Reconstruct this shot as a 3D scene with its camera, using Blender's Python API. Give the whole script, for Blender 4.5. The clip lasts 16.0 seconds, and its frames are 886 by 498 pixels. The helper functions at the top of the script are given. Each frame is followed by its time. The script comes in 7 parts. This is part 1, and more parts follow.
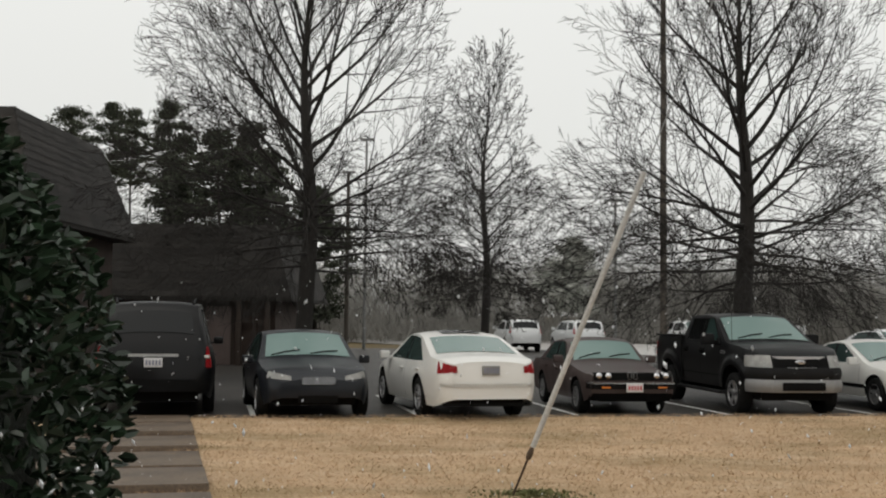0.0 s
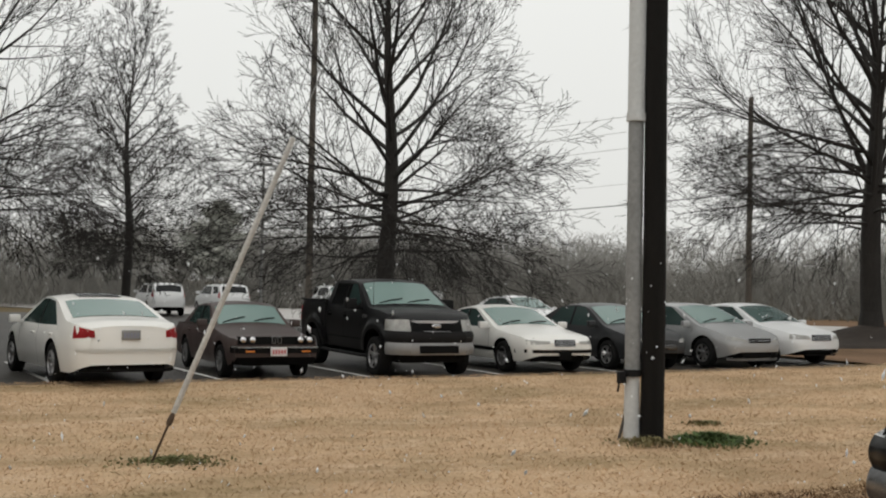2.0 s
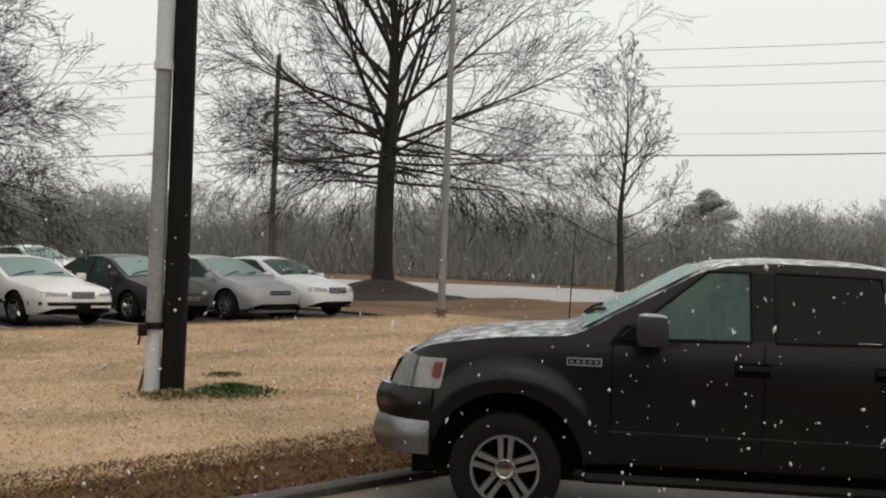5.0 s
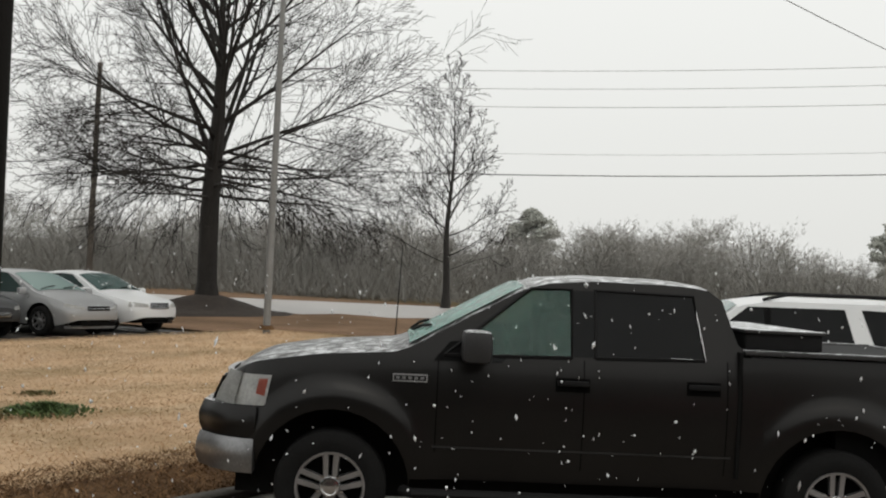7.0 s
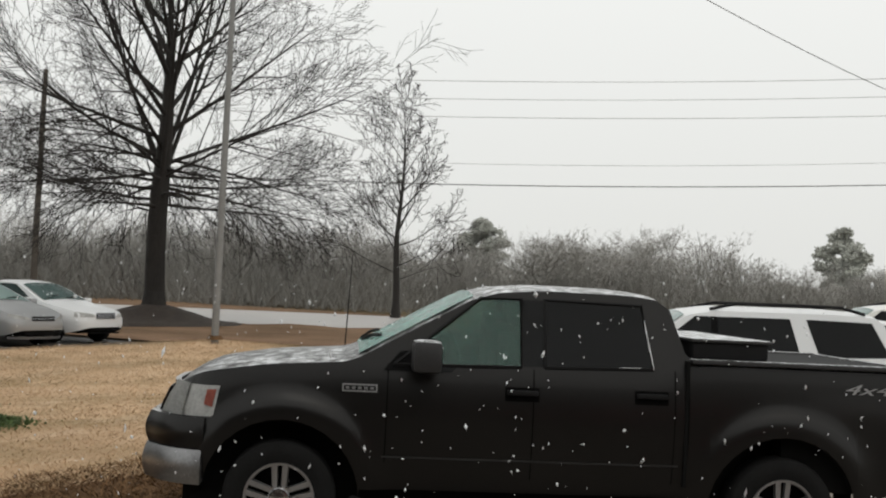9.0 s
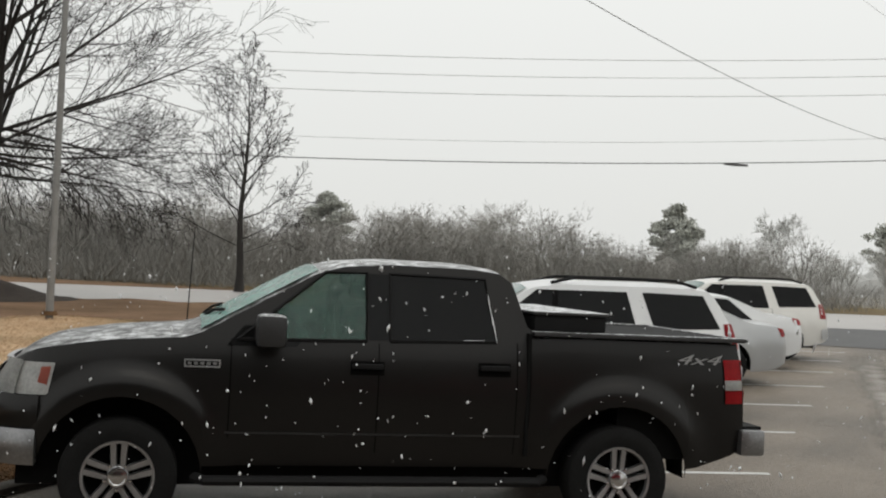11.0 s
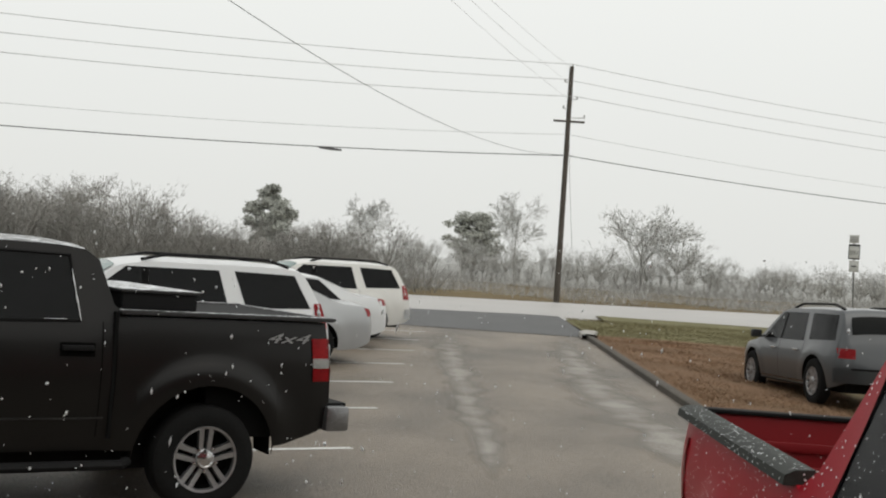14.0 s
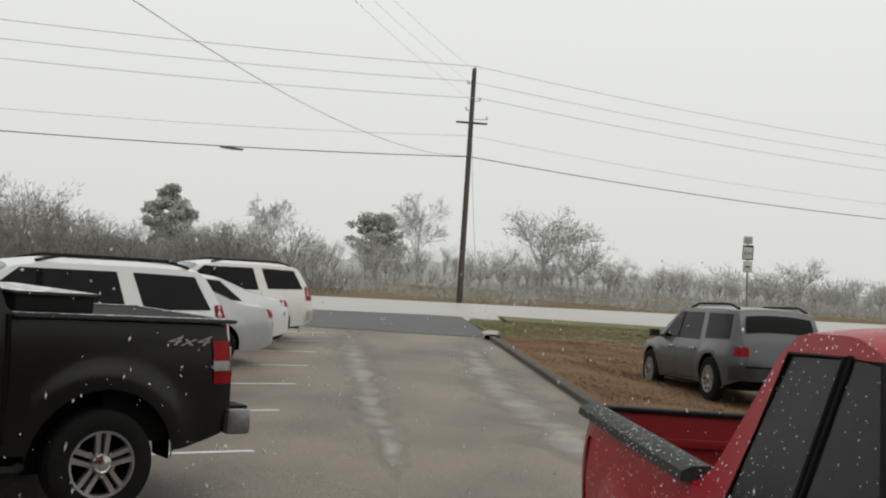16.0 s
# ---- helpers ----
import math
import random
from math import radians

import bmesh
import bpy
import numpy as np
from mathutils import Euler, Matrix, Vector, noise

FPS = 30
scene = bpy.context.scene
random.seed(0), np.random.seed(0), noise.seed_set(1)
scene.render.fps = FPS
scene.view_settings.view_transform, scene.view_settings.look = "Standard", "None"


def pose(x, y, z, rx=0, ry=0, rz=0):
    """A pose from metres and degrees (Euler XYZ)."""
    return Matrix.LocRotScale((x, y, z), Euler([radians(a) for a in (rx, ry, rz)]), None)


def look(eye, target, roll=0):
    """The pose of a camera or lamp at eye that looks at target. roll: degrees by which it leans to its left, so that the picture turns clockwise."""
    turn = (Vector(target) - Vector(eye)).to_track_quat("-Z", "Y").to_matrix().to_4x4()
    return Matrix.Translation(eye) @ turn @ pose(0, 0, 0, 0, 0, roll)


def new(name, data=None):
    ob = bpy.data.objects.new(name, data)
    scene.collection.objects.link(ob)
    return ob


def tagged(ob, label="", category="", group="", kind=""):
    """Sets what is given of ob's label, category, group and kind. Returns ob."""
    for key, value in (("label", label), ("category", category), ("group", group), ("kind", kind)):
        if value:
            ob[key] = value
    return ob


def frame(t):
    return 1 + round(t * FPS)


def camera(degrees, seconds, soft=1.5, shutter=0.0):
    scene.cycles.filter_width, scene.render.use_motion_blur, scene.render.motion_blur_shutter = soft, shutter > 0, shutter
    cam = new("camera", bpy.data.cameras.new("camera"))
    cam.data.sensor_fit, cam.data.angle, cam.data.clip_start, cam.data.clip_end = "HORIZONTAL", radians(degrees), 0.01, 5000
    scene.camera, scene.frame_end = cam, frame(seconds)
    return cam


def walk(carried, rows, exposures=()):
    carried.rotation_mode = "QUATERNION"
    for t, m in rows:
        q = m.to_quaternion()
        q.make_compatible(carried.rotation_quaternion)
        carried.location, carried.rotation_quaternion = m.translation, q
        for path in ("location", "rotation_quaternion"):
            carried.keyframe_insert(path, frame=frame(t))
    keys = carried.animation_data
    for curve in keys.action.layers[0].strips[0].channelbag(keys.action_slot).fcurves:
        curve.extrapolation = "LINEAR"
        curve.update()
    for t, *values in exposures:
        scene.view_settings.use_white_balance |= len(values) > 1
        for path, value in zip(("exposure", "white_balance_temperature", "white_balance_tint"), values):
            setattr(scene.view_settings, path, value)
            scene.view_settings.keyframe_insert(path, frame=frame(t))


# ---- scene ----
EYE = 1.82
cam = camera(42.23, 16.0, 2.1)
ROWS = [
    (0.0, -0.011, 3.300, -0.635),
    (0.5, -1.441, 2.749, -0.767),
    (1.0, -5.897, 2.329, -0.833),
    (1.5, -11.880, 2.026, -0.880),
    (2.0, -17.549, 1.810, -1.231),
    (2.5, -22.327, 1.626, -1.483),
    (3.0, -26.564, 0.880, -1.517),
    (3.5, -30.642, 0.350, -1.728),
    (4.0, -34.559, 0.038, -1.911),
    (4.5, -38.044, -0.020, -2.114),
    (4.7, -39.294, 0.032, -2.222),
    (6.8, -48.701, 1.262, -2.520),
    (7.0, -49.600, 1.346, -2.723),
    (7.5, -51.601, 1.759, -2.784),
    (8.0, -52.503, 2.159, -2.822),
    (8.2, -52.463, 2.303, -2.806),
    (10.3, -51.496, 0.938, -2.614),
    (10.5, -53.948, 0.977, -2.490),
    (10.7, -56.336, 1.064, -2.415),
    (11.0, -59.809, 1.005, -2.704),
    (11.5, -64.858, 1.059, -2.965),
    (12.0, -69.085, 1.109, -3.320),
    (12.5, -72.537, 1.063, -3.575),
    (13.0, -75.464, 1.069, -3.654),
    (13.5, -77.938, 1.088, -3.965),
    (14.0, -79.957, 1.151, -4.068),
    (14.5, -81.431, 1.261, -4.104),
    (15.0, -82.682, 1.396, -4.176),
    (15.5, -83.957, 1.494, -4.193),
    (16.0, -84.802, 1.528, -3.969),
]
walk(cam, [(t, pose(0, 0, EYE, 90 + pitch, roll, yaw)) for t, yaw, pitch, roll in ROWS],
     [(0.0, -0.08, 6720, 7), (2.5, -0.03, 6710, 7), (4.5, 0.0, 6700, 7), (8.0, 0.0, 6680, 7), (10.5, -0.02, 6650, 7), (12.5, 0.0, 6650, 7), (15.0, -0.05, 6680, 6), (16.0, -0.12, 6700, 6)])

# ---- light ----
world = bpy.data.worlds.new("overcast_sky")
scene.world = world
world.use_nodes = True
wn = world.node_tree.nodes
wl = world.node_tree.links
sky = wn.new("ShaderNodeTexSky")
sky.sky_type = "NISHITA"
sky.sun_disc = False
sky.sun_elevation = radians(50)
sky.sun_rotation = radians(200)
sky.dust_density = 6.0
cloud = wn.new("ShaderNodeMix")
cloud.data_type = "RGBA"
cloud.inputs[0].default_value = 0.93
cloud.inputs[7].default_value = (9.5, 9.55, 9.6, 1)
wl.new(sky.outputs[0], cloud.inputs[6])
sky_at, sky_z, dull, veil = wn.new("ShaderNodeTexCoord"), wn.new("ShaderNodeSeparateXYZ"), wn.new("ShaderNodeMapRange"), wn.new("ShaderNodeVectorMath")
dull.inputs[1].default_value, dull.inputs[2].default_value, dull.inputs[3].default_value, dull.inputs[4].default_value = 0.0, 0.26, 0.87, 1.02
veil.operation = "SCALE"
wl.new(sky_at.outputs["Generated"], sky_z.inputs[0])
wl.new(sky_z.outputs[2], dull.inputs[0])
wl.new(cloud.outputs[2], veil.inputs[0])
wl.new(dull.outputs[0], veil.inputs["Scale"])
wl.new(veil.outputs[0], wn["Background"].inputs[0])
wn["Background"].inputs[1].default_value = 0.097
sun_data = bpy.data.lights.new("sun", "SUN")
sun_data.energy, sun_data.angle, sun_data.color = 0.5, radians(40), (1.0, 0.97, 0.93)
sun = new("sun", sun_data)
sun.matrix_world = look((0, 0, 30), (6, 12, 0))

# ---- materials ----


def nodes_of(m):
    m.use_nodes = True
    return m.node_tree.nodes, m.node_tree.links, m.node_tree.nodes["Principled BSDF"]


def mat(name, color, rough=0.6, metal=0.0, vary=0.25, scale=3.0, fine=40.0, bump=0.0, color2=None, lo=0.75, hi=1.25, coat=0.0, spec=0.5, detail=5.0, stretch=None, random_tint=0.0):
    """Principled material whose colour varies at two scales, with fine relief."""
    m = bpy.data.materials.new(name)
    n, l, p = nodes_of(m)
    c2 = color2 or tuple(max(0, c * (1 - vary)) for c in color)
    tc = n.new("ShaderNodeTexCoord")
    mp = n.new("ShaderNodeMapping")
    if stretch:
        mp.inputs["Scale"].default_value = stretch
    l.new(tc.outputs["Object"], mp.inputs[0])
    a, b = n.new("ShaderNodeTexNoise"), n.new("ShaderNodeTexNoise")
    a.inputs["Scale"].default_value, b.inputs["Scale"].default_value = scale, fine
    a.inputs["Detail"].default_value = b.inputs["Detail"].default_value = detail
    l.new(mp.outputs[0], a.inputs[0])
    l.new(mp.outputs[0], b.inputs[0])
    add = n.new("ShaderNodeMath")
    add.operation = "ADD"
    l.new(a.outputs[0], add.inputs[0])
    l.new(b.outputs[0], add.inputs[1])
    ramp = n.new("ShaderNodeMapRange")
    ramp.inputs[1].default_value, ramp.inputs[2].default_value = lo, hi
    l.new(add.outputs[0], ramp.inputs[0])
    mix = n.new("ShaderNodeMix")
    mix.data_type = "RGBA"
    l.new(ramp.outputs[0], mix.inputs[0])
    mix.inputs[6].default_value, mix.inputs[7].default_value = (*c2, 1), (*color, 1)
    out = mix.outputs[2]
    if random_tint:
        geo = n.new("ShaderNodeNewGeometry")
        hsv = n.new("ShaderNodeHueSaturation")
        mr = n.new("ShaderNodeMapRange")
        mr.inputs[3].default_value, mr.inputs[4].default_value = 1 - random_tint, 1 + random_tint
        l.new(geo.outputs["Random Per Island"], mr.inputs[0])
        l.new(mr.outputs[0], hsv.inputs["Value"])
        l.new(out, hsv.inputs["Color"])
        out = hsv.outputs[0]
    l.new(out, p.inputs["Base Color"])
    p.inputs["Roughness"].default_value, p.inputs["Metallic"].default_value = rough, metal
    p.inputs["Coat Weight"].default_value, p.inputs["Coat Roughness"].default_value = coat, 0.05
    p.inputs["Specular IOR Level"].default_value = spec
    if bump:
        bp = n.new("ShaderNodeBump")
        bp.inputs["Strength"].default_value, bp.inputs["Distance"].default_value = bump, 0.02
        l.new(b.outputs[0], bp.inputs["Height"])
        l.new(bp.outputs[0], p.inputs["Normal"])
    return m


def snowy(m, cover, flecks=0.0, size=9.0):
    """Adds wet snow: patches that lie on upward faces, and flecks that stick anywhere."""
    n, l = m.node_tree.nodes, m.node_tree.links
    p = n["Principled BSDF"]
    old = p.inputs["Base Color"].links[0].from_socket
    tc, geo, sep = n.new("ShaderNodeTexCoord"), n.new("ShaderNodeNewGeometry"), n.new("ShaderNodeSeparateXYZ")
    l.new(geo.outputs["Normal"], sep.inputs[0])
    up = n.new("ShaderNodeMapRange")
    up.inputs[1].default_value, up.inputs[2].default_value = 0.55, 0.95
    l.new(sep.outputs[2], up.inputs[0])
    a = n.new("ShaderNodeTexNoise")
    a.inputs["Scale"].default_value, a.inputs["Detail"].default_value, a.inputs["Roughness"].default_value = size, 9, 0.75
    l.new(tc.outputs["Object"], a.inputs[0])
    th = n.new("ShaderNodeMapRange")
    th.inputs[1].default_value, th.inputs[2].default_value = 0.62 - cover * 0.3, 0.78 - cover * 0.3
    l.new(a.outputs[0], th.inputs[0])
    mul = n.new("ShaderNodeMath")
    mul.operation = "MULTIPLY"
    l.new(up.outputs[0], mul.inputs[0])
    l.new(th.outputs[0], mul.inputs[1])
    fac = mul.outputs[0]
    if flecks:
        v, nz = n.new("ShaderNodeTexVoronoi"), n.new("ShaderNodeTexNoise")
        v.inputs["Scale"].default_value, nz.inputs["Scale"].default_value = 38, 5
        l.new(tc.outputs["Object"], v.inputs[0])
        l.new(tc.outputs["Object"], nz.inputs[0])
        sm = n.new("ShaderNodeMath")
        sm.operation = "MULTIPLY"
        l.new(nz.outputs[0], sm.inputs[0])
        sm.inputs[1].default_value = flecks
        lt = n.new("ShaderNodeMath")
        lt.operation = "LESS_THAN"
        l.new(v.outputs["Distance"], lt.inputs[0])
        l.new(sm.outputs[0], lt.inputs[1])
        mx = n.new("ShaderNodeMath")
        mx.operation = "MAXIMUM"
        l.new(fac, mx.inputs[0])
        l.new(lt.outputs[0], mx.inputs[1])
        fac = mx.outputs[0]
    mix = n.new("ShaderNodeMix")
    mix.data_type = "RGBA"
    l.new(fac, mix.inputs[0])
    l.new(old, mix.inputs[6])
    mix.inputs[7].default_value = (0.82, 0.84, 0.86, 1)
    l.new(mix.outputs[2], p.inputs["Base Color"])
    return m


def paint(name, color, rough=0.32, metal=0.0, vary=0.12, coat=0.4, spec=0.4):
    return mat(name, color, rough, metal, vary, 1.2, 90.0, 0.0, coat=coat, spec=spec)


def patchy(m, color, scale, lo, hi, stretch=(1, 1, 1), strength=0.75):
    """Lays broad uneven patches of another colour over a material."""
    n, l = m.node_tree.nodes, m.node_tree.links
    p = n["Principled BSDF"]
    old = p.inputs["Base Color"].links[0].from_socket
    tc, mp, nz, mr = n.new("ShaderNodeTexCoord"), n.new("ShaderNodeMapping"), n.new("ShaderNodeTexNoise"), n.new("ShaderNodeMapRange")
    mp.inputs["Scale"].default_value = stretch
    nz.inputs["Scale"].default_value, nz.inputs["Detail"].default_value, nz.inputs["Roughness"].default_value = scale, 7, 0.62
    mr.inputs[1].default_value, mr.inputs[2].default_value, mr.inputs[4].default_value = lo, hi, strength
    l.new(tc.outputs["Object"], mp.inputs[0])
    l.new(mp.outputs[0], nz.inputs[0])
    l.new(nz.outputs[0], mr.inputs[0])
    mix = n.new("ShaderNodeMix")
    mix.data_type = "RGBA"
    l.new(mr.outputs[0], mix.inputs[0])
    l.new(old, mix.inputs[6])
    mix.inputs[7].default_value = (*color, 1)
    l.new(mix.outputs[2], p.inputs["Base Color"])
    return m


STRAW = mat("dormant_grass", (0.56, 0.40, 0.255), 0.95, 0, 0.5, 0.35, 26.0, 0.5, color2=(0.40, 0.28, 0.175), spec=0.1)
patchy(STRAW, (0.26, 0.195, 0.105), 0.5, 0.47, 0.66, (0.7, 1.6, 1), 0.85)
patchy(STRAW, (0.60, 0.46, 0.33), 1.6, 0.52, 0.64, (0.6, 1.8, 1), 0.5)
FIELD = mat("winter_field", (0.20, 0.155, 0.09), 0.95, 0, 0.5, 0.15, 14.0, 0.6, spec=0.1)
EDGE = mat("damp_leaf_litter", (0.15, 0.085, 0.042), 0.95, 0, 0.55, 1.6, 40.0, 1.0, spec=0.15)
VERGE = mat("brown_verge", (0.235, 0.148, 0.095), 0.95, 0, 0.5, 0.5, 24.0, 0.8, color2=(0.12, 0.078, 0.046), spec=0.1)
GREENISH = mat("green_verge", (0.215, 0.20, 0.112), 0.95, 0, 0.4, 0.7, 24.0, 0.8, spec=0.1)
ASPHALT = mat("wet_asphalt", (0.25, 0.208, 0.166), 0.5, 0, 0.45, 0.5, 60.0, 1.0, color2=(0.10, 0.086, 0.071), lo=0.78, hi=1.18, spec=0.34, stretch=(0.6, 1.0, 1))
ASPHALT_REAR = mat("dark_wet_lot", (0.066, 0.060, 0.054), 0.5, 0, 0.45, 0.4, 24.0, 0.6, color2=(0.03, 0.028, 0.025), spec=0.12)
APRON = mat("dark_wet_asphalt", (0.06, 0.06, 0.061), 0.55, 0, 0.35, 0.6, 60.0, 0.3)
ROADM = mat("pale_wet_road", (0.42, 0.40, 0.385), 0.4, 0, 0.15, 0.3, 40.0, 0.2)
SLUSH = mat("pale_dried_streak", (0.30, 0.275, 0.245), 0.55, 0, 0.5, 1.1, 22.0, 0.8, color2=(0.21, 0.185, 0.155), lo=0.8, hi=1.15)
n, l = SLUSH.node_tree.nodes, SLUSH.node_tree.links
at, nz, tc, mu = n.new("ShaderNodeAttribute"), n.new("ShaderNodeTexNoise"), n.new("ShaderNodeTexCoord"), n.new("ShaderNodeMath")
at.attribute_name, mu.operation, mu.use_clamp = "worn", "MULTIPLY_ADD", True
nz.inputs["Scale"].default_value, nz.inputs["Detail"].default_value = 1.6, 8
l.new(tc.outputs["Object"], nz.inputs[0])
l.new(at.outputs["Fac"], mu.inputs[0])
l.new(nz.outputs[0], mu.inputs[1])
mu.inputs[2].default_value = -0.06
l.new(mu.outputs[0], n["Principled BSDF"].inputs["Alpha"])
CONCRETE = mat("damp_concrete", (0.155, 0.112, 0.076), 0.55, 0, 0.4, 1.7, 35.0, 0.4, color2=(0.058, 0.04, 0.028))
KERB = mat("dirty_kerb", (0.095, 0.082, 0.066), 0.8, 0, 0.5, 2.0, 30.0, 0.5)
KERBPALE = mat("pale_kerb_concrete", (0.42, 0.40, 0.37), 0.8, 0, 0.3, 2.0, 30.0, 0.4)
LINE = mat("worn_white_line", (0.74, 0.74, 0.72), 0.7, 0, 0.3, 2.5, 18.0, 0.1)
BARK = mat("dark_wet_bark", (0.030, 0.026, 0.023), 0.9, 0, 0.45, 3.0, 22.0, 0.9, stretch=(1, 1, 0.25))
BARK2 = mat("grey_brown_bark", (0.06, 0.050, 0.043), 0.9, 0, 0.4, 3.0, 20.0, 0.5, stretch=(1, 1, 0.3))
BARK_BEIGE = mat("reddish_grey_bark", (0.11, 0.085, 0.07), 0.9, 0, 0.4, 3.0, 20.0, 0.5, stretch=(1, 1, 0.3))
# bark of the woods, lighter than near bark: haze put into its colour
WOODS = mat("haze_greyed_bark", (0.36, 0.35, 0.33), 0.95, 0, 0.2, 0.15, 3.0, 0, spec=0.1, random_tint=0.08)
# farther trees are paled more: distance haze put into the base colour
WOODS_HAZED = mat("haze_paled_bark", (0.50, 0.50, 0.485), 0.95, 0, 0.1, 0.15, 3.0, 0, spec=0.1, random_tint=0.06)
# thicket and undergrowth tone, with some haze mixed into the colour
THICKET = mat("haze_greyed_thicket", (0.245, 0.238, 0.222), 0.95, 0, 0.2, 0.25, 5.0, 0, color2=(0.215, 0.208, 0.193), spec=0.05)
# far thicket, with the haze put into its colour
THICKET_HAZED = mat("haze_paled_thicket", (0.44, 0.44, 0.43), 0.95, 0, 0.1, 0.2, 4.0, 0, spec=0.05)
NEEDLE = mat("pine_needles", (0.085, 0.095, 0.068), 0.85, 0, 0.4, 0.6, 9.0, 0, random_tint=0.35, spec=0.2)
# needles of the far pines, paled for haze in the base colour
NEEDLE_HAZED = mat("haze_paled_needles", (0.50, 0.51, 0.47), 0.9, 0, 0.2, 0.6, 9.0, 0, random_tint=0.1, spec=0.1)
HOLLY = mat("glossy_holly_leaf", (0.03, 0.055, 0.03), 0.3, 0, 0.45, 2.0, 30.0, 0, random_tint=0.5, spec=0.5)
WEED = mat("green_weed", (0.075, 0.12, 0.035), 0.8, 0, 0.4, 4.0, 30.0, 0, random_tint=0.4)
POLE = mat("creosote_pole", (0.011, 0.0095, 0.0085), 0.85, 0, 0.5, 2.0, 40.0, 0.6, spec=0.2, stretch=(4, 4, 0.4))
POLE2 = mat("weathered_pole", (0.10, 0.085, 0.07), 0.85, 0, 0.4, 2.0, 40.0, 0.5, stretch=(4, 4, 0.4))
STEEL = mat("dull_grey_steel", (0.26, 0.26, 0.255), 0.55, 0.3, 0.25, 2.0, 30.0, 0.1)
PVC = mat("pale_grey_pipe", (0.56, 0.57, 0.57), 0.6, 0, 0.15, 1.5, 20.0, 0.05)
PVC2 = mat("grey_weathered_pipe", (0.27, 0.275, 0.275), 0.6, 0, 0.3, 1.5, 20.0, 0.08)
GUARD = mat("dirty_white_guard", (0.52, 0.50, 0.46), 0.6, 0, 0.35, 2.0, 25.0, 0.05)
WIRE = mat("dark_cable", (0.16, 0.16, 0.162), 0.7, 0, 0.2)
WIRE_PALE = mat("aluminium_wire", (0.5, 0.5, 0.5), 0.6, 0.0, 0.2)
SHINGLE = mat("dark_shingle", (0.036, 0.032, 0.029), 0.9, 0, 0.4, 1.2, 16.0, 0.8, random_tint=0.3)
BRICK = mat("brown_brick", (0.05, 0.033, 0.027), 0.85, 0, 0.3, 3.0, 30.0, 0.4, random_tint=0.3)
DARKWOOD = mat("dark_stained_wood", (0.05, 0.035, 0.027), 0.8, 0, 0.3, 2.0, 30.0, 0.2)
TYRE = mat("black_rubber", (0.012, 0.012, 0.012), 0.9, 0, 0.3, 6.0, 60.0, 0.2, spec=0.15)
BLACK = mat("black_plastic", (0.010, 0.010, 0.0105), 0.75, 0, 0.3, 4.0, 60.0, 0.05, spec=0.2)
# near-black for undersides, wheel wells, rim wells, gaps and handle recesses
DARK = mat("matt_near_black", (0.008, 0.008, 0.008), 0.95, 0, 0.2, spec=0.1)
ALLOY = mat("brushed_alloy", (0.42, 0.42, 0.43), 0.35, 0.85, 0.25, 5.0, 60.0, 0.05)
ALLOY_DULL = mat("dull_wheel_cover", (0.22, 0.22, 0.225), 0.45, 0.6, 0.3, 5.0, 60.0, 0.05)
CHROME = mat("chrome", (0.62, 0.62, 0.63), 0.16, 1.0, 0.12, 4.0, 50.0, 0)
CHROME_SNOW = snowy(mat("wet_chrome", (0.27, 0.27, 0.275), 0.3, 0.85, 0.3, 4.0, 50.0, 0.05), 0.35, 0.12)
LAMP = mat("clear_lamp_lens", (0.62, 0.62, 0.60), 0.15, 0.2, 0.3, 9.0, 50.0, 0, coat=0.6)
RED = mat("red_lamp_lens", (0.50, 0.012, 0.018), 0.35, 0, 0.3, 9.0, 50.0, 0, coat=0.1, spec=0.25)
AMBER = mat("amber_lens", (0.5, 0.16, 0.03), 0.25, 0, 0.2)
PLATE = mat("plate_white", (0.62, 0.62, 0.63), 0.5, 0, 0.15, 9.0, 60.0)
PLATE_RED = mat("plate_red_bars", (0.45, 0.08, 0.09), 0.5, 0, 0.15)
PLATE_BAR = mat("plate_grey_bars", (0.22, 0.23, 0.30), 0.5, 0, 0.15)
DECAL = mat("silver_decal", (0.36, 0.36, 0.36), 0.5, 0.3, 0.2)
SIGNM = mat("sign_white", (0.60, 0.60, 0.58), 0.6, 0, 0.15)
SIGNK = mat("sign_black", (0.03, 0.03, 0.03), 0.6, 0, 0.15)
SNOW = mat("snow_flake", (0.86, 0.88, 0.9), 0.9, 0, 0.05)


def glass_mat(name, tint, rough=0.04, trans=0.0, spec=0.5):
    m = bpy.data.materials.new(name)
    n, l, p = nodes_of(m)
    tc, nz, mr = n.new("ShaderNodeTexCoord"), n.new("ShaderNodeTexNoise"), n.new("ShaderNodeMapRange")
    nz.inputs["Scale"].default_value, nz.inputs["Detail"].default_value = 14, 6
    l.new(tc.outputs["Object"], nz.inputs[0])
    mr.inputs[1].default_value, mr.inputs[2].default_value = 0.35, 0.75
    mr.inputs[3].default_value, mr.inputs[4].default_value = rough, rough + 0.14
    l.new(nz.outputs[0], mr.inputs[0])
    l.new(mr.outputs[0], p.inputs["Roughness"])
    p.inputs["Base Color"].default_value = (*tint, 1)
    p.inputs["IOR"].default_value = 1.5
    p.inputs["Transmission Weight"].default_value = trans
    p.inputs["Specular IOR Level"].default_value = spec
    return m


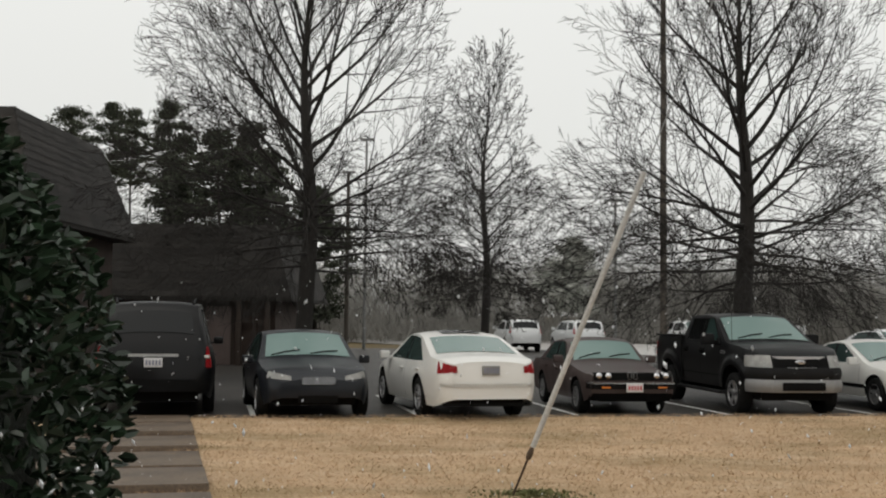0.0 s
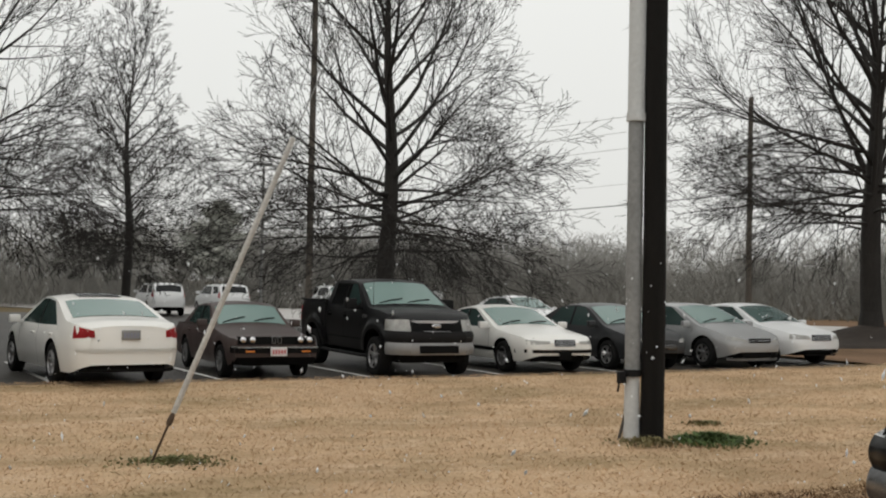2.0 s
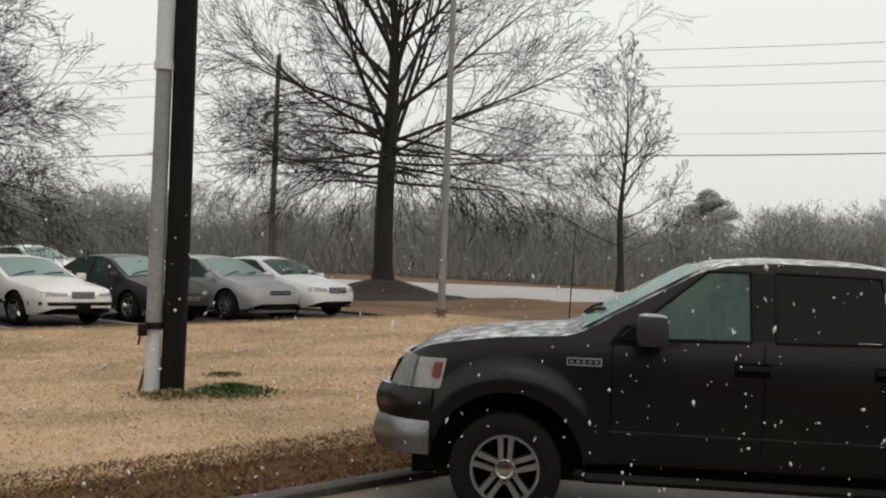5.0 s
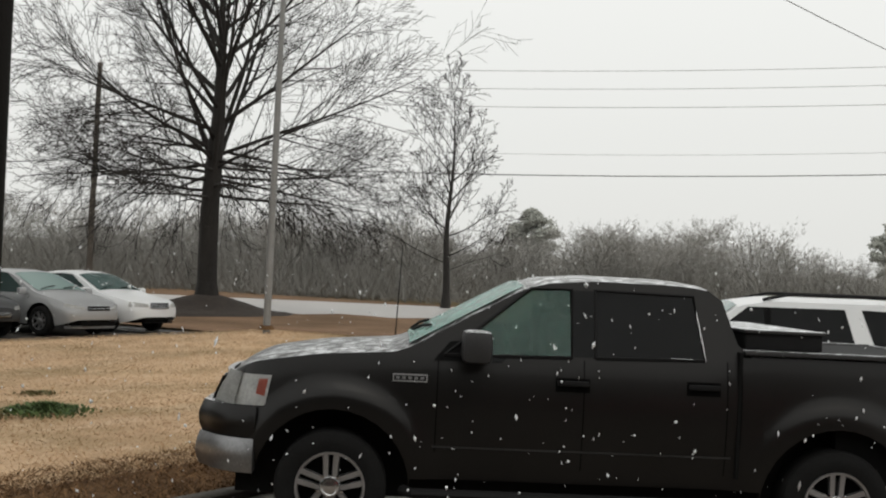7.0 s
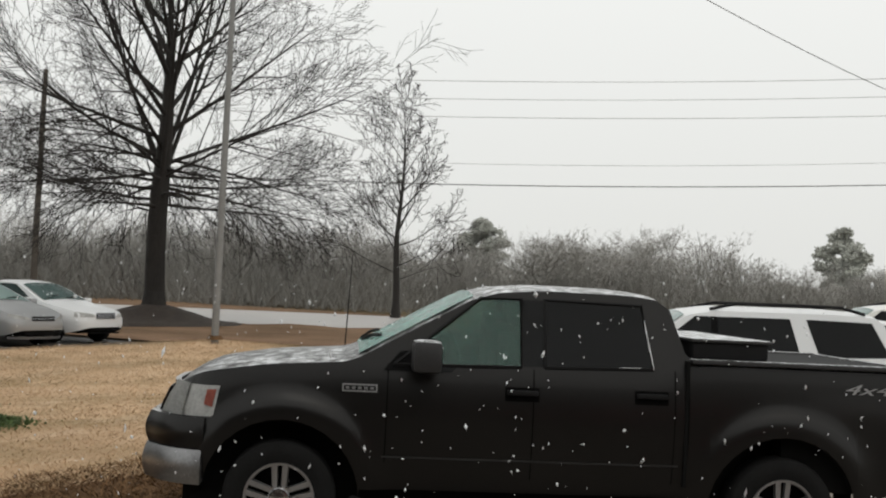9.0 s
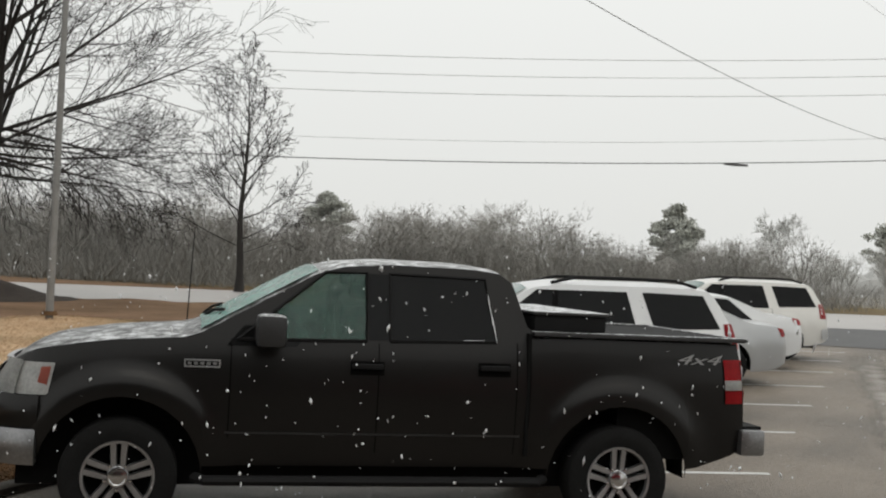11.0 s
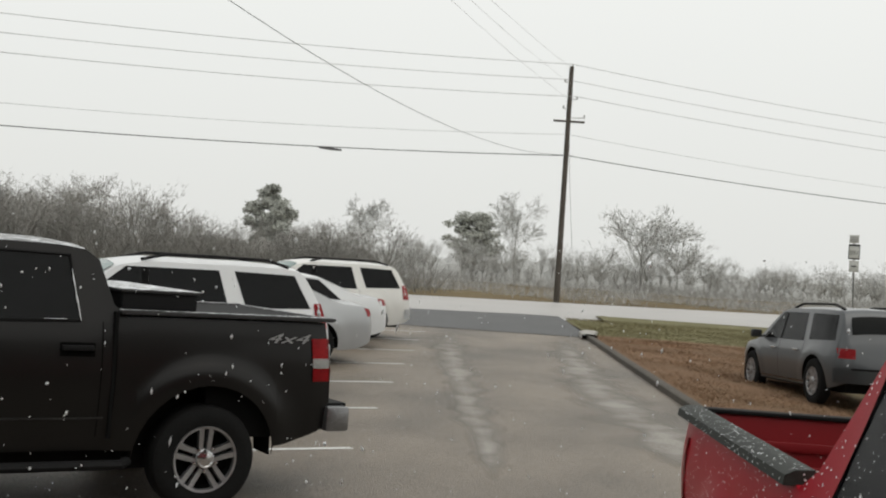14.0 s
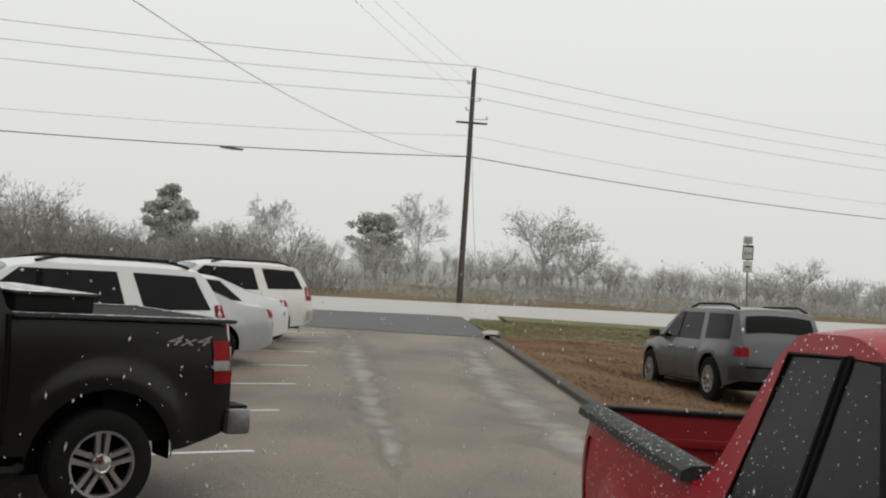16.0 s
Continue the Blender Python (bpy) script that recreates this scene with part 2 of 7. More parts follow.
GLASS = glass_mat("teal_window_glass", (0.05, 0.085, 0.08))
GLASS_PALE = glass_mat("wet_windscreen_glass", (0.16, 0.235, 0.22), 0.10)
GLASS_DARK = glass_mat("dark_tinted_glass", (0.011, 0.012, 0.013), 0.05, 0.0, 0.3)
GLASS_TEAL = glass_mat("teal_cab_window", (0.085, 0.135, 0.122), 0.08, 0.0, 0.4)
GLASS_CLEAR = glass_mat("green_clear_glass", (0.25, 0.42, 0.37), 0.02, 0.95)

# ---- building tools ----


def link_mesh(name, bm, material, parent=None, label="", smooth=True):
    me = bpy.data.meshes.new(name)
    bm.to_mesh(me)
    bm.free()
    if smooth:
        me.shade_smooth()
        me.set_sharp_from_angle(angle=radians(38))
    me.materials.append(material)
    ob = new(name, me)
    if parent is not None:
        ob.parent = parent
    if label:
        ob["label"] = label
    return ob


def part(name, bm, material, parent, label=""):
    """One bmesh as one mesh object under a thing or a part."""
    return link_mesh(name, bm, material, parent, label)


def mesh_of(name, verts, faces, material, parent=None, label="", smooth=True):
    me = bpy.data.meshes.new(name)
    me.from_pydata([tuple(v) for v in verts], [], faces)
    me.validate()
    if smooth:
        me.shade_smooth()
        me.set_sharp_from_angle(angle=radians(40))
    me.materials.append(material)
    ob = new(name, me)
    if parent is not None:
        ob.parent = parent
    if label:
        ob["label"] = label
    return ob


def thing(name, m, label, category, group=""):
    ob = new(name)
    ob.empty_display_size = 0.2
    ob.matrix_world = m
    return tagged(ob, label, category, group)


def bm_box(lo, hi, bevel=0.0, bm=None):
    bm = bm or bmesh.new()
    r = bmesh.ops.create_cube(bm, size=1)
    for v in r["verts"]:
        v.co = Vector([lo[i] + (v.co[i] + 0.5) * (hi[i] - lo[i]) for i in range(3)])
    if bevel:
        es = list({e for v in r["verts"] for e in v.link_edges})
        bmesh.ops.bevel(bm, geom=es, offset=bevel, segments=2, affect="EDGES", profile=0.6)
    return bm


def bm_tube(pts, radii, sides=8, cap=True, bm=None):
    """A tapered tube along points."""
    bm = bm or bmesh.new()
    rings = []
    pts = [Vector(p) for p in pts]
    for i, p in enumerate(pts):
        d = (pts[min(i + 1, len(pts) - 1)] - pts[max(i - 1, 0)]).normalized()
        a = d.cross(Vector((0, 0, 1)) if abs(d.z) < 0.9 else Vector((1, 0, 0))).normalized()
        b = d.cross(a)
        r = radii[i] if hasattr(radii, "__len__") else radii
        rings.append([bm.verts.new(p + (a * math.cos(k * math.tau / sides) + b * math.sin(k * math.tau / sides)) * r) for k in range(sides)])
    for r0, r1 in zip(rings, rings[1:]):
        for k in range(sides):
            bm.faces.new((r0[k], r0[(k + 1) % sides], r1[(k + 1) % sides], r1[k]))
    if cap:
        bm.faces.new(rings[0])
        bm.faces.new(rings[-1][::-1])
    bmesh.ops.recalc_face_normals(bm, faces=bm.faces)
    return bm


def bm_lathe(profile, seg=28, bm=None):
    """Turns (radius, y) pairs round the y axis."""
    bm = bm or bmesh.new()
    rings = [[bm.verts.new((r * math.cos(k * math.tau / seg), y, r * math.sin(k * math.tau / seg))) for k in range(seg)] for r, y in profile]
    for a, b in zip(rings, rings[1:]):
        for k in range(seg):
            bm.faces.new((a[k], a[(k + 1) % seg], b[(k + 1) % seg], b[k]))
    bmesh.ops.remove_doubles(bm, verts=bm.verts, dist=1e-5)
    bmesh.ops.recalc_face_normals(bm, faces=bm.faces)
    return bm


def bm_grid(rows, bm=None, close=False):
    """A surface through rows of points, each of the same number."""
    bm = bm or bmesh.new()
    vs = [[bm.verts.new(p) for p in row] for row in rows]
    for a, b in zip(vs, vs[1:]):
        for k in range(len(a) - (0 if close else 1)):
            q = (k + 1) % len(a)
            bm.faces.new((a[k], a[q], b[q], b[k]))
    return bm


def thicken(bm, depth):
    """Gives an open surface a thickness inwards, along its normals."""
    bmesh.ops.recalc_face_normals(bm, faces=bm.faces)
    bmesh.ops.solidify(bm, geom=bm.faces[:], thickness=depth)
    return bm


# ---- ground ----
LANE = radians(8.7)  # the car park's direction
CU, SU = math.cos(LANE), math.sin(LANE)


def uv(u, v):
    return u * CU - v * SU, u * SU + v * CU


def gz(x, y=5.0):
    u = x - 11.3
    rise = min(1.3, 0.0066 * (u + math.sqrt(u * u + 9)))
    fade = max(0.0, min(1.0, (36 - x) / 10)) * max(0.0, min(1.0, (x - 8) / 6))
    dip = 0.066 * math.exp(-((x - 7.0) ** 2 + (y - 4.6) ** 2) / 14)
    return rise - dip - fade * min(0.35, 0.075 * max(0.0, -1.0 - y))


def sheet(name, u0, u1, v0, v1, dz, material, step=1.0, rough=0.0, label="", kind="structure"):
    nu, nv = max(2, int((u1 - u0) / step) + 1), max(2, int((v1 - v0) / step) + 1)
    rows = []
    for i in range(nu):
        row = []
        for j in range(nv):
            x, y = uv(u0 + (u1 - u0) * i / (nu - 1), v0 + (v1 - v0) * j / (nv - 1))
            bumpy = rough * noise.noise((x * 0.7, y * 0.7, 3.1)) if 0 < i < nu - 1 and 0 < j < nv - 1 else 0
            row.append((x, y, gz(x, y) + dz + bumpy))
        rows.append(row)
    bm = bm_grid(rows)
    bmesh.ops.recalc_face_normals(bm, faces=bm.faces)
    if bm.faces[0].normal.z < 0 if bm.faces else False:
        bmesh.ops.reverse_faces(bm, faces=bm.faces)
    ob = link_mesh(name, bm, material)
    return tagged(ob, label, "", "", kind)


def strip(name, pts, width, height, dz, material, label="", sub=0.8):
    """A kerb along points of the plan, with a rounded top edge."""
    rows = []
    line = []
    for (x0, y0), (x1, y1) in zip(pts, pts[1:]):
        n = max(1, int(math.hypot(x1 - x0, y1 - y0) / sub))
        line += [(x0 + (x1 - x0) * k / n, y0 + (y1 - y0) * k / n) for k in range(n)]
    line.append(pts[-1])
    for i, (x, y) in enumerate(line):
        a, b = line[max(0, i - 1)], line[min(len(line) - 1, i + 1)]
        d = Vector((b[0] - a[0], b[1] - a[1])).normalized()
        s = Vector((-d.y, d.x))
        z = gz(x, y) + dz + 0.008 * noise.noise((x * 2, y * 2, 0))
        rows.append([(x + s.x * o, y + s.y * o, z + h) for o, h in ((-width / 2, -0.12), (-width / 2, height * 0.75), (-width * 0.34, height), (width * 0.38, height), (width / 2, height * 0.85), (width / 2, -0.12))])
    bm = bm_grid(rows)
    bmesh.ops.recalc_face_normals(bm, faces=bm.faces)
    return tagged(link_mesh(name, bm, material), label, "", "", "structure")


def far_ground():
    """One sheet of ground out to the horizon."""
    rings, seg = [0, 15, 30, 50, 80, 120, 200, 400, 900, 2500], 64
    rows = []
    for r in rings:
        rows.append([(20 + r * math.cos(k * math.tau / seg), 15 + r * math.sin(k * math.tau / seg), gz(20 + r * math.cos(k * math.tau / seg), 15) - 0.14 if r < 1000 else 0.5) for k in range(seg)])
    bm = bm_grid(rows, close=True)
    bmesh.ops.remove_doubles(bm, verts=bm.verts, dist=1e-4)
    bmesh.ops.recalc_face_normals(bm, faces=bm.faces)
    tagged(link_mesh("ground", bm, FIELD), "brown winter field reaching the horizon", "", "", "structure")


far_ground()
sheet("parking_lot_south", -14, 32.0, -3.3, 6.2, 0.0, ASPHALT, 1.0, 0, "wet grey asphalt parking lot")
sheet("parking_lot_yard", -14, 13.2, -16, -3.3, -0.004, ASPHALT, 1.0, 0, "wet grey asphalt yard beside the lane")
sheet("parking_lot_north", -45, 21.7, 20.15, 62, -0.01, ASPHALT_REAR, 1.5, 0, "wet asphalt parking lot behind the lawn")
sheet("driveway_apron", 32.0, 44, -3.5, 9.5, 0.012, APRON, 1.0, 0, "dark wet driveway apron meeting the road")
sheet("lawn", -30, 24, 7.6, 20.15, 0.02, STRAW, 0.5, 0.05, "straw-coloured dormant lawn with worn patches")
sheet("lawn_edge", -3.0, 24, 6.3, 7.6, 0.018, EDGE, 0.4, 0.03, "damp brown leaf litter along the lawn edge")
sheet("lawn_east", 24, 46, 6.3, 46, 0.045, VERGE, 1.0, 0.04, "brown dormant verge beside the road")
sheet("verge_oak", 21.7, 24, 20.15, 46, 0.045, VERGE, 1.0, 0.03, "brown dormant grass beside the parked cars")
sheet("verge_south", 13, 32.5, -40, -3.45, 0.06, VERGE, 0.8, 0.05, "rust-brown dormant grass verge behind the kerb")
sheet("verge_corner", 32.5, 41.0, -5.1, -3.5, 0.052, GREENISH, 0.5, 0.03, "greenish winter grass at the kerb end")
sheet("verge_green", 32.5, 46, -40, -5.1, 0.05, GREENISH, 1.0, 0.05, "greenish winter grass verge by the road")


def road():
    d, n = Vector((0.545, -0.839)), Vector((0.839, 0.545))
    base = Vector((27.0, 28.5))
    rows = []
    for i in range(81):
        s = -160 + i * 4.5
        rows.append([(*(base + d * s + n * w), gz(*(base + d * s + n * w)) + 0.075 - 0.12 * (abs(w - 7.6) / 7.6) ** 8) for w in (-0.3, 0, 2, 5, 7.6, 10, 13, 15.2, 15.5)])
    bm = bm_grid(rows)
    bmesh.ops.recalc_face_normals(bm, faces=bm.faces)
    tagged(link_mesh("road", bm, ROADM), "pale wet two-way highway", "", "", "structure")


road()
strip("kerb_south", [uv(13.0, -3.38), uv(24, -3.38), uv(31.8, -3.38)], 0.18, 0.11, 0.0, KERB, "dirty wet concrete kerb along the lane")
strip("kerb_end", [uv(31.2, -3.36), uv(32.6, -3.40), uv(33.3, -3.6)], 0.42, 0.15, 0.0, KERBPALE, "pale broken concrete kerb end")
strip("kerb_north", [uv(-3.0, 6.22), uv(10, 6.22), uv(24, 6.22), uv(31.6, 6.22)], 0.16, 0.07, 0.0, KERB, "low dark kerb between lot and lawn")
strip("kerb_lawn", [uv(-6, 20.17), uv(8, 20.17), uv(21.7, 20.17)], 0.12, 0.025, 0.0, KERB, "dark kerb at the far lawn edge")


def streak(name, line, label, seed):
    """A worn pale track on the asphalt, uneven along both sides, laid just over it."""
    rows = []
    n = 60
    for i in range(n + 1):
        f = i / n * (len(line) - 1)
        k = min(len(line) - 2, int(f))
        u, v, w = (line[k][j] + (line[k + 1][j] - line[k][j]) * (f - k) for j in range(3))
        a = w * (0.6 + 0.5 * noise.noise((u * 1.3, seed, 0)) + 0.25 * noise.noise((u * 4.0, seed, 2)))
        b = w * (0.6 + 0.5 * noise.noise((u * 1.1, seed, 7)) + 0.25 * noise.noise((u * 4.5, seed, 5)))
        rows.append([(*uv(u, v + q), gz(*uv(u, v + q)) + 0.004) for q in (-abs(a) * 1.8, -abs(a) * 0.5, 0, abs(b) * 0.5, abs(b) * 1.8)])
    bm = bm_grid(rows)
    bmesh.ops.recalc_face_normals(bm, faces=bm.faces)
    ob = link_mesh(name, bm, SLUSH)
    ends = [min(1, 6 * i / n, 6 * (n - i) / n) for i in range(n + 1)]
    ob.data.attributes.new("worn", "FLOAT", "POINT").data.foreach_set("value", [e * q for e in ends for q in (0, 1.5, 1.9, 1.5, 0)])
    tagged(ob, label, "", "", "structure")


streak("worn_track", [(10.0, -0.35, 0.08), (12.0, -0.32, 0.22), (15, -0.15, 0.32), (19, 0.05, 0.36), (24, 0.3, 0.5), (31.8, 0.5, 0.6)], "pale worn track along the lane", 2)
streak("worn_track", [(9.0, -2.6, 0.1), (13, -2.5, 0.6), (18, -2.2, 0.7), (24, -2.3, 0.5), (31.5, -2.6, 0.3)], "pale damp track beside the kerb", 5)

# ---- vehicles ----


class Shell:
    """A car body's surface: top line, belt line, plan and sill along its length (x forward, y left)."""

    def __init__(self, length, width, top, belt, sill, axles, wheel_r, plan=None, tumble=0.32, nose=0.10, tail=0.06, cam=0.05, arch=0.07, soft=9):
        self.L, self.W, self.sill, self.axles, self.r, self.tumble = length, width, sill, axles, wheel_r, tumble
        self.nose, self.tail, self.cam, self.arch = nose, tail, cam, wheel_r + arch
        h = length / 2
        self.xs = np.linspace(-h, h, 600)
        self.top = self.smooth(np.interp(self.xs, *zip(*sorted(top))), soft)
        self.belt = self.smooth(np.interp(self.xs, *zip(*sorted(belt))), 13)
        self.top = np.maximum(self.top, self.belt + 0.012)
        plan = plan or [(-h, 0.66), (-h + 0.05, 0.79), (-h + 0.14, 0.88), (-h + 0.35, 0.945), (-h + 0.7, 0.985), (-h + 1.1, 1.0), (h - 1.3, 1.0), (h - 0.7, 0.975), (h - 0.35, 0.92), (h - 0.15, 0.84), (h - 0.05, 0.74), (h, 0.60)]
        self.plan = self.smooth(np.interp(self.xs, *zip(*plan)), 6) * width / 2

    @staticmethod
    def smooth(a, k):
        p = np.concatenate([np.full(k, a[0]), a, np.full(k, a[-1])])
        return np.convolve(p, np.ones(2 * k + 1) / (2 * k + 1), "valid")

    def f(self, a, x):
        return float(np.interp(x, self.xs, a))

    def side(self, x, z):
        """Half width at a place on the side."""
        w, b = self.f(self.plan, x), self.f(self.belt, x)
        if z <= b:
            q = (z - self.sill) / max(0.05, b - self.sill)
            return w * (1 - 0.075 * (1 - q) ** 3 - 0.05 * max(0, q - 0.55) ** 2 / 0.2)
        return w * (1 - 0.05 * 0.2025 / 0.2) - self.tumble * (z - b)

    def lean(self, x, z):
        """Ends curve back above and below the bumpers."""
        h = self.L / 2
        if x > self.axles[0]:
            k = (x - self.axles[0]) / (h - self.axles[0])
            return x - self.nose * k * k * ((z - 0.5) / 0.45) ** 2
        if x < self.axles[1]:
            k = (self.axles[1] - x) / (h + self.axles[1])
            return x + self.tail * k * k * ((z - 0.55) / 0.45) ** 2
        return x

    def at(self, x, z, out=0.0, s=1):
        return Vector((self.lean(x, z), s * (self.side(x, z) + out), z))

    def edge(self, x):
        t, b = self.f(self.top, x), self.f(self.belt, x)
        return max(b + 0.004, t - self.cam)

    def over(self, x, q, out=0.0):
        """A place on hood, roof or glass: q from -1 to 1 across."""
        e, t = self.edge(x), self.f(self.top, x)
        w = self.side(x, e)
        z = e + (t - e) * (1 - abs(q) ** 2.4)
        return Vector((self.lean(x, z), w * q, z + out))

    def stations(self):
        s = set(np.linspace(-self.L / 2, self.L / 2, 58).round(4))
        for ax in self.axles:
            s = {x for x in s if abs(x - ax) > self.arch + 0.01}
            for k in range(17):
                s.add(round(ax + self.arch * math.cos(math.pi * k / 16), 4))
            s |= {round(ax - self.arch - 0.004, 4), round(ax + self.arch + 0.004, 4)}
        return sorted(s)

    def low(self, x):
        for ax in self.axles:
            if abs(x - ax) <= self.arch:
                return self.r + math.sqrt(max(0, self.arch ** 2 - (x - ax) ** 2))
        return self.sill + 0.15 * max(0.0, (abs(x) - self.L / 2 + 0.6) / 0.6) ** 2

    def body(self, flare=0.0):
        rows = []
        for x in self.stations():
            lo, b, e = self.low(x), self.f(self.belt, x), self.edge(x)
            half = []
            for k in range(13):
                z = lo + (b - lo) * k / 12
                o = 0.0
                if flare:
                    for ax in self.axles:
                        dist = math.hypot(x - ax, z - self.r) - self.arch
                        q = max(0.0, min(1.0, (0.23 - dist) / 0.15))
                        o = max(o, flare * q * q * (3 - 2 * q))
                half.append(self.at(x, z, o))
            half += [self.at(x, b + (e - b) * k / 4) for k in (1, 2, 3, 4)]
            crown = [self.over(x, q) for q in (0.93, 0.78, 0.5, 0.0)]
            left = half + crown
            rows.append(left + [Vector((p.x, -p.y, p.z)) for p in reversed(left[:-1])])
        bm = bmesh.new()
        vs = [[bm.verts.new(p) for p in r] for r in rows]
        for a, c in zip(vs, vs[1:]):
            for k in range(len(a) - 1):
                bm.faces.new((a[k], a[k + 1], c[k + 1], c[k]))
        bm.faces.new(vs[0])
        bm.faces.new(vs[-1][::-1])
        bmesh.ops.recalc_face_normals(bm, faces=bm.faces)
        return bm

    def patch(self, corners, out=0.008, s=1, nx=8, nz=5, depth=0.006):
        """A panel on the side: four corners (x, z) in turn: front low, front high, rear high, rear low."""
        (ax, az), (bx, bz), (cx, cz), (dx, dz) = corners
        rows = []
        for i in range(nx + 1):
            u = i / nx
            rows.append([self.at((ax + (dx - ax) * u) * (1 - v) + (bx + (cx - bx) * u) * v, (az + (dz - az) * u) * (1 - v) + (bz + (cz - bz) * u) * v, out, s) for v in [k / nz for k in range(nz + 1)]])
        bm = bm_grid(rows)
        bmesh.ops.solidify(bm, geom=bm.faces[:], thickness=depth)
        bmesh.ops.recalc_face_normals(bm, faces=bm.faces)
        return bm

    def cover(self, x0, x1, q0, q1, out=0.008, nx=8, nq=8, taper=0.0):
        """A panel on top: from x0 to x1, from q0 to q1 across."""
        rows = []
        for i in range(nx + 1):
            x = x0 + (x1 - x0) * i / nx
            k = 1 - taper * i / nx
            slope = (self.f(self.top, x + 0.03) - self.f(self.top, x - 0.03)) / 0.06
            nn = Vector((-slope, 0, 1)).normalized() * (out + 0.006)
            rows.append([self.over(x, (q0 + (q1 - q0) * j / nq) * k) + nn for j in range(nq + 1)])
        bm = bm_grid(rows)
        bmesh.ops.recalc_face_normals(bm, faces=bm.faces)
        return bm

    def end(self, front, y0, y1, z0, z1, out=0.01, depth=0.03, ny=6, nz=4, skew=0.0, reach=0.26, bulge=0.0, pinch=0.0):
        """A panel that wraps a front or rear face, between two widths and heights; skew lifts its outer end."""
        rows = []
        h = self.L / 2
        for i in range(ny + 1):
            g = i / ny if y0 * y1 >= 0 else 0.5 - 0.5 * math.cos(math.pi * i / ny)
            y = y0 + (y1 - y0) * g
            row = []
            for j in range(nz + 1):
                z = z0 + (z1 - z0) * j / nz + skew * (abs(y) - abs(y0)) / max(1e-6, abs(y1) - abs(y0))
                if pinch:
                    z += (z0 + z1) / 2 * pinch * (1 - i / ny) - (z0 + (z1 - z0) * j / nz) * pinch * (1 - i / ny)
                x = h
                while x > h - reach and self.side(x if front else -x, z) < abs(y):
                    x -= 0.01
                px = self.lean(x if front else -x, z)
                o = out + bulge * math.sin(math.pi * (0.12 + 0.76 * j / nz))
                yy = math.copysign(min(abs(y), self.side(x if front else -x, z) + o), y)
                row.append(Vector((px + (o if front else -o), yy, z)))
            rows.append(row)
        bm = bm_grid(rows)
        bmesh.ops.solidify(bm, geom=bm.faces[:], thickness=depth)
        bmesh.ops.recalc_face_normals(bm, faces=bm.faces)
        return bm


def wrap(sh, x_end, z0, z1, out, bulge, depth=0.06, nz=7):
    """A bumper that follows the nose in plan from one side round to the other, bulging in the middle of its height."""
    h = sh.L / 2
    cols = [(x_end + (h - x_end) * math.sin(math.pi / 2 * k / 14), 1.0) for k in range(15)] + [(h, 1 - k / 4) for k in range(1, 5)]
    cols = [(x, q, 1) for x, q in cols] + [(x, q, -1) for x, q in reversed(cols[:-1])]
    rows = []
    for x, q, s in cols:
        k = (x - x_end) / (h - x_end)
        row = []
        for j in range(nz + 1):
            z = z0 + (z1 - z0) * j / nz
            o = out + bulge * math.sin(math.pi * (0.1 + 0.8 * j / nz))
            row.append(Vector((sh.lean(x, 0.5) + o * k, s * (sh.side(x, 0.8) + o) * q, z)))
        rows.append(row)
    bm = bm_grid(rows)
    bmesh.ops.recalc_face_normals(bm, faces=bm.faces)
    bmesh.ops.solidify(bm, geom=bm.faces[:], thickness=depth)
    bmesh.ops.recalc_face_normals(bm, faces=bm.faces)
    return bm


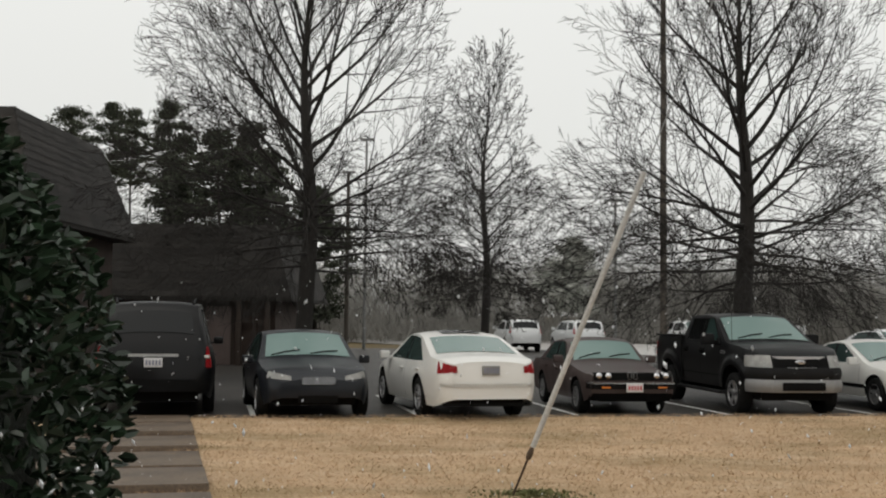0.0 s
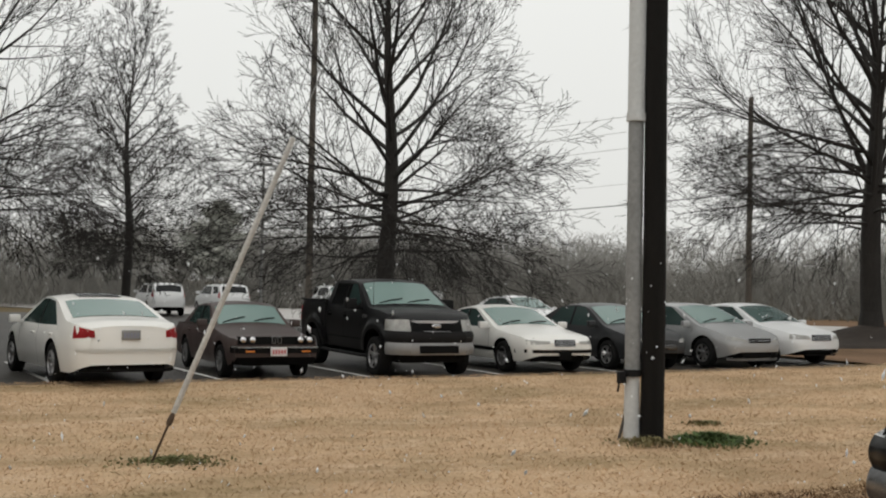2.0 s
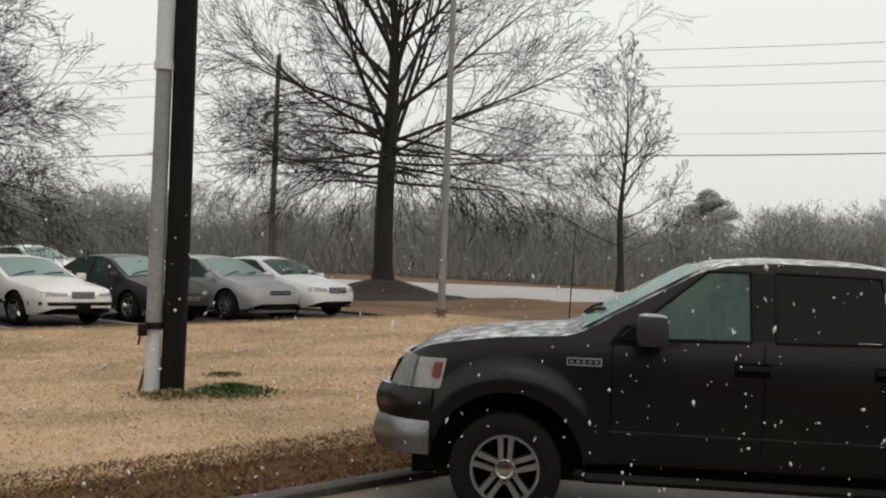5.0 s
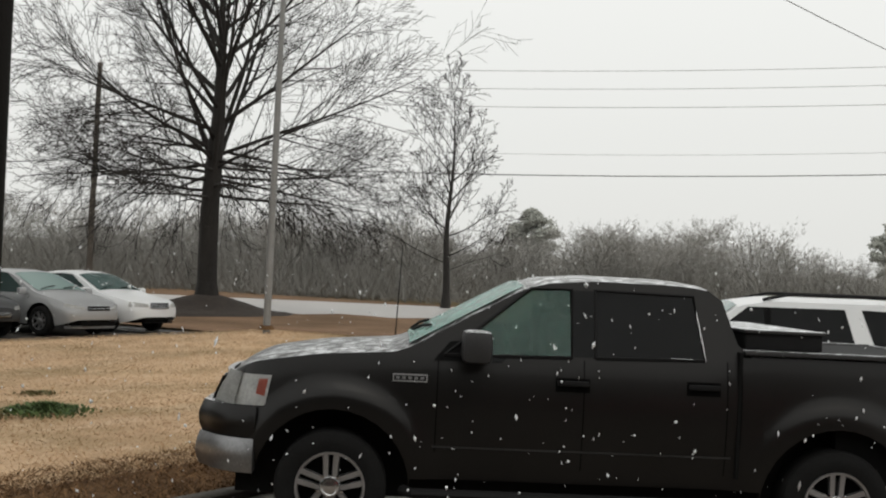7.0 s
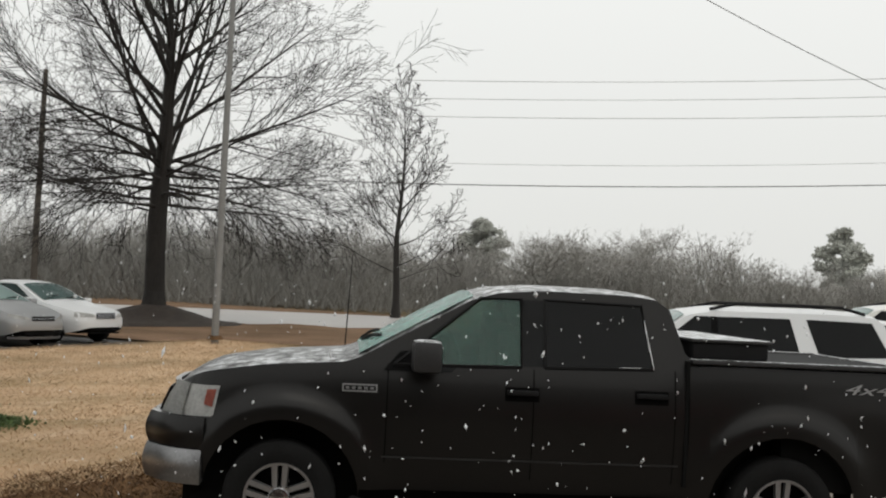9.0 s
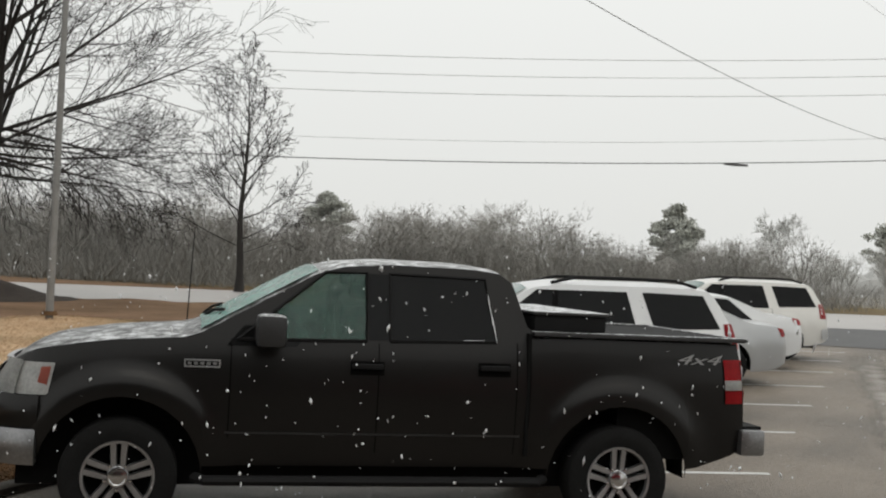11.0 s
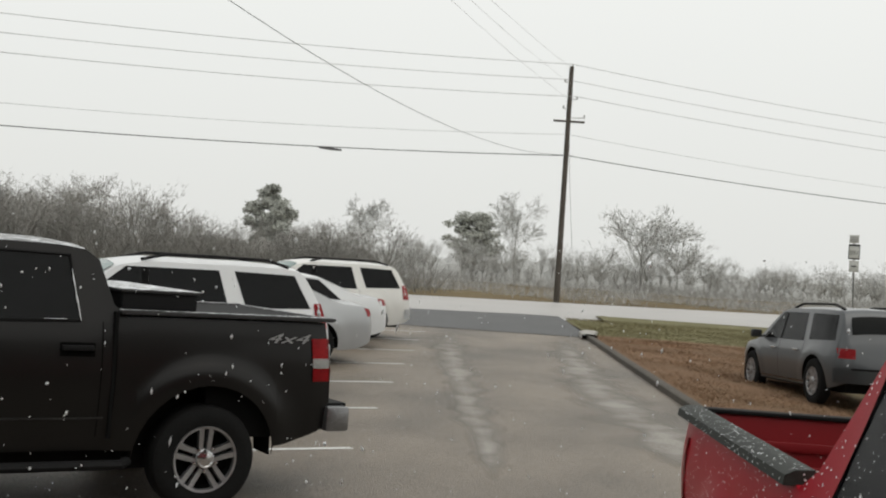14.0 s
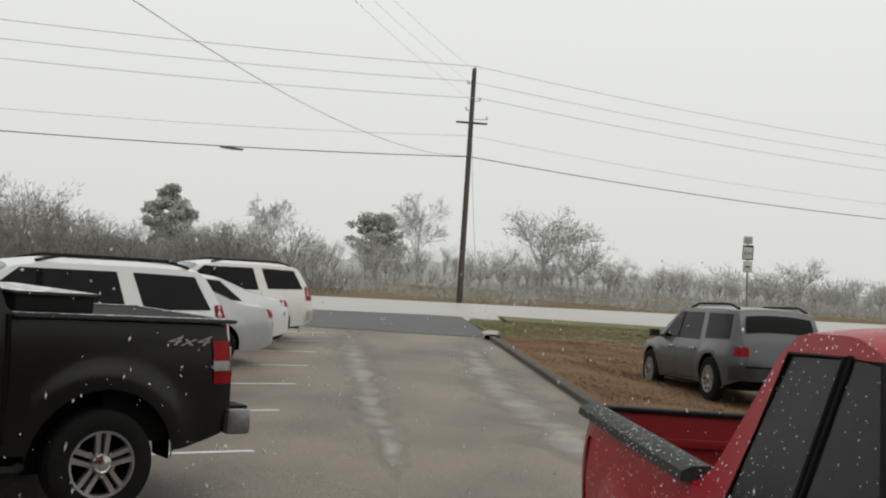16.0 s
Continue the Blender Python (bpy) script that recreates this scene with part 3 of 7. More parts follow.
def wheel(parent, x, y, r, width, rim_mat, spokes=5, style="twin", steer=0):
    """Tyre and rim as parts of one wheel; y is the outer face's side."""
    s = 1 if y > 0 else -1
    rr = r * 0.62
    hub = new("wheel")
    hub.parent = parent
    hub.matrix_local = pose(x, y, r, 0, 0, (0 if s > 0 else 180) + steer)
    w = width / 2
    prof = [(rr * 0.97, -w), (r * 0.90, -w), (r * 0.975, -w * 0.86), (r, -w * 0.6), (r, w * 0.6), (r * 0.975, w * 0.86), (r * 0.90, w), (r * 0.76, w * 1.04), (rr, w * 0.93), (rr * 0.97, w * 0.7)]
    part("tyre", bm_lathe(prof, 36), TYRE, hub)
    bm = bm_lathe([(rr * 1.0, w * 0.9), (rr * 0.985, w * 0.97), (rr * 0.93, w * 0.95), (rr * 0.90, w * 0.55), (rr * 0.86, w * 0.2), (0.02, w * 0.12), (0.0, w * 0.12)], 36)
    part("rim_well", bm, DARK if style != "cover" else rim_mat, hub)
    bm = bm_lathe([(rr * 1.01, w * 0.88), (rr * 1.0, w * 1.0), (rr * 0.93, w * 0.98), (rr * 0.905, w * 0.78)], 36)
    bm_lathe([(rr * 0.30, w * 0.4), (rr * 0.30, w * 0.9), (rr * 0.24, w * 0.98), (0.0, w * 0.98)], 20, bm)
    n = spokes
    for k in range(n):
        a = math.tau * k / n + (math.pi / 2 if style == "twin" else 0.3)
        c, t = Vector((math.cos(a), 0, math.sin(a))), Vector((-math.sin(a), 0, math.cos(a)))
        for off in ((-0.125, 0.125) if style == "twin" else (0.0,)):
            wid0, wid1 = rr * (0.085 if style == "twin" else 0.13), rr * (0.105 if style == "twin" else 0.16)
            pts = []
            for rad, shift, hw, yy in ((rr * 0.24, off * rr, wid0, w * 0.84), (rr * 0.6, off * rr * 1.1, (wid0 + wid1) / 2, w * 0.88), (rr * 0.94, off * rr * 1.25, wid1, w * 0.94)):
                m0 = c * rad + t * shift
                pts.append([m0 - t * hw + Vector((0, yy - 0.035, 0)), m0 - t * hw * 0.75 + Vector((0, yy, 0)), m0 + t * hw * 0.75 + Vector((0, yy, 0)), m0 + t * hw + Vector((0, yy - 0.035, 0))])
            bm_grid(pts, bm)
    bmesh.ops.recalc_face_normals(bm, faces=bm.faces)
    part("rim", bm, rim_mat, hub)
    if style == "twin":
        part("hub_cap", bm_lathe([(rr * 0.29, w * 0.95), (rr * 0.27, w * 1.06), (rr * 0.22, w * 1.08), (rr * 0.20, w * 1.05), (rr * 0.10, w * 1.09), (0.0, w * 1.10)], 24), CHROME, hub, "chrome hub cap")
        for k in range(n):
            a = math.tau * (k + 0.5) / n + math.pi / 2
            q = bm_lathe([(rr * 0.05, w * 0.7), (rr * 0.05, w * 0.98), (0.0, w * 1.0)], 8)
            bmesh.ops.translate(q, verts=q.verts, vec=(math.cos(a) * rr * 0.36, 0, math.sin(a) * rr * 0.36))
            part("wheel_nut", q, CHROME, hub)
    return hub


def under(sh, parent, clearance=0.2, back=0.25):
    """Dark floor pan and wheel wells behind the arches."""
    bm = bm_box((-sh.L / 2 + back, -sh.W / 2 + 0.3, clearance + 0.05), (sh.L / 2 - 0.25, sh.W / 2 - 0.3, sh.r + sh.arch + 0.02))
    for ax in sh.axles:
        bm_box((ax - 0.06, -sh.W / 2 + 0.25, sh.r - 0.07), (ax + 0.06, sh.W / 2 - 0.25, sh.r + 0.05), 0, bm)
    part("floor_pan", bm, DARK, parent)
    for ax in sh.axles:
        for s in (1, -1):
            bm = bmesh.new()
            rows = []
            for k in range(13):
                a = math.pi * k / 12
                x, z = ax + (sh.arch + 0.012) * math.cos(a), sh.r + (sh.arch + 0.012) * math.sin(a)
                w = sh.side(x, min(z, sh.f(sh.belt, x)))
                rows.append([(x, s * (w - 0.004), z), (x, s * (sh.W / 2 - 0.42), z)])
            bm_grid(rows, bm)
            part("wheel_arch_liner", bm, DARK, parent)


def seams(sh, parent, xs, z_top=None, lo=None):
    """Door gaps: thin dark strips set into the side."""
    for x in xs:
        for s in (1, -1):
            zt = sh.f(sh.belt, x) + 0.02 if z_top is None else z_top
            part("door_gap", sh.patch([(x + 0.004, (lo or sh.sill + 0.08)), (x + 0.004, zt), (x - 0.004, zt), (x - 0.004, (lo or sh.sill + 0.08))], 0.002, s, 1, 8, 0.004), DARK, parent)


def handles(sh, parent, places, material, size=0.2):
    for x, z in places:
        for s in (1, -1):
            p = sh.at(x, z, 0.018, s)
            part("door_handle", bm_box((p.x - size / 2, p.y - 0.02, p.z - 0.018), (p.x + size / 2, p.y + 0.02, p.z + 0.018), 0.01), material, parent)


def mirrors(sh, parent, x, z, material, size=(0.12, 0.2, 0.15)):
    for s in (1, -1):
        p = sh.at(x, z, 0.0, s)
        lo = (p.x - size[0] / 2, min(p.y + s * 0.05, p.y + s * (0.05 + size[1])), p.z)
        hi = (p.x + size[0] / 2, max(p.y + s * 0.05, p.y + s * (0.05 + size[1])), p.z + size[2])
        bm = bm_box(lo, hi, 0.035)
        bm_box((p.x - 0.03, min(p.y - s * 0.03, p.y + s * 0.08), p.z + 0.01), (p.x + 0.03, max(p.y - s * 0.03, p.y + s * 0.08), p.z + 0.05), 0.008, bm)
        part("mirror", bm, material, parent)


def plate(sh, parent, front, z, bars, y=0.0, material=None, out=0.0):
    d = 1 if front else -1
    x = sh.lean(sh.L / 2 if front else -sh.L / 2, z) + d * out
    pl = part("licence_plate", bm_box((min(x, x + d * 0.04), y - 0.155, z - 0.08), (max(x, x + d * 0.04), y + 0.155, z + 0.08), 0.006), material or PLATE, parent)
    for k in range(5):
        yy = y - 0.11 + k * 0.055
        part("plate_bar", bm_box((min(x + d * 0.038, x + d * 0.044), yy - 0.017, z - 0.045), (max(x + d * 0.038, x + d * 0.044), yy + 0.017, z + 0.04)), bars, pl)


def wipers(sh, parent, x, q=(-0.75, 0.05)):
    for qq in q:
        a, b = sh.over(x, qq, 0.02), sh.over(x - 0.12, qq + 0.6, 0.03)
        part("wiper", bm_tube([a, (a + b) / 2 + Vector((0, 0, 0.015)), b], 0.012, 5), BLACK, parent)


def car(name, m, label, paint_mat, spec, category="car", group="cars parked in the lot"):
    """A saloon, hatchback or estate built from one table of sizes."""
    t = thing(name, m, label, category, group)
    sh = Shell(spec["L"], spec["W"], spec["top"], spec["belt"], spec.get("sill", 0.24), spec["axles"], spec["r"], spec.get("plan"), spec.get("tumble", 0.36), spec.get("nose", 0.10), spec.get("tail", 0.06), spec.get("cam", 0.06), soft=spec.get("soft", 17))
    part("body", sh.body(spec.get("flare", 0.012)), paint_mat, t)
    under(sh, t)
    tint, scr = spec.get("glass", GLASS), spec.get("screen", GLASS_PALE)
    w0, w1 = spec["windscreen"]
    part("windscreen", sh.cover(w0, w1, -0.9, 0.9, 0.006, taper=0.03), scr, t)
    r0, r1 = spec["rear_glass"]
    part("rear_window", sh.cover(r0, r1, -0.86, 0.86, 0.006), spec.get("rear_tint", tint), t)
    for quad in spec["side_glass"]:
        for s in (1, -1):
            part("side_window", sh.patch(quad, 0.004, s), tint, t)
    a, b = spec["side_glass"][:2]
    for s in (1, -1):
        part("door_pillar", sh.patch([a[3], a[2], b[1], b[0]], 0.003, s, 2, 5), BLACK, t, "black pillar between the door windows")
    seams(sh, t, spec.get("doors", ()))
    handles(sh, t, spec.get("handles", ()), spec.get("handle_mat", paint_mat))
    if "mirror" in spec:
        mirrors(sh, t, *spec["mirror"], spec.get("mirror_mat", paint_mat))
    for ax in sh.axles:
        for s in (1, -1):
            wheel(t, ax, s * (sh.W / 2 - 0.115), spec["r"], 0.21, spec.get("rim", ALLOY), spec.get("spokes", 5), spec.get("wheel_style", "single"))
    for y0, y1, z0, z1, skew in spec.get("headlamps", ()):
        for s in (1, -1):
            part("headlight", sh.end(True, s * y0, s * y1, z0, z1, 0.008, 0.02, skew=skew, pinch=0.45), LAMP, t)
    for y0, y1, z0, z1, skew in spec.get("tail_lamps", ()):
        for s in (1, -1):
            part("taillight", sh.end(False, s * y0, s * y1, z0, z1, 0.010, 0.02, skew=skew, pinch=0.5 if "soft" not in spec else 0.0), RED, t)
    for y, z, rad in spec.get("round_lamps", ()):
        for s in (1, -1):
            bm = bm_lathe([(0.0, 0.05), (rad * 0.6, 0.045), (rad, 0.02), (rad * 1.08, 0.0), (rad * 1.05, -0.05)], 18)
            x = sh.lean(sh.L / 2, z)
            bmesh.ops.transform(bm, matrix=pose(x + 0.015, s * y, z, 0, 0, -90), verts=bm.verts)
            part("headlight", bm, CHROME, t, "round headlight in a chrome ring")
    if "grille" in spec:
        y, z0, z1, gm = spec["grille"]
        g = part("grille", sh.end(True, -y, y, z0, z1, 0.012, 0.02), gm, t)
        for k in range(spec.get("grille_bars", 0)):
            z = z0 + (z1 - z0) * (k + 0.7) / (spec["grille_bars"] + 0.4)
            part("grille_bar", sh.end(True, -y * 0.97, y * 0.97, z - 0.008, z + 0.008, 0.022, 0.01, 6, 1), spec.get("bar_mat", CHROME), g)
    for nm, front, y, z0, z1, out, mt in spec.get("bands", ()):
        part(nm, sh.end(front, -y, y, z0, z1, out, 0.03, 14, 3), mt, t)
    for x0, x1, z0, z1, mt in spec.get("side_trim", ()):
        for s in (1, -1):
            part("side_trim", sh.patch([(x1, z0), (x1, z1), (x0, z1), (x0, z0)], 0.012, s, 14, 2), mt, t)
    for front, z, bars, pm in spec.get("plates", ()):
        plate(sh, t, front, z, bars, 0.0, pm, spec.get("plate_out", 0.0))
    for x0, x1 in spec.get("rails", ()):
        for s in (1, -1):
            pts = [sh.over(x0 + (x1 - x0) * k / 6, s * 0.86, 0.015 if k in (0, 6) else 0.075) for k in range(7)]
            part("roof_rail", bm_tube(pts, 0.022, 6), BLACK, t)
    if spec.get("sunroof"):
        part("sunroof", sh.cover(*spec["sunroof"], -0.5, 0.5, 0.008), GLASS_DARK, t)
    wipers(sh, t, w1 - 0.03 if w1 > w0 else w0)
    return t, sh


def saloon(L, W, H, r, hood=0.95, boot=1.02, base=2.72, over=0.92, low_nose=0.72, roof=(-0.95, 0.25), screen=0.85, back=0.75, belt=0.90):
    """Lines of a three-box car; x from the middle."""
    h = L / 2
    xf = h - over
    cow = roof[1] + screen
    rear = roof[0] - back
    top = [(h, low_nose - 0.06), (h - 0.06, low_nose), (h - 0.35, hood - 0.11), (cow + 0.25, hood), (cow, hood + 0.045), (roof[1], H - 0.05), (roof[1] - 0.35, H), ((roof[0] + roof[1]) / 2, H), (roof[0] + 0.2, H - 0.03), (roof[0], H - 0.07), (rear, boot + 0.02), (-h + 0.15, boot - 0.02), (-h, boot - 0.12)]
    bl = [(h, low_nose - 0.1), (h - 0.35, hood - 0.17), (cow + 0.1, belt - 0.02), (0, belt), (rear + 0.3, belt + 0.03), (-h + 0.2, boot - 0.07), (-h, boot - 0.16)]
    mid = (roof[0] + roof[1]) / 2 + 0.1
    g = belt + 0.035
    hi = H - 0.105
    glass = [[(cow - 0.22, g), (roof[1] - 0.12, hi), (mid + 0.04, hi + 0.01), (mid + 0.03, g)],
             [(mid - 0.05, g), (mid - 0.04, hi + 0.01), (roof[0] + 0.12, hi - 0.03), (rear + 0.42, g + 0.02)]]
    return dict(L=L, W=W, r=r, top=top, belt=bl, axles=(xf, xf - base), windscreen=(roof[1] + 0.02, cow - 0.02), rear_glass=(rear + 0.05, roof[0] - 0.02), side_glass=glass,
                doors=(cow - 0.16, mid - 0.01, rear + 0.36), handles=((mid + 0.22, belt - 0.12), (rear + 0.62, belt - 0.10)), mirror=(cow - 0.24, belt + 0.01))


def wagon(L, W, H, r, hood=1.08, base=2.79, over=0.92, low_nose=0.9, roof_front=0.35, screen=0.75, belt=1.08, tailgate=0.38, pillars=(0.0, -1.05)):
    """Lines of a two-box sport utility car."""
    h = L / 2
    xf = h - over
    cow = roof_front + screen
    top = [(h, low_nose - 0.08), (h - 0.06, low_nose), (h - 0.3, hood - 0.07), (cow + 0.2, hood), (cow, hood + 0.05), (roof_front, H - 0.06), (roof_front - 0.4, H), (-h + tailgate + 0.6, H), (-h + tailgate, H - 0.03), (-h + tailgate - 0.1, H - 0.10), (-h + 0.08, belt + 0.06), (-h, belt - 0.10)]
    bl = [(h, low_nose - 0.12), (h - 0.3, hood - 0.14), (cow, belt - 0.02), (-h + 0.6, belt + 0.02), (-h + 0.1, belt - 0.02), (-h, belt - 0.14)]
    g, hi = belt + 0.035, H - 0.13
    p0, p1 = pillars
    glass = [[(cow - 0.2, g), (roof_front - 0.1, hi), (p0 + 0.03, hi), (p0 + 0.03, g)],
             [(p0 - 0.05, g), (p0 - 0.05, hi), (p1 + 0.12, hi), (p1 + 0.0, g)],
             [(p1 - 0.22, g + 0.03), (p1 - 0.08, hi), (-h + tailgate + 0.1, hi - 0.02), (-h + 0.32, g + 0.05)]]
    return dict(soft=9, L=L, W=W, r=r, top=top, belt=bl, sill=0.3, axles=(xf, xf - base), windscreen=(roof_front + 0.02, cow - 0.02), rear_glass=(-h + 0.12, -h + tailgate - 0.09), side_glass=glass, tumble=0.27,
                doors=(cow - 0.1, p0 - 0.01, p1 - 0.06), handles=((p0 + 0.2, belt - 0.13), (p1 + 0.2, belt - 0.13)), mirror=(cow - 0.2, belt + 0.02), rails=((roof_front - 0.3, -h + tailgate + 0.15),), tail=0.03)


def spot(front_x, front_y, heading, length, nose_out=True, back=0.0, drop=0.0):
    """Where a car stands whose end towards the viewer is at a place; heading in degrees of its nose."""
    a = radians(heading)
    d = Vector((math.cos(a), math.sin(a)))
    c = Vector((front_x, front_y)) + d * (-length / 2 if nose_out else length / 2)
    ax, ay = c + d * length / 3, c - d * length / 3
    tilt = math.degrees(math.atan2(gz(*ax) - gz(*ay), (ax - ay).length))
    return pose(c.x, c.y, gz(*c) + drop, 0, -tilt, heading)


# ---- pickup trucks ----


SILVER_BADGE = mat("silver_badge", (0.5, 0.5, 0.5), 0.35, 0.3, 0.15)
SEAT = mat("grey_cloth_seat", (0.045, 0.044, 0.042), 0.9, 0, 0.3, 6.0, 60.0, 0.2)
DASH = mat("dark_dashboard", (0.02, 0.02, 0.021), 0.7, 0, 0.3)


def pane_hole(bm, quad):
    """Cuts a window opening, given as four corners (x, z), through both sides of a body."""
    cx, cz = sum(p[0] for p in quad) / 4, sum(p[1] for p in quad) / 4
    planes = []
    for (x0, z0), (x1, z1) in zip(quad, quad[1:] + quad[:1]):
        no = Vector((z1 - z0, 0, x0 - x1)).normalized()
        if no.x * (cx - x0) + no.z * (cz - z0) < 0:
            no = -no
        planes.append((Vector((x0, 0, z0)), no))
        bmesh.ops.bisect_plane(bm, geom=bm.verts[:] + bm.edges[:] + bm.faces[:], dist=1e-5, plane_co=planes[-1][0], plane_no=no)
    gone = []
    for f in bm.faces:
        c = f.calc_center_median()
        if abs(c.y) > 0.45 and all((c - Vector((0, c.y, 0)) - co).dot(no) > 0 for co, no in planes):
            gone.append(f)
    bmesh.ops.delete(bm, geom=gone, context="FACES")


def cab_interior(t):
    """Front seats with head rests, dashboard and steering wheel."""
    for y in (0.42, -0.42):
        part("front_seat", bm_box((0.06, y - 0.27, 0.95), (0.34, y + 0.27, 1.58), 0.07), SEAT, t, "grey cloth front seat")
        part("head_rest", bm_box((0.12, y - 0.13, 1.59), (0.26, y + 0.13, 1.77), 0.04), SEAT, t)
    part("rear_bench", bm_box((-0.90, -0.78, 0.95), (-0.70, 0.78, 1.55), 0.06), SEAT, t)
    part("dashboard", bm_box((0.80, -0.84, 0.98), (1.22, 0.84, 1.33), 0.06), DASH, t)
    ring = [Vector((0.58 + 0.07 * math.sin(k * math.tau / 20), 0.42 + 0.19 * math.cos(k * math.tau / 20), 1.34 + 0.17 * math.sin(k * math.tau / 20))) for k in range(21)]
    part("steering_wheel", bm_tube(ring, 0.016, 6, False), DASH, t)


def pickup(name, m, label, paint_mat, spec, near=False, group="cars parked in the lot"):
    """Full-size crew-cab pickup with an open bed."""
    t = thing(name, m, label, "pickup truck", group)
    L, W, H, r = 5.47, 2.0, spec.get("H", 1.925), 0.388
    h = L / 2
    xf, xr = h - 0.93, h - 0.93 - 3.53
    rail, cab = spec.get("rail", 1.42), -0.99
    top = [(h, 1.03), (h - 0.04, 1.12), (h - 0.13, 1.205), (h - 0.3, 1.265), (h - 0.8, 1.335), (1.40, 1.375), (1.30, 1.41), (0.52, H - 0.085), (0.34, H - 0.03), (0.0, H), (-0.6, H - 0.005), (-0.82, H - 0.03), (cab + 0.05, H - 0.12), (cab + 0.01, 1.74), (cab - 0.03, rail + 0.01), (-h + 0.05, rail + 0.01), (-h, rail - 0.02)]
    bl = [(h, 1.0), (h - 0.13, 1.12), (h - 0.3, 1.18), (h - 0.8, 1.25), (1.3, 1.31), (0.7, 1.30), (-0.85, 1.315), (cab, 1.34), (cab - 0.06, rail - 0.02), (-h, rail - 0.02)]
    plan = [(-h, 0.93), (-h + 0.1, 0.965), (-1.5, 0.975), (cab, 0.965), (0.6, 0.975), (h - 1.2, 0.98), (h - 0.5, 0.955), (h - 0.3, 0.90), (h - 0.16, 0.80), (h - 0.06, 0.66), (h, 0.52)]
    sh = Shell(L, W, top, bl, 0.46, (xf, xr), r, plan, 0.30, 0.07, 0.02, 0.045, 0.15)
    sh.top = np.maximum(np.interp(sh.xs, *zip(*sorted(top))), sh.belt + 0.012)
    hi = H - 0.115
    quads = [[(1.06, 1.325), (0.46, hi), (0.17, hi + 0.005), (0.17, 1.34)], [(0.0, 1.345), (0.0, hi + 0.005), (-0.70, hi - 0.005), (-0.77, 1.36)]]
    bm = sh.body(0.05)
    if near:
        pane_hole(bm, quads[0])
    part("body", bm, paint_mat, t)
    if near:
        cab_interior(t)
    under(sh, t, 0.24, 1.0)
    # dark boxes added so no bright ground shows behind the rear wheels
    part("rear_pan", bm_box((-h + 0.2, -W / 2 + 0.12, 0.53), (-h + 1.0, W / 2 - 0.12, 0.95)), DARK, t)
    part("wheel_well_blocker", bm_box((-h + 0.7, -W / 2 + 0.34, 0.30), (-h + 1.05, W / 2 - 0.34, 0.6), 0.05), DARK, t)
    gl = spec.get("glass", GLASS)
    part("windscreen", sh.cover(0.50, 1.30, -0.9, 0.9, 0.007, taper=0.0), spec.get("screen", GLASS_PALE), t)
    for i, q in enumerate(quads):
        for s in (1, -1):
            pane = part("side_window", sh.patch(q, 0.0 if near and not i else 0.006, s), (gl, GLASS_DARK)[i], t)
            pane.visible_shadow = bool(i) or not near
            if i and near:
                part("snow_rim", bm_tube([sh.at(cx - 0.005 + (dx - cx) * k / 6, cz - 0.03 + (dz + 0.03 - cz) * k / 6, 0.012, s) for cx, cz, dx, dz in (q[2] + q[3],) for k in range(7)] + [sh.at(q[3][0] + 0.12 * k, q[3][1] + 0.005, 0.012, s) for k in (1, 2)], [0.002, 0.004, 0.006, 0.005, 0.007, 0.005, 0.007, 0.004, 0.002], 5), SNOW, t)
            (ax, az), (bx, bz), (cx, cz), (dx, dz) = q
            fr = [sh.at(x, z, 0.008, s) for x, z in ((ax, az), (bx, bz), (cx, cz), (dx, dz), (ax, az))]
            part("window_seal", bm_tube(fr, 0.013, 5, False), BLACK, t)
    for s in (1, -1):
        part("door_pillar", sh.patch([(0.158, 1.345), (0.158, hi), (0.012, hi), (0.012, 1.35)], 0.004, s, 3, 6), GLASS_DARK, t, "black pillar between the door windows")
        part("sail_panel", sh.patch([(1.13, 1.285), (1.02, 1.42), (0.84, 1.42), (0.84, 1.285)], 0.009, s, 4, 4), BLACK, t)
        part("window_dip", sh.patch([(0.84, 1.28), (0.84, 1.335), (0.60, 1.345), (0.66, 1.285)], 0.007, s, 4, 3), GLASS_DARK, t)
        part("cab_gap", sh.patch([(cab - 0.012, 0.52), (cab - 0.012, rail - 0.015), (cab - 0.045, rail - 0.015), (cab - 0.045, 0.52)], 0.004, s, 1, 10, 0.004), DARK, t)
    seams(sh, t, (1.10, 0.08, -0.93), None, 0.56)
    part("bed_gap", bm_box((cab - 0.035, -W / 2 + 0.035, 0.55), (cab - 0.012, W / 2 - 0.035, rail + 0.012)), DARK, t)
    handles(sh, t, ((0.16, 1.165), (-0.76, 1.175)), BLACK, 0.22)
    for x, z in ((0.16, 1.155), (-0.76, 1.165)):
        for s in (1, -1):
            part("handle_recess", sh.patch([(x + 0.12, z - 0.05), (x + 0.12, z + 0.045), (x - 0.12, z + 0.045), (x - 0.12, z - 0.05)], 0.003, s, 3, 2, 0.004), DARK, t)
    for s in (1, -1):
        p = sh.at(0.84, 1.30, 0.0, s)
        bm = bm_box((p.x - 0.09, min(p.y + s * 0.06, p.y + s * 0.30), p.z - 0.01), (p.x + 0.11, max(p.y + s * 0.06, p.y + s * 0.30), p.z + 0.21), 0.045)
        bm_box((p.x - 0.04, min(p.y - s * 0.05, p.y + s * 0.1), p.z + 0.0), (p.x + 0.05, max(p.y - s * 0.05, p.y + s * 0.1), p.z + 0.07), 0.012, bm)
        part("mirror", bm, spec.get("mirror", BLACK), t)
        part("headlight", sh.end(True, s * 0.56, s * 0.93, 0.91, 1.135, 0.012, 0.03, reach=0.2), LAMP, t)
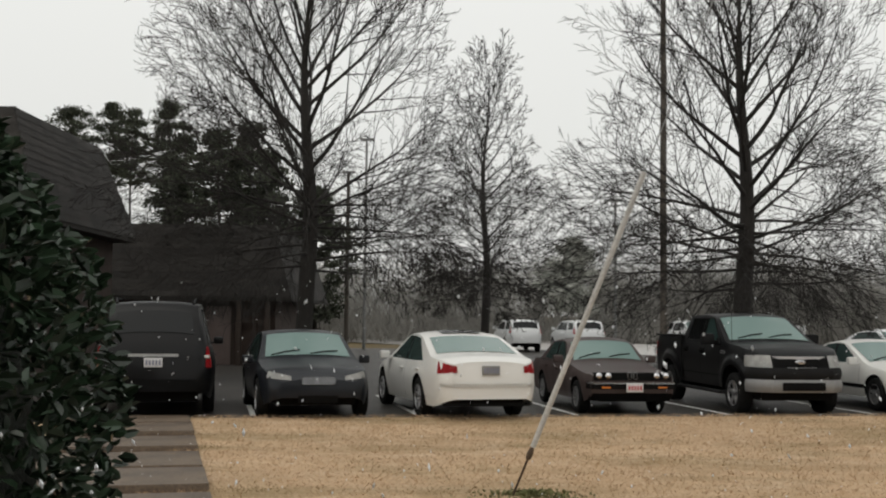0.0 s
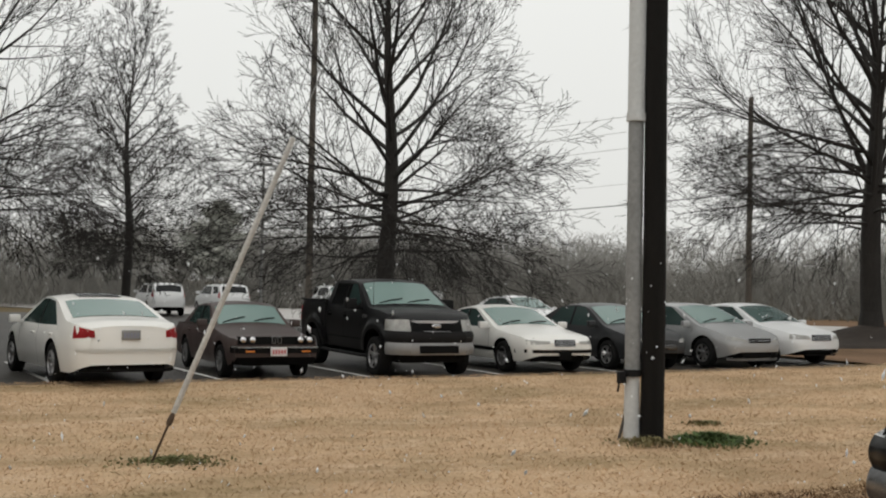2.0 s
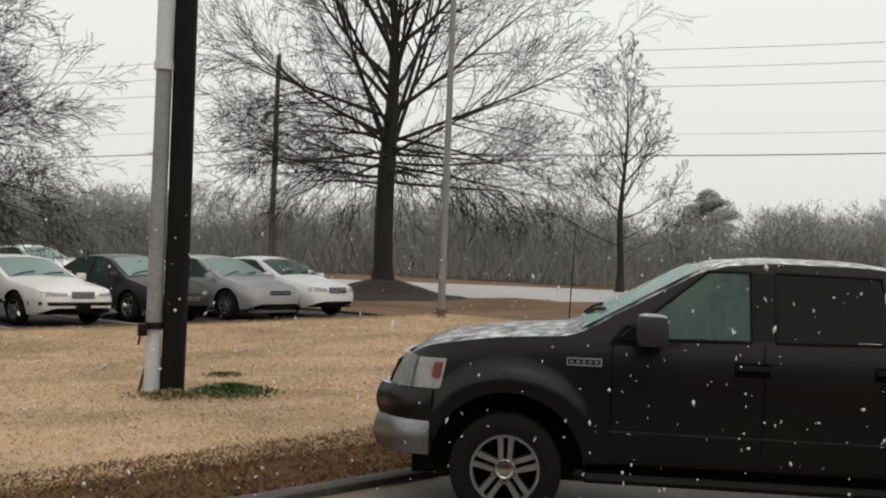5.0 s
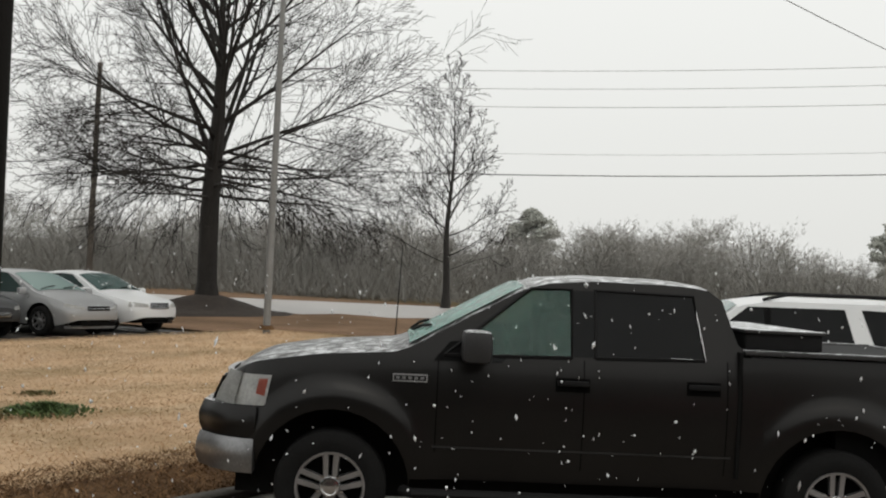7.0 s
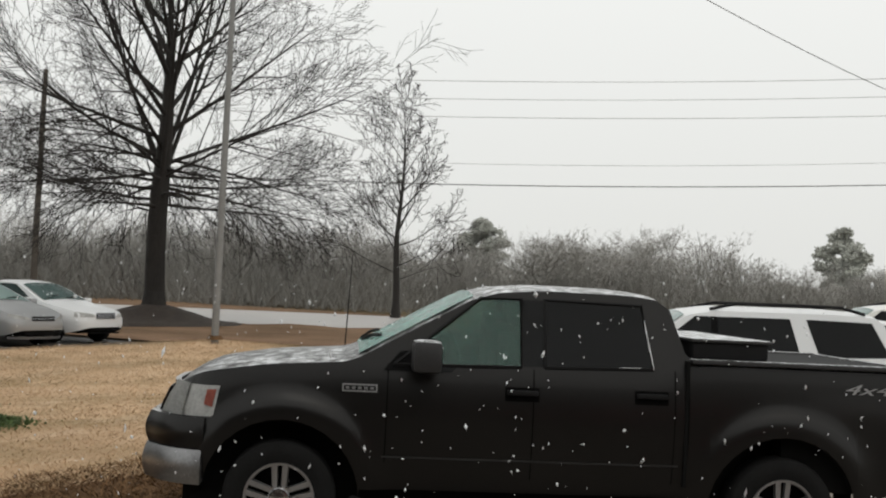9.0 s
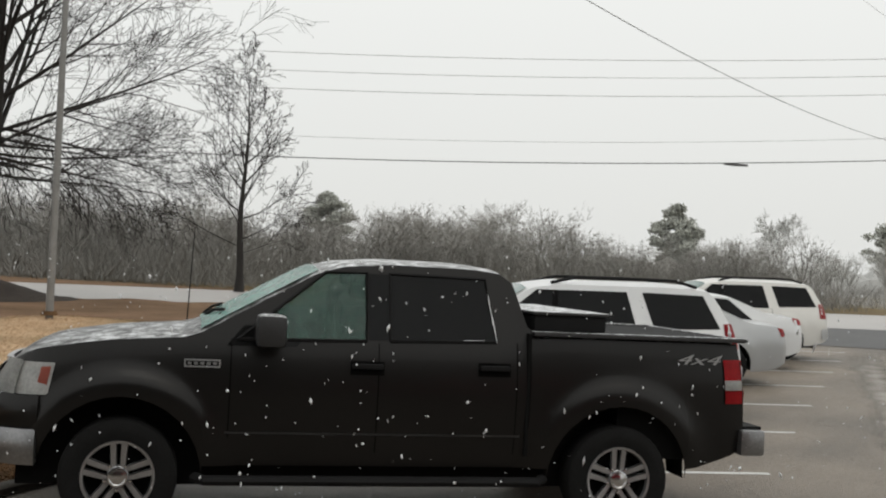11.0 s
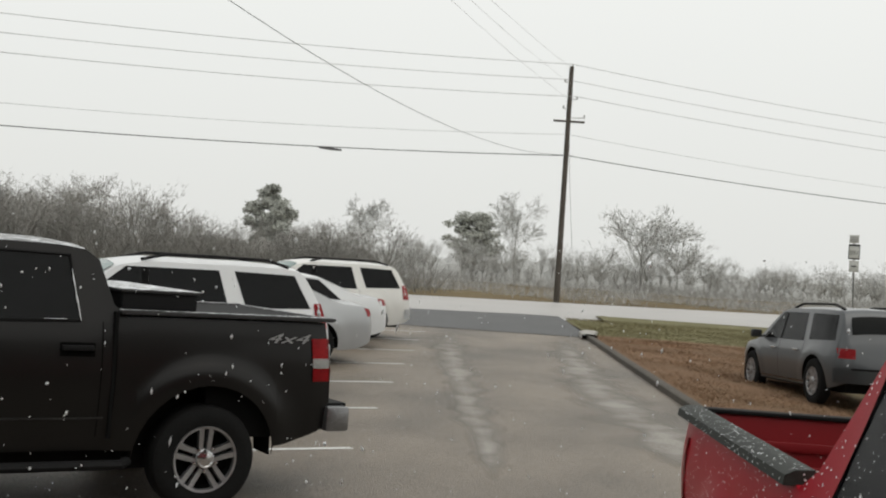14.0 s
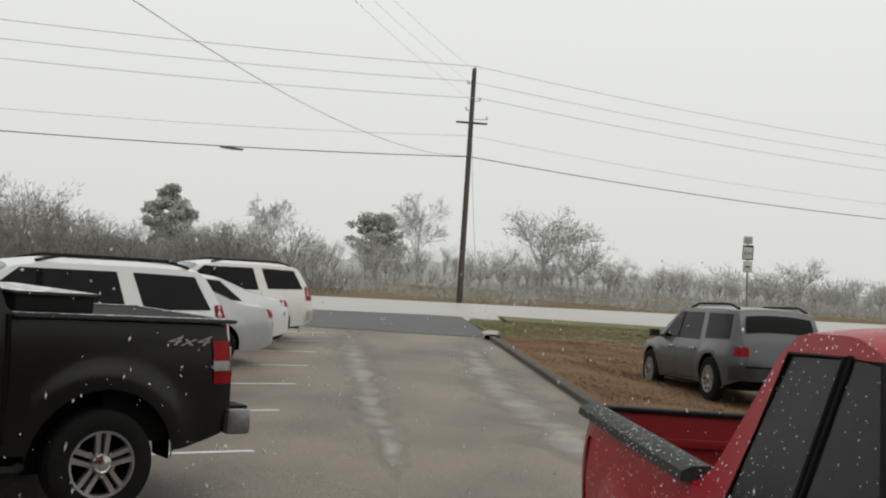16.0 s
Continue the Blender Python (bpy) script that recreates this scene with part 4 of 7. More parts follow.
        part("reflector", sh.patch([(h - 0.355, 1.0), (h - 0.36, 1.10), (h - 0.435, 1.105), (h - 0.425, 0.985)], 0.014, s, 3, 3), spec.get("marker", RED), t)
        part("headlight_side", sh.patch([(h - 0.10, 0.91), (h - 0.12, 1.125), (h - 0.46, 1.13), (h - 0.44, 0.92)], 0.008, s, 5, 3), LAMP, t)
        badge = part("fender_badge", sh.patch([(1.41, 1.13), (1.41, 1.185), (1.17, 1.185), (1.17, 1.13)], 0.012, s, 4, 2), SILVER_BADGE, t, "silver fender badge")
        part("badge_inset", sh.patch([(1.40, 1.141), (1.40, 1.174), (1.18, 1.174), (1.18, 1.141)], 0.0145, s, 3, 1, 0.003), BLACK, badge)
        for k in range(5):
            part("badge_bar", sh.patch([(1.388 - k * 0.042, 1.148), (1.388 - k * 0.042, 1.167), (1.362 - k * 0.042, 1.167), (1.362 - k * 0.042, 1.148)], 0.017, s, 1, 1, 0.003), DECAL, badge)
        part("body_moulding", sh.patch([(xf - 0.52, 0.683), (xf - 0.52, 0.698), (cab + 0.02, 0.698), (cab + 0.02, 0.683)], 0.004, s, 14, 1), spec.get("mould", DECAL), t)
        part("bed_moulding", sh.patch([(cab - 0.06, 0.683), (cab - 0.06, 0.698), (xr + 0.52, 0.698), (xr + 0.52, 0.683)], 0.004, s, 4, 1), spec.get("mould", DECAL), t)
        part("bed_rail_cap", bm_box((-h + 0.03, min(s * 0.86, s * 0.965), rail - 0.005), (cab - 0.05, max(s * 0.86, s * 0.965), rail + 0.03), 0.012), spec.get("cap", BLACK), t)
        # tail lamp: red, clear band, red
        lamp = part("taillight", sh.patch([(-h + 0.17, 0.96), (-h + 0.17, 1.285), (-h + 0.015, 1.285), (-h + 0.015, 0.96)], 0.012, s, 4, 6, 0.03), RED, t)
        part("reverse_lens", sh.patch([(-h + 0.172, 1.06), (-h + 0.172, 1.135), (-h + 0.013, 1.135), (-h + 0.013, 1.06)], 0.017, s, 3, 2, 0.01), LAMP, lamp)
        part("taillight_rear", sh.end(False, s * 0.80, s * 0.93, 0.96, 1.285, 0.01, 0.02), RED, t)
        bm = bm_tube([(xf - 0.50, s * 0.90, 0.38), (xf - 0.56, s * 0.98, 0.37), (xr + 0.62, s * 0.98, 0.37), (xr + 0.56, s * 0.90, 0.38)], 0.045, 8)
        for v in bm.verts:
            v.co.z = 0.37 + (v.co.z - 0.37) * 0.8
        part("running_board", bm, BLACK, t)
    part("grille", sh.end(True, -0.53, 0.53, 0.90, 1.07, 0.018, 0.03, 8, 4), BLACK, t)
    bm = bmesh.new()
    for z in (0.885, 1.085):
        rows = [[(sh.lean(h, z) + 0.015 + dx - 0.10 * abs(y / 0.56) ** 3, y, z + dz) for dx, dz in ((-0.03, -0.03), (0.012, -0.03), (0.012, 0.03), (-0.03, 0.03))] for y in np.linspace(-0.56, 0.56, 8)]
        bm_grid(rows, bm)
    for s in (1, -1):
        bm_box((sh.lean(h, 1.05) - 0.14, s * 0.535 - 0.03, 0.885), (sh.lean(h, 1.05) - 0.06, s * 0.535 + 0.03, 1.09), 0.01, bm)
    part("grille_surround", bm, mat("bright_grille_frame", (0.55, 0.55, 0.56), 0.3, 0.4, 0.15), t, "chrome grille surround")
    bm = bm_lathe([(0.0, 0.03), (0.06, 0.028), (0.08, 0.0)], 20)
    bmesh.ops.transform(bm, matrix=pose(sh.lean(h, 1.01) + 0.015, 0, 1.01, 0, 0, -90) @ Matrix.Diagonal((1.35, 1, 0.62, 1)), verts=bm.verts)
    part("grille_emblem", bm, CHROME, t)
    # valance over the bumper and the chrome bumper itself
    part("bumper_cover", wrap(sh, xf + 0.53, 0.68, 0.91, 0.0, 0.045), spec.get("valance", paint_mat), t)
    part("front_bumper", wrap(sh, xf + 0.54, 0.455, 0.69, 0.02, 0.035), spec.get("bumper", CHROME), t, "chrome front bumper")
    part("lower_intake", sh.end(True, -0.42, 0.42, 0.49, 0.64, 0.067, 0.02), BLACK, t)
    bm = bm_box((-h - 0.16, -0.97, 0.57), (-h + 0.04, 0.97, 0.765), 0.03)
    part("rear_bumper", bm, spec.get("bumper", CHROME), t, "chrome rear bumper")
    part("bumper_step", bm_box((-h - 0.155, -0.90, 0.76), (-h + 0.02, 0.90, 0.785)), BLACK, t)
    part("tailgate_cap", bm_box((-h - 0.005, -0.93, rail), (-h + 0.06, 0.93, rail + 0.025), 0.01), spec.get("cap", BLACK), t)
    part("bed_liner", bm_box((-h + 0.07, -0.86, rail - 0.001), (cab - 0.05, 0.86, rail + 0.016)), spec.get("liner", BLACK), t)
    if spec.get("toolbox"):
        bm = bm_box((cab - 0.62, -0.90, rail + 0.031), (cab - 0.07, 0.90, rail + 0.15), 0.02)
        part("tool_box", bm, BLACK, t, "black crossbed tool box")
        part("tool_box_lid", bm_box((cab - 0.64, -0.92, rail + 0.15), (cab - 0.05, 0.92, rail + 0.175), 0.01), spec["lid"], t)
    for ax in sh.axles:
        for s in (1, -1):
            wheel(t, ax, s * (W / 2 - 0.15), r, 0.27, ALLOY, 5, "twin" if near else "single")
    part("aerial", bm_tube([(1.40, -0.82, 1.30), (1.37, -0.82, 2.12)], [0.006, 0.003], 5), BLACK, t)
    wipers(sh, t, 1.27, (-0.7, 0.0))
    if spec.get("letters"):
        for s in (1, -1):
            cu = bpy.data.curves.new("decal_letters", "FONT")
            cu.body, cu.size, cu.extrude, cu.shear, cu.align_x = "4x4", 0.17, 0.0015, 0.35, "CENTER"
            tmp = bpy.data.objects.new("tmp_text", cu)
            me = bpy.data.meshes.new_from_object(tmp)
            me.name = "decal_letters"
            bpy.data.objects.remove(tmp)
            me.materials.append(DECAL)
            o = new("decal_letters", me)
            o.parent = t
            p = sh.at(-h + 0.40, 1.245, 0.006, s)
            o.matrix_local = pose(p.x, p.y, p.z, 90, 0, 180 if s > 0 else 0) @ Matrix.Diagonal((1.35, 0.62, 1, 1))
    return t, sh


GREY_PAINT = snowy(paint("dark_grey_metallic", (0.0095, 0.0088, 0.0083), 0.3, 0.0, 0.3, 0.08, 0.25), 0.56, 0.0, 9.0)
LID = snowy(mat("tool_box_lid_black", (0.03, 0.03, 0.03), 0.5, 0, 0.3), 0.75, 0, 14.0)
MIRROR_SNOW = snowy(mat("mirror_black", (0.025, 0.025, 0.026), 0.5, 0, 0.3), 0.6, 0.0, 26.0)
CAP_SNOW = snowy(mat("rail_cap_black", (0.028, 0.028, 0.029), 0.6, 0, 0.3), 0.55, 0.0, 30.0)
BLACK_PAINT = paint("black_paint", (0.004, 0.004, 0.0046), 0.35, 0, 0.1, 0.08, 0.2)
WET_SCREEN = snowy(mat("wet_teal_windscreen", (0.17, 0.38, 0.325), 0.25, 0, 0.35, 4.0, 30.0, color2=(0.10, 0.17, 0.15), spec=0.5), -0.45, 0.14, 12.0)
pickup("pickup_truck", pose(7.49, 4.99, -0.048, 0, 0, 132.9), "dark grey crew-cab pickup dusted with wet snow", GREY_PAINT,
       dict(toolbox=True, marker=mat("orange_red_marker", (0.42, 0.10, 0.065), 0.3, 0, 0.2), lid=LID, mirror=MIRROR_SNOW, cap=CAP_SNOW, liner=BLACK, bumper=CHROME_SNOW, letters=True, glass=GLASS_CLEAR, screen=WET_SCREEN, mould=mat("grey_moulding", (0.06, 0.06, 0.06), 0.4, 0, 0.2)), True)
pickup("pickup_truck", spot(6.68, 21.35, 278.5, 5.47), "black crew-cab pickup with a chrome grille facing the lawn", BLACK_PAINT,
       dict(marker=LAMP, mould=BLACK, cap=BLACK, valance=BLACK, bumper=mat("dull_chrome_bumper", (0.24, 0.24, 0.24), 0.45, 0.25, 0.2, 4.0, 50.0)))

# ---- cars along the lawn ----
WHITE = paint("white_paint", (0.74, 0.73, 0.70), 0.3, 0, 0.05)
WHITE2 = paint("cool_white_paint", (0.70, 0.71, 0.72), 0.3, 0, 0.05)
SILVER = paint("silver_paint", (0.33, 0.335, 0.34), 0.35, 0.3, 0.06)
CHARCOAL = paint("charcoal_paint", (0.012, 0.014, 0.018), 0.32, 0.0, 0.1, 0.15, 0.2)
DUSK = paint("dark_slate_paint", (0.024, 0.025, 0.027), 0.38, 0.0, 0.1, 0.15, 0.25)
BROWN = paint("faded_brown_paint", (0.055, 0.036, 0.033), 0.5, 0.0, 0.25, 0.1)
STONE = paint("blue_grey_paint", (0.072, 0.077, 0.083), 0.3, 0.1, 0.08, 0.4, 0.45)
CREAM = paint("cream_white_paint", (0.72, 0.71, 0.68), 0.32, 0, 0.05)

# black sport utility car, rear towards the lawn
sp = wagon(5.15, 2.14, 2.02, 0.39, hood=1.2, base=2.95, low_nose=1.0, belt=1.16, tailgate=0.30, roof_front=0.45, pillars=(0.05, -1.0))
sp.update(glass=GLASS_DARK, rear_tint=GLASS_DARK, tail_lamps=((0.89, 1.05, 0.86, 1.22, 0),), bands=(("rear_bumper", False, 0.96, 0.45, 0.66, 0.08, BLACK), ("liftgate_trim", False, 0.42, 1.05, 1.10, 0.03, LAMP)), plates=((False, 0.95, PLATE_BAR, None),), headlamps=((0.6, 0.9, 0.85, 1.02, 0),))
suv, sh = car("sport_utility_car", spot(-4.97, 19.8, 102, 5.15, False), "black sport utility car backed towards the lawn", BLACK_PAINT, sp)
part("brake_light", sh.end(False, -0.17, 0.17, 1.90, 1.94, -0.20, 0.02), RED, suv)
part("clear_lens", bm_box((-2.585, -0.95, 1.03), (-2.55, -0.86, 1.08), 0.005), LAMP, suv)

sp = saloon(5.05, 1.97, 1.52, 0.345, hood=1.0, boot=1.06, low_nose=0.74, base=2.78)
sp.update(headlamps=((0.46, 0.90, 0.66, 0.79, 0.06),), grille=(0.29, 0.61, 0.75, BLACK), grille_bars=4, bands=(("lower_intake", True, 0.34, 0.30, 0.43, 0.012, BLACK),), spokes=7)
car("saloon_car", spot(-2.10, 19.6, 284, 5.05), "dark slate saloon car with narrow chrome grille", CHARCOAL, sp)

sp = saloon(5.05, 1.93, 1.53, 0.355, hood=0.99, boot=1.13, low_nose=0.72, base=2.82, roof=(-0.85, 0.2), screen=1.0, back=0.95, belt=0.95)
sp.update(tail_lamps=((0.60, 0.90, 0.79, 1.00, 0.03),), plates=((False, 0.88, PLATE_BAR, STEEL),), bands=(("rear_valance", False, 0.80, 0.27, 0.33, 0.015, BLACK), ("bumper_lip", False, 0.86, 0.60, 0.66, 0.02, WHITE)), rear_tint=GLASS_PALE, sunroof=(-0.75, -0.2), spokes=6, rear_glass=(-1.74, -0.92))
car("saloon_car", spot(0.84, 19.7, 106, 5.05, False), "white saloon car with red tail lamps backed to the lawn", WHITE, sp)

sp = saloon(4.60, 1.70, 1.41, 0.31, hood=0.93, boot=0.97, low_nose=0.83, base=2.62, over=0.85, roof=(-0.85, 0.2), screen=0.6, back=0.62, belt=0.90)
sp["plan"] = [(-2.3, 0.93), (-2.0, 0.98), (-1.0, 1.0), (1.2, 1.0), (2.0, 0.97), (2.3, 0.93)]
sp.update(round_lamps=((0.46, 0.735, 0.062), (0.64, 0.735, 0.062)), grille=(0.74, 0.655, 0.80, BLACK), grille_bars=0, bands=(("front_bumper", True, 0.84, 0.50, 0.60, 0.12, BLACK), ("bumper_strip", True, 0.85, 0.595, 0.622, 0.135, CHROME), ("front_valance", True, 0.78, 0.28, 0.42, 0.02, DARK)), plates=((True, 0.53, PLATE_RED, None),), plate_out=0.125, rim=ALLOY_DULL, spokes=9, nose=0.03, tumble=0.34, tail=0.03)
bw, sh = car("saloon_car", spot(3.50, 21.2, 279, 4.6), "faded brown boxy saloon car with four round lamps", BROWN, sp)
for s in (1, -1):
    part("kidney_grille", bm_box((2.27, s * 0.055 - 0.04, 0.67), (2.318, s * 0.055 + 0.04, 0.81), 0.015), ALLOY_DULL, bw)
    part("kidney_mesh", bm_box((2.30, s * 0.055 - 0.028, 0.685), (2.323, s * 0.055 + 0.028, 0.795), 0.004), BLACK, bw)
    part("turn_signal", bm_box((2.36, min(s * 0.45, s * 0.62), 0.515), (2.445, max(s * 0.45, s * 0.62), 0.55), 0.01), AMBER, bw)
    part("chrome_strip", sh.patch([(0.95, 0.905), (0.95, 0.917), (-1.9, 0.93), (-1.9, 0.918)], 0.006, s, 12, 1), CHROME, bw)

sp = saloon(5.08, 1.87, 1.40, 0.325, hood=0.93, boot=0.98, low_nose=0.70, base=2.82, over=1.05, roof=(-0.85, 0.1), screen=0.95, back=0.8, belt=0.88)
sp.update(headlamps=((0.36, 0.80, 0.61, 0.71, 0),), grille=(0.26, 0.58, 0.72, BLACK), grille_bars=3, bands=(("bumper_strip", True, 0.90, 0.44, 0.50, 0.02, BLACK), ("chrome_strip", True, 0.90, 0.50, 0.515, 0.022, CHROME), ("plate_mount", True, 0.16, 0.30, 0.47, 0.04, BLACK)), side_trim=((-2.1, 2.0, 0.42, 0.50, BLACK),), rim=ALLOY_DULL, wheel_style="single", spokes=12)
car("saloon_car", spot(9.73, 22.2, 279, 5.08), "white rounded saloon car with black bumper strip", WHITE, sp)

sp = saloon(4.55, 1.78, 1.46, 0.32, hood=0.96, boot=1.04, low_nose=0.72, base=2.58, roof=(-0.9, 0.3))
sp.update(headlamps=((0.45, 0.84, 0.60, 0.73, 0.04),), grille=(0.38, 0.46, 0.60, BLACK), grille_bars=3, spokes=5)
car("saloon_car", spot(12.33, 22.75, 279, 4.55), "dark slate compact saloon car wet with snow", DUSK, sp)

sp = saloon(4.81, 1.82, 1.47, 0.335, hood=0.97, boot=1.07, low_nose=0.70, base=2.78, roof=(-0.95, 0.3), screen=0.95)
sp.update(headlamps=((0.42, 0.86, 0.60, 0.70, 0.07),), grille=(0.34, 0.60, 0.70, BLACK), grille_bars=1, bands=(("lower_intake", True, 0.52, 0.27, 0.36, 0.012, BLACK), ("front_spoiler", True, 0.82, 0.19, 0.25, 0.02, SILVER)), sunroof=(-0.6, -0.1), spokes=7)
car("saloon_car", spot(14.88, 22.9, 282, 4.81), "silver saloon car with sports bumper", SILVER, sp)

sp = saloon(4.85, 1.82, 1.46, 0.325, hood=0.97, boot=1.05, low_nose=0.75, base=2.72, roof=(-0.95, 0.3))
sp.update(headlamps=((0.40, 0.84, 0.62, 0.75, 0.02),), grille=(0.33, 0.61, 0.75, BLACK), grille_bars=3, bands=(("lower_intake", True, 0.5, 0.33, 0.40, 0.012, BLACK), ("lower_lip", True, 0.5, 0.25, 0.29, 0.012, BLACK)), screen=GLASS)
car("saloon_car", spot(16.97, 23.5, 283, 4.85), "white saloon car at the end of the row", WHITE2, sp)

# cars in the rows behind
sp = wagon(4.75, 1.85, 1.64, 0.34)
sp.update(tail_lamps=((0.75, 0.90, 0.95, 1.3, 0),), glass=GLASS_DARK, rear_tint=GLASS_DARK)
for x, y, hd in ((3.9, 60.5, 98), (7.0, 60, 100), (13.2, 60, 278)):
    car("sport_utility_car", pose(x, y, gz(x, y), 0, 0, hd), "white sport utility car in a far row", WHITE2, sp, "car", "cars in the far row")
sp = saloon(4.6, 1.78, 1.45, 0.32)
sp.update(headlamps=((0.42, 0.84, 0.62, 0.74, 0.02),))
car("saloon_car", pose(15.3, 39.2, gz(15), 0, 0, 285), "white saloon car in a far row", WHITE2, sp, "car", "cars in the far row")
t = thing("notice_board", pose(11.6, 38.0, 0.02, 0, 0, 8), "small white notice board on two posts", "notice board")
part("board", bm_box((-0.42, -0.03, 1.05), (0.42, 0.03, 1.6), 0.01), WHITE2, t)
for s in (1, -1):
    part("post", bm_box((s * 0.36 - 0.04, 0.03, -0.1), (s * 0.36 + 0.04, 0.11, 1.6), 0.01), STEEL, t)

# ---- cars beside the lane ----
sp = wagon(4.80, 1.88, 1.72, 0.375, hood=1.10, base=2.79, low_nose=0.95, belt=1.07, roof_front=0.42, screen=0.72, tailgate=0.42, pillars=(0.10, -0.95))
sp.update(glass=GLASS_DARK, rear_tint=GLASS_DARK, tail_lamps=((0.72, 0.86, 0.90, 1.22, 0),), headlamps=((0.5, 0.88, 0.72, 0.90, 0),), spokes=6, bands=(("rear_bumper", False, 0.88, 0.45, 0.68, 0.05, WHITE2),))


def by_lane(u_end, v_end, heading, length):
    x, y = uv(u_end, v_end)
    a = radians(heading)
    x, y = x + math.cos(a) * length / 2, y + math.sin(a) * length / 2
    return pose(x, y, gz(x, y), 0, 0.7, heading)


car("sport_utility_car", by_lane(15.75, 2.1, 127, 4.8), "white sport utility car with black roof rails", WHITE2, sp, "car", "cars parked beside the lane")
car("sport_utility_car", by_lane(27.4, 1.65, 127, 4.8), "cream-white sport utility car with black roof rails", CREAM, sp, "car", "cars parked beside the lane")
sp = saloon(4.81, 1.82, 1.47, 0.335, hood=0.97, boot=1.07, low_nose=0.70, base=2.78, roof=(-0.95, 0.3), screen=0.95)
sp.update(tail_lamps=((0.52, 0.78, 0.82, 0.97, 0),), glass=GLASS_DARK, rear_tint=GLASS_DARK)
car("saloon_car", by_lane(24.3, 1.95, 127, 4.81), "white saloon car parked close to a sport utility car", WHITE2, dict(sp, tail_lamps=((0.50, 0.80, 0.84, 0.98, 0.03),)), "car", "cars parked beside the lane")
car("saloon_car", by_lane(20.7, 1.95, 127, 4.81), "pale silver saloon car between other parked cars", paint("pale_silver_paint", (0.42, 0.43, 0.44), 0.32, 0.3, 0.05), sp, "car", "cars parked beside the lane")

sp = wagon(4.78, 1.91, 1.68, 0.385, hood=1.05, base=2.92, low_nose=0.92, belt=1.02, roof_front=0.42, screen=0.78, tailgate=0.30, pillars=(0.12, -0.92))
sp.update(glass=GLASS_DARK, rear_tint=mat("soot_tinted_glass", (0.008, 0.009, 0.009), 0.25, 0, 0.2, spec=0.1), tail_lamps=((0.62, 0.84, 0.82, 0.98, 0),), spokes=10, handle_mat=CHROME, mirror_mat=DUSK, bands=(("rear_bumper", False, 0.9, 0.42, 0.66, 0.05, STONE), ("bumper_step", False, 0.7, 0.64, 0.67, 0.07, BLACK)), side_trim=((-1.5, 1.6, 0.34, 0.37, CHROME),))
car("sport_utility_car", pose(22.05, -3.42, gz(22, -3.4) + 0.03, 0, 1.5, 15), "blue-grey sport utility car with roof rails on the verge", STONE, sp, "car", "cars parked beside the lane")

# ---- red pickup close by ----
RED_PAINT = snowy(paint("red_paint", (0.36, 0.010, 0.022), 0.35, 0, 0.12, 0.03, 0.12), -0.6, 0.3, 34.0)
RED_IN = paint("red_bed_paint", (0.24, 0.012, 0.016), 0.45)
RED_GLASS = glass_mat("wet_dark_glass", (0.012, 0.014, 0.016))
RED_GLASS_SNOW = snowy(mat("wet_dark_window", (0.012, 0.0135, 0.016), 0.2, 0, 0.3, 5.0, 50.0, spec=0.3), 0.0, 0.2)
CAP_WET = snowy(mat("rail_cap_grey", (0.04, 0.044, 0.04), 0.7, 0, 0.3, spec=0.25), 0.16, 0.33, 26.0)


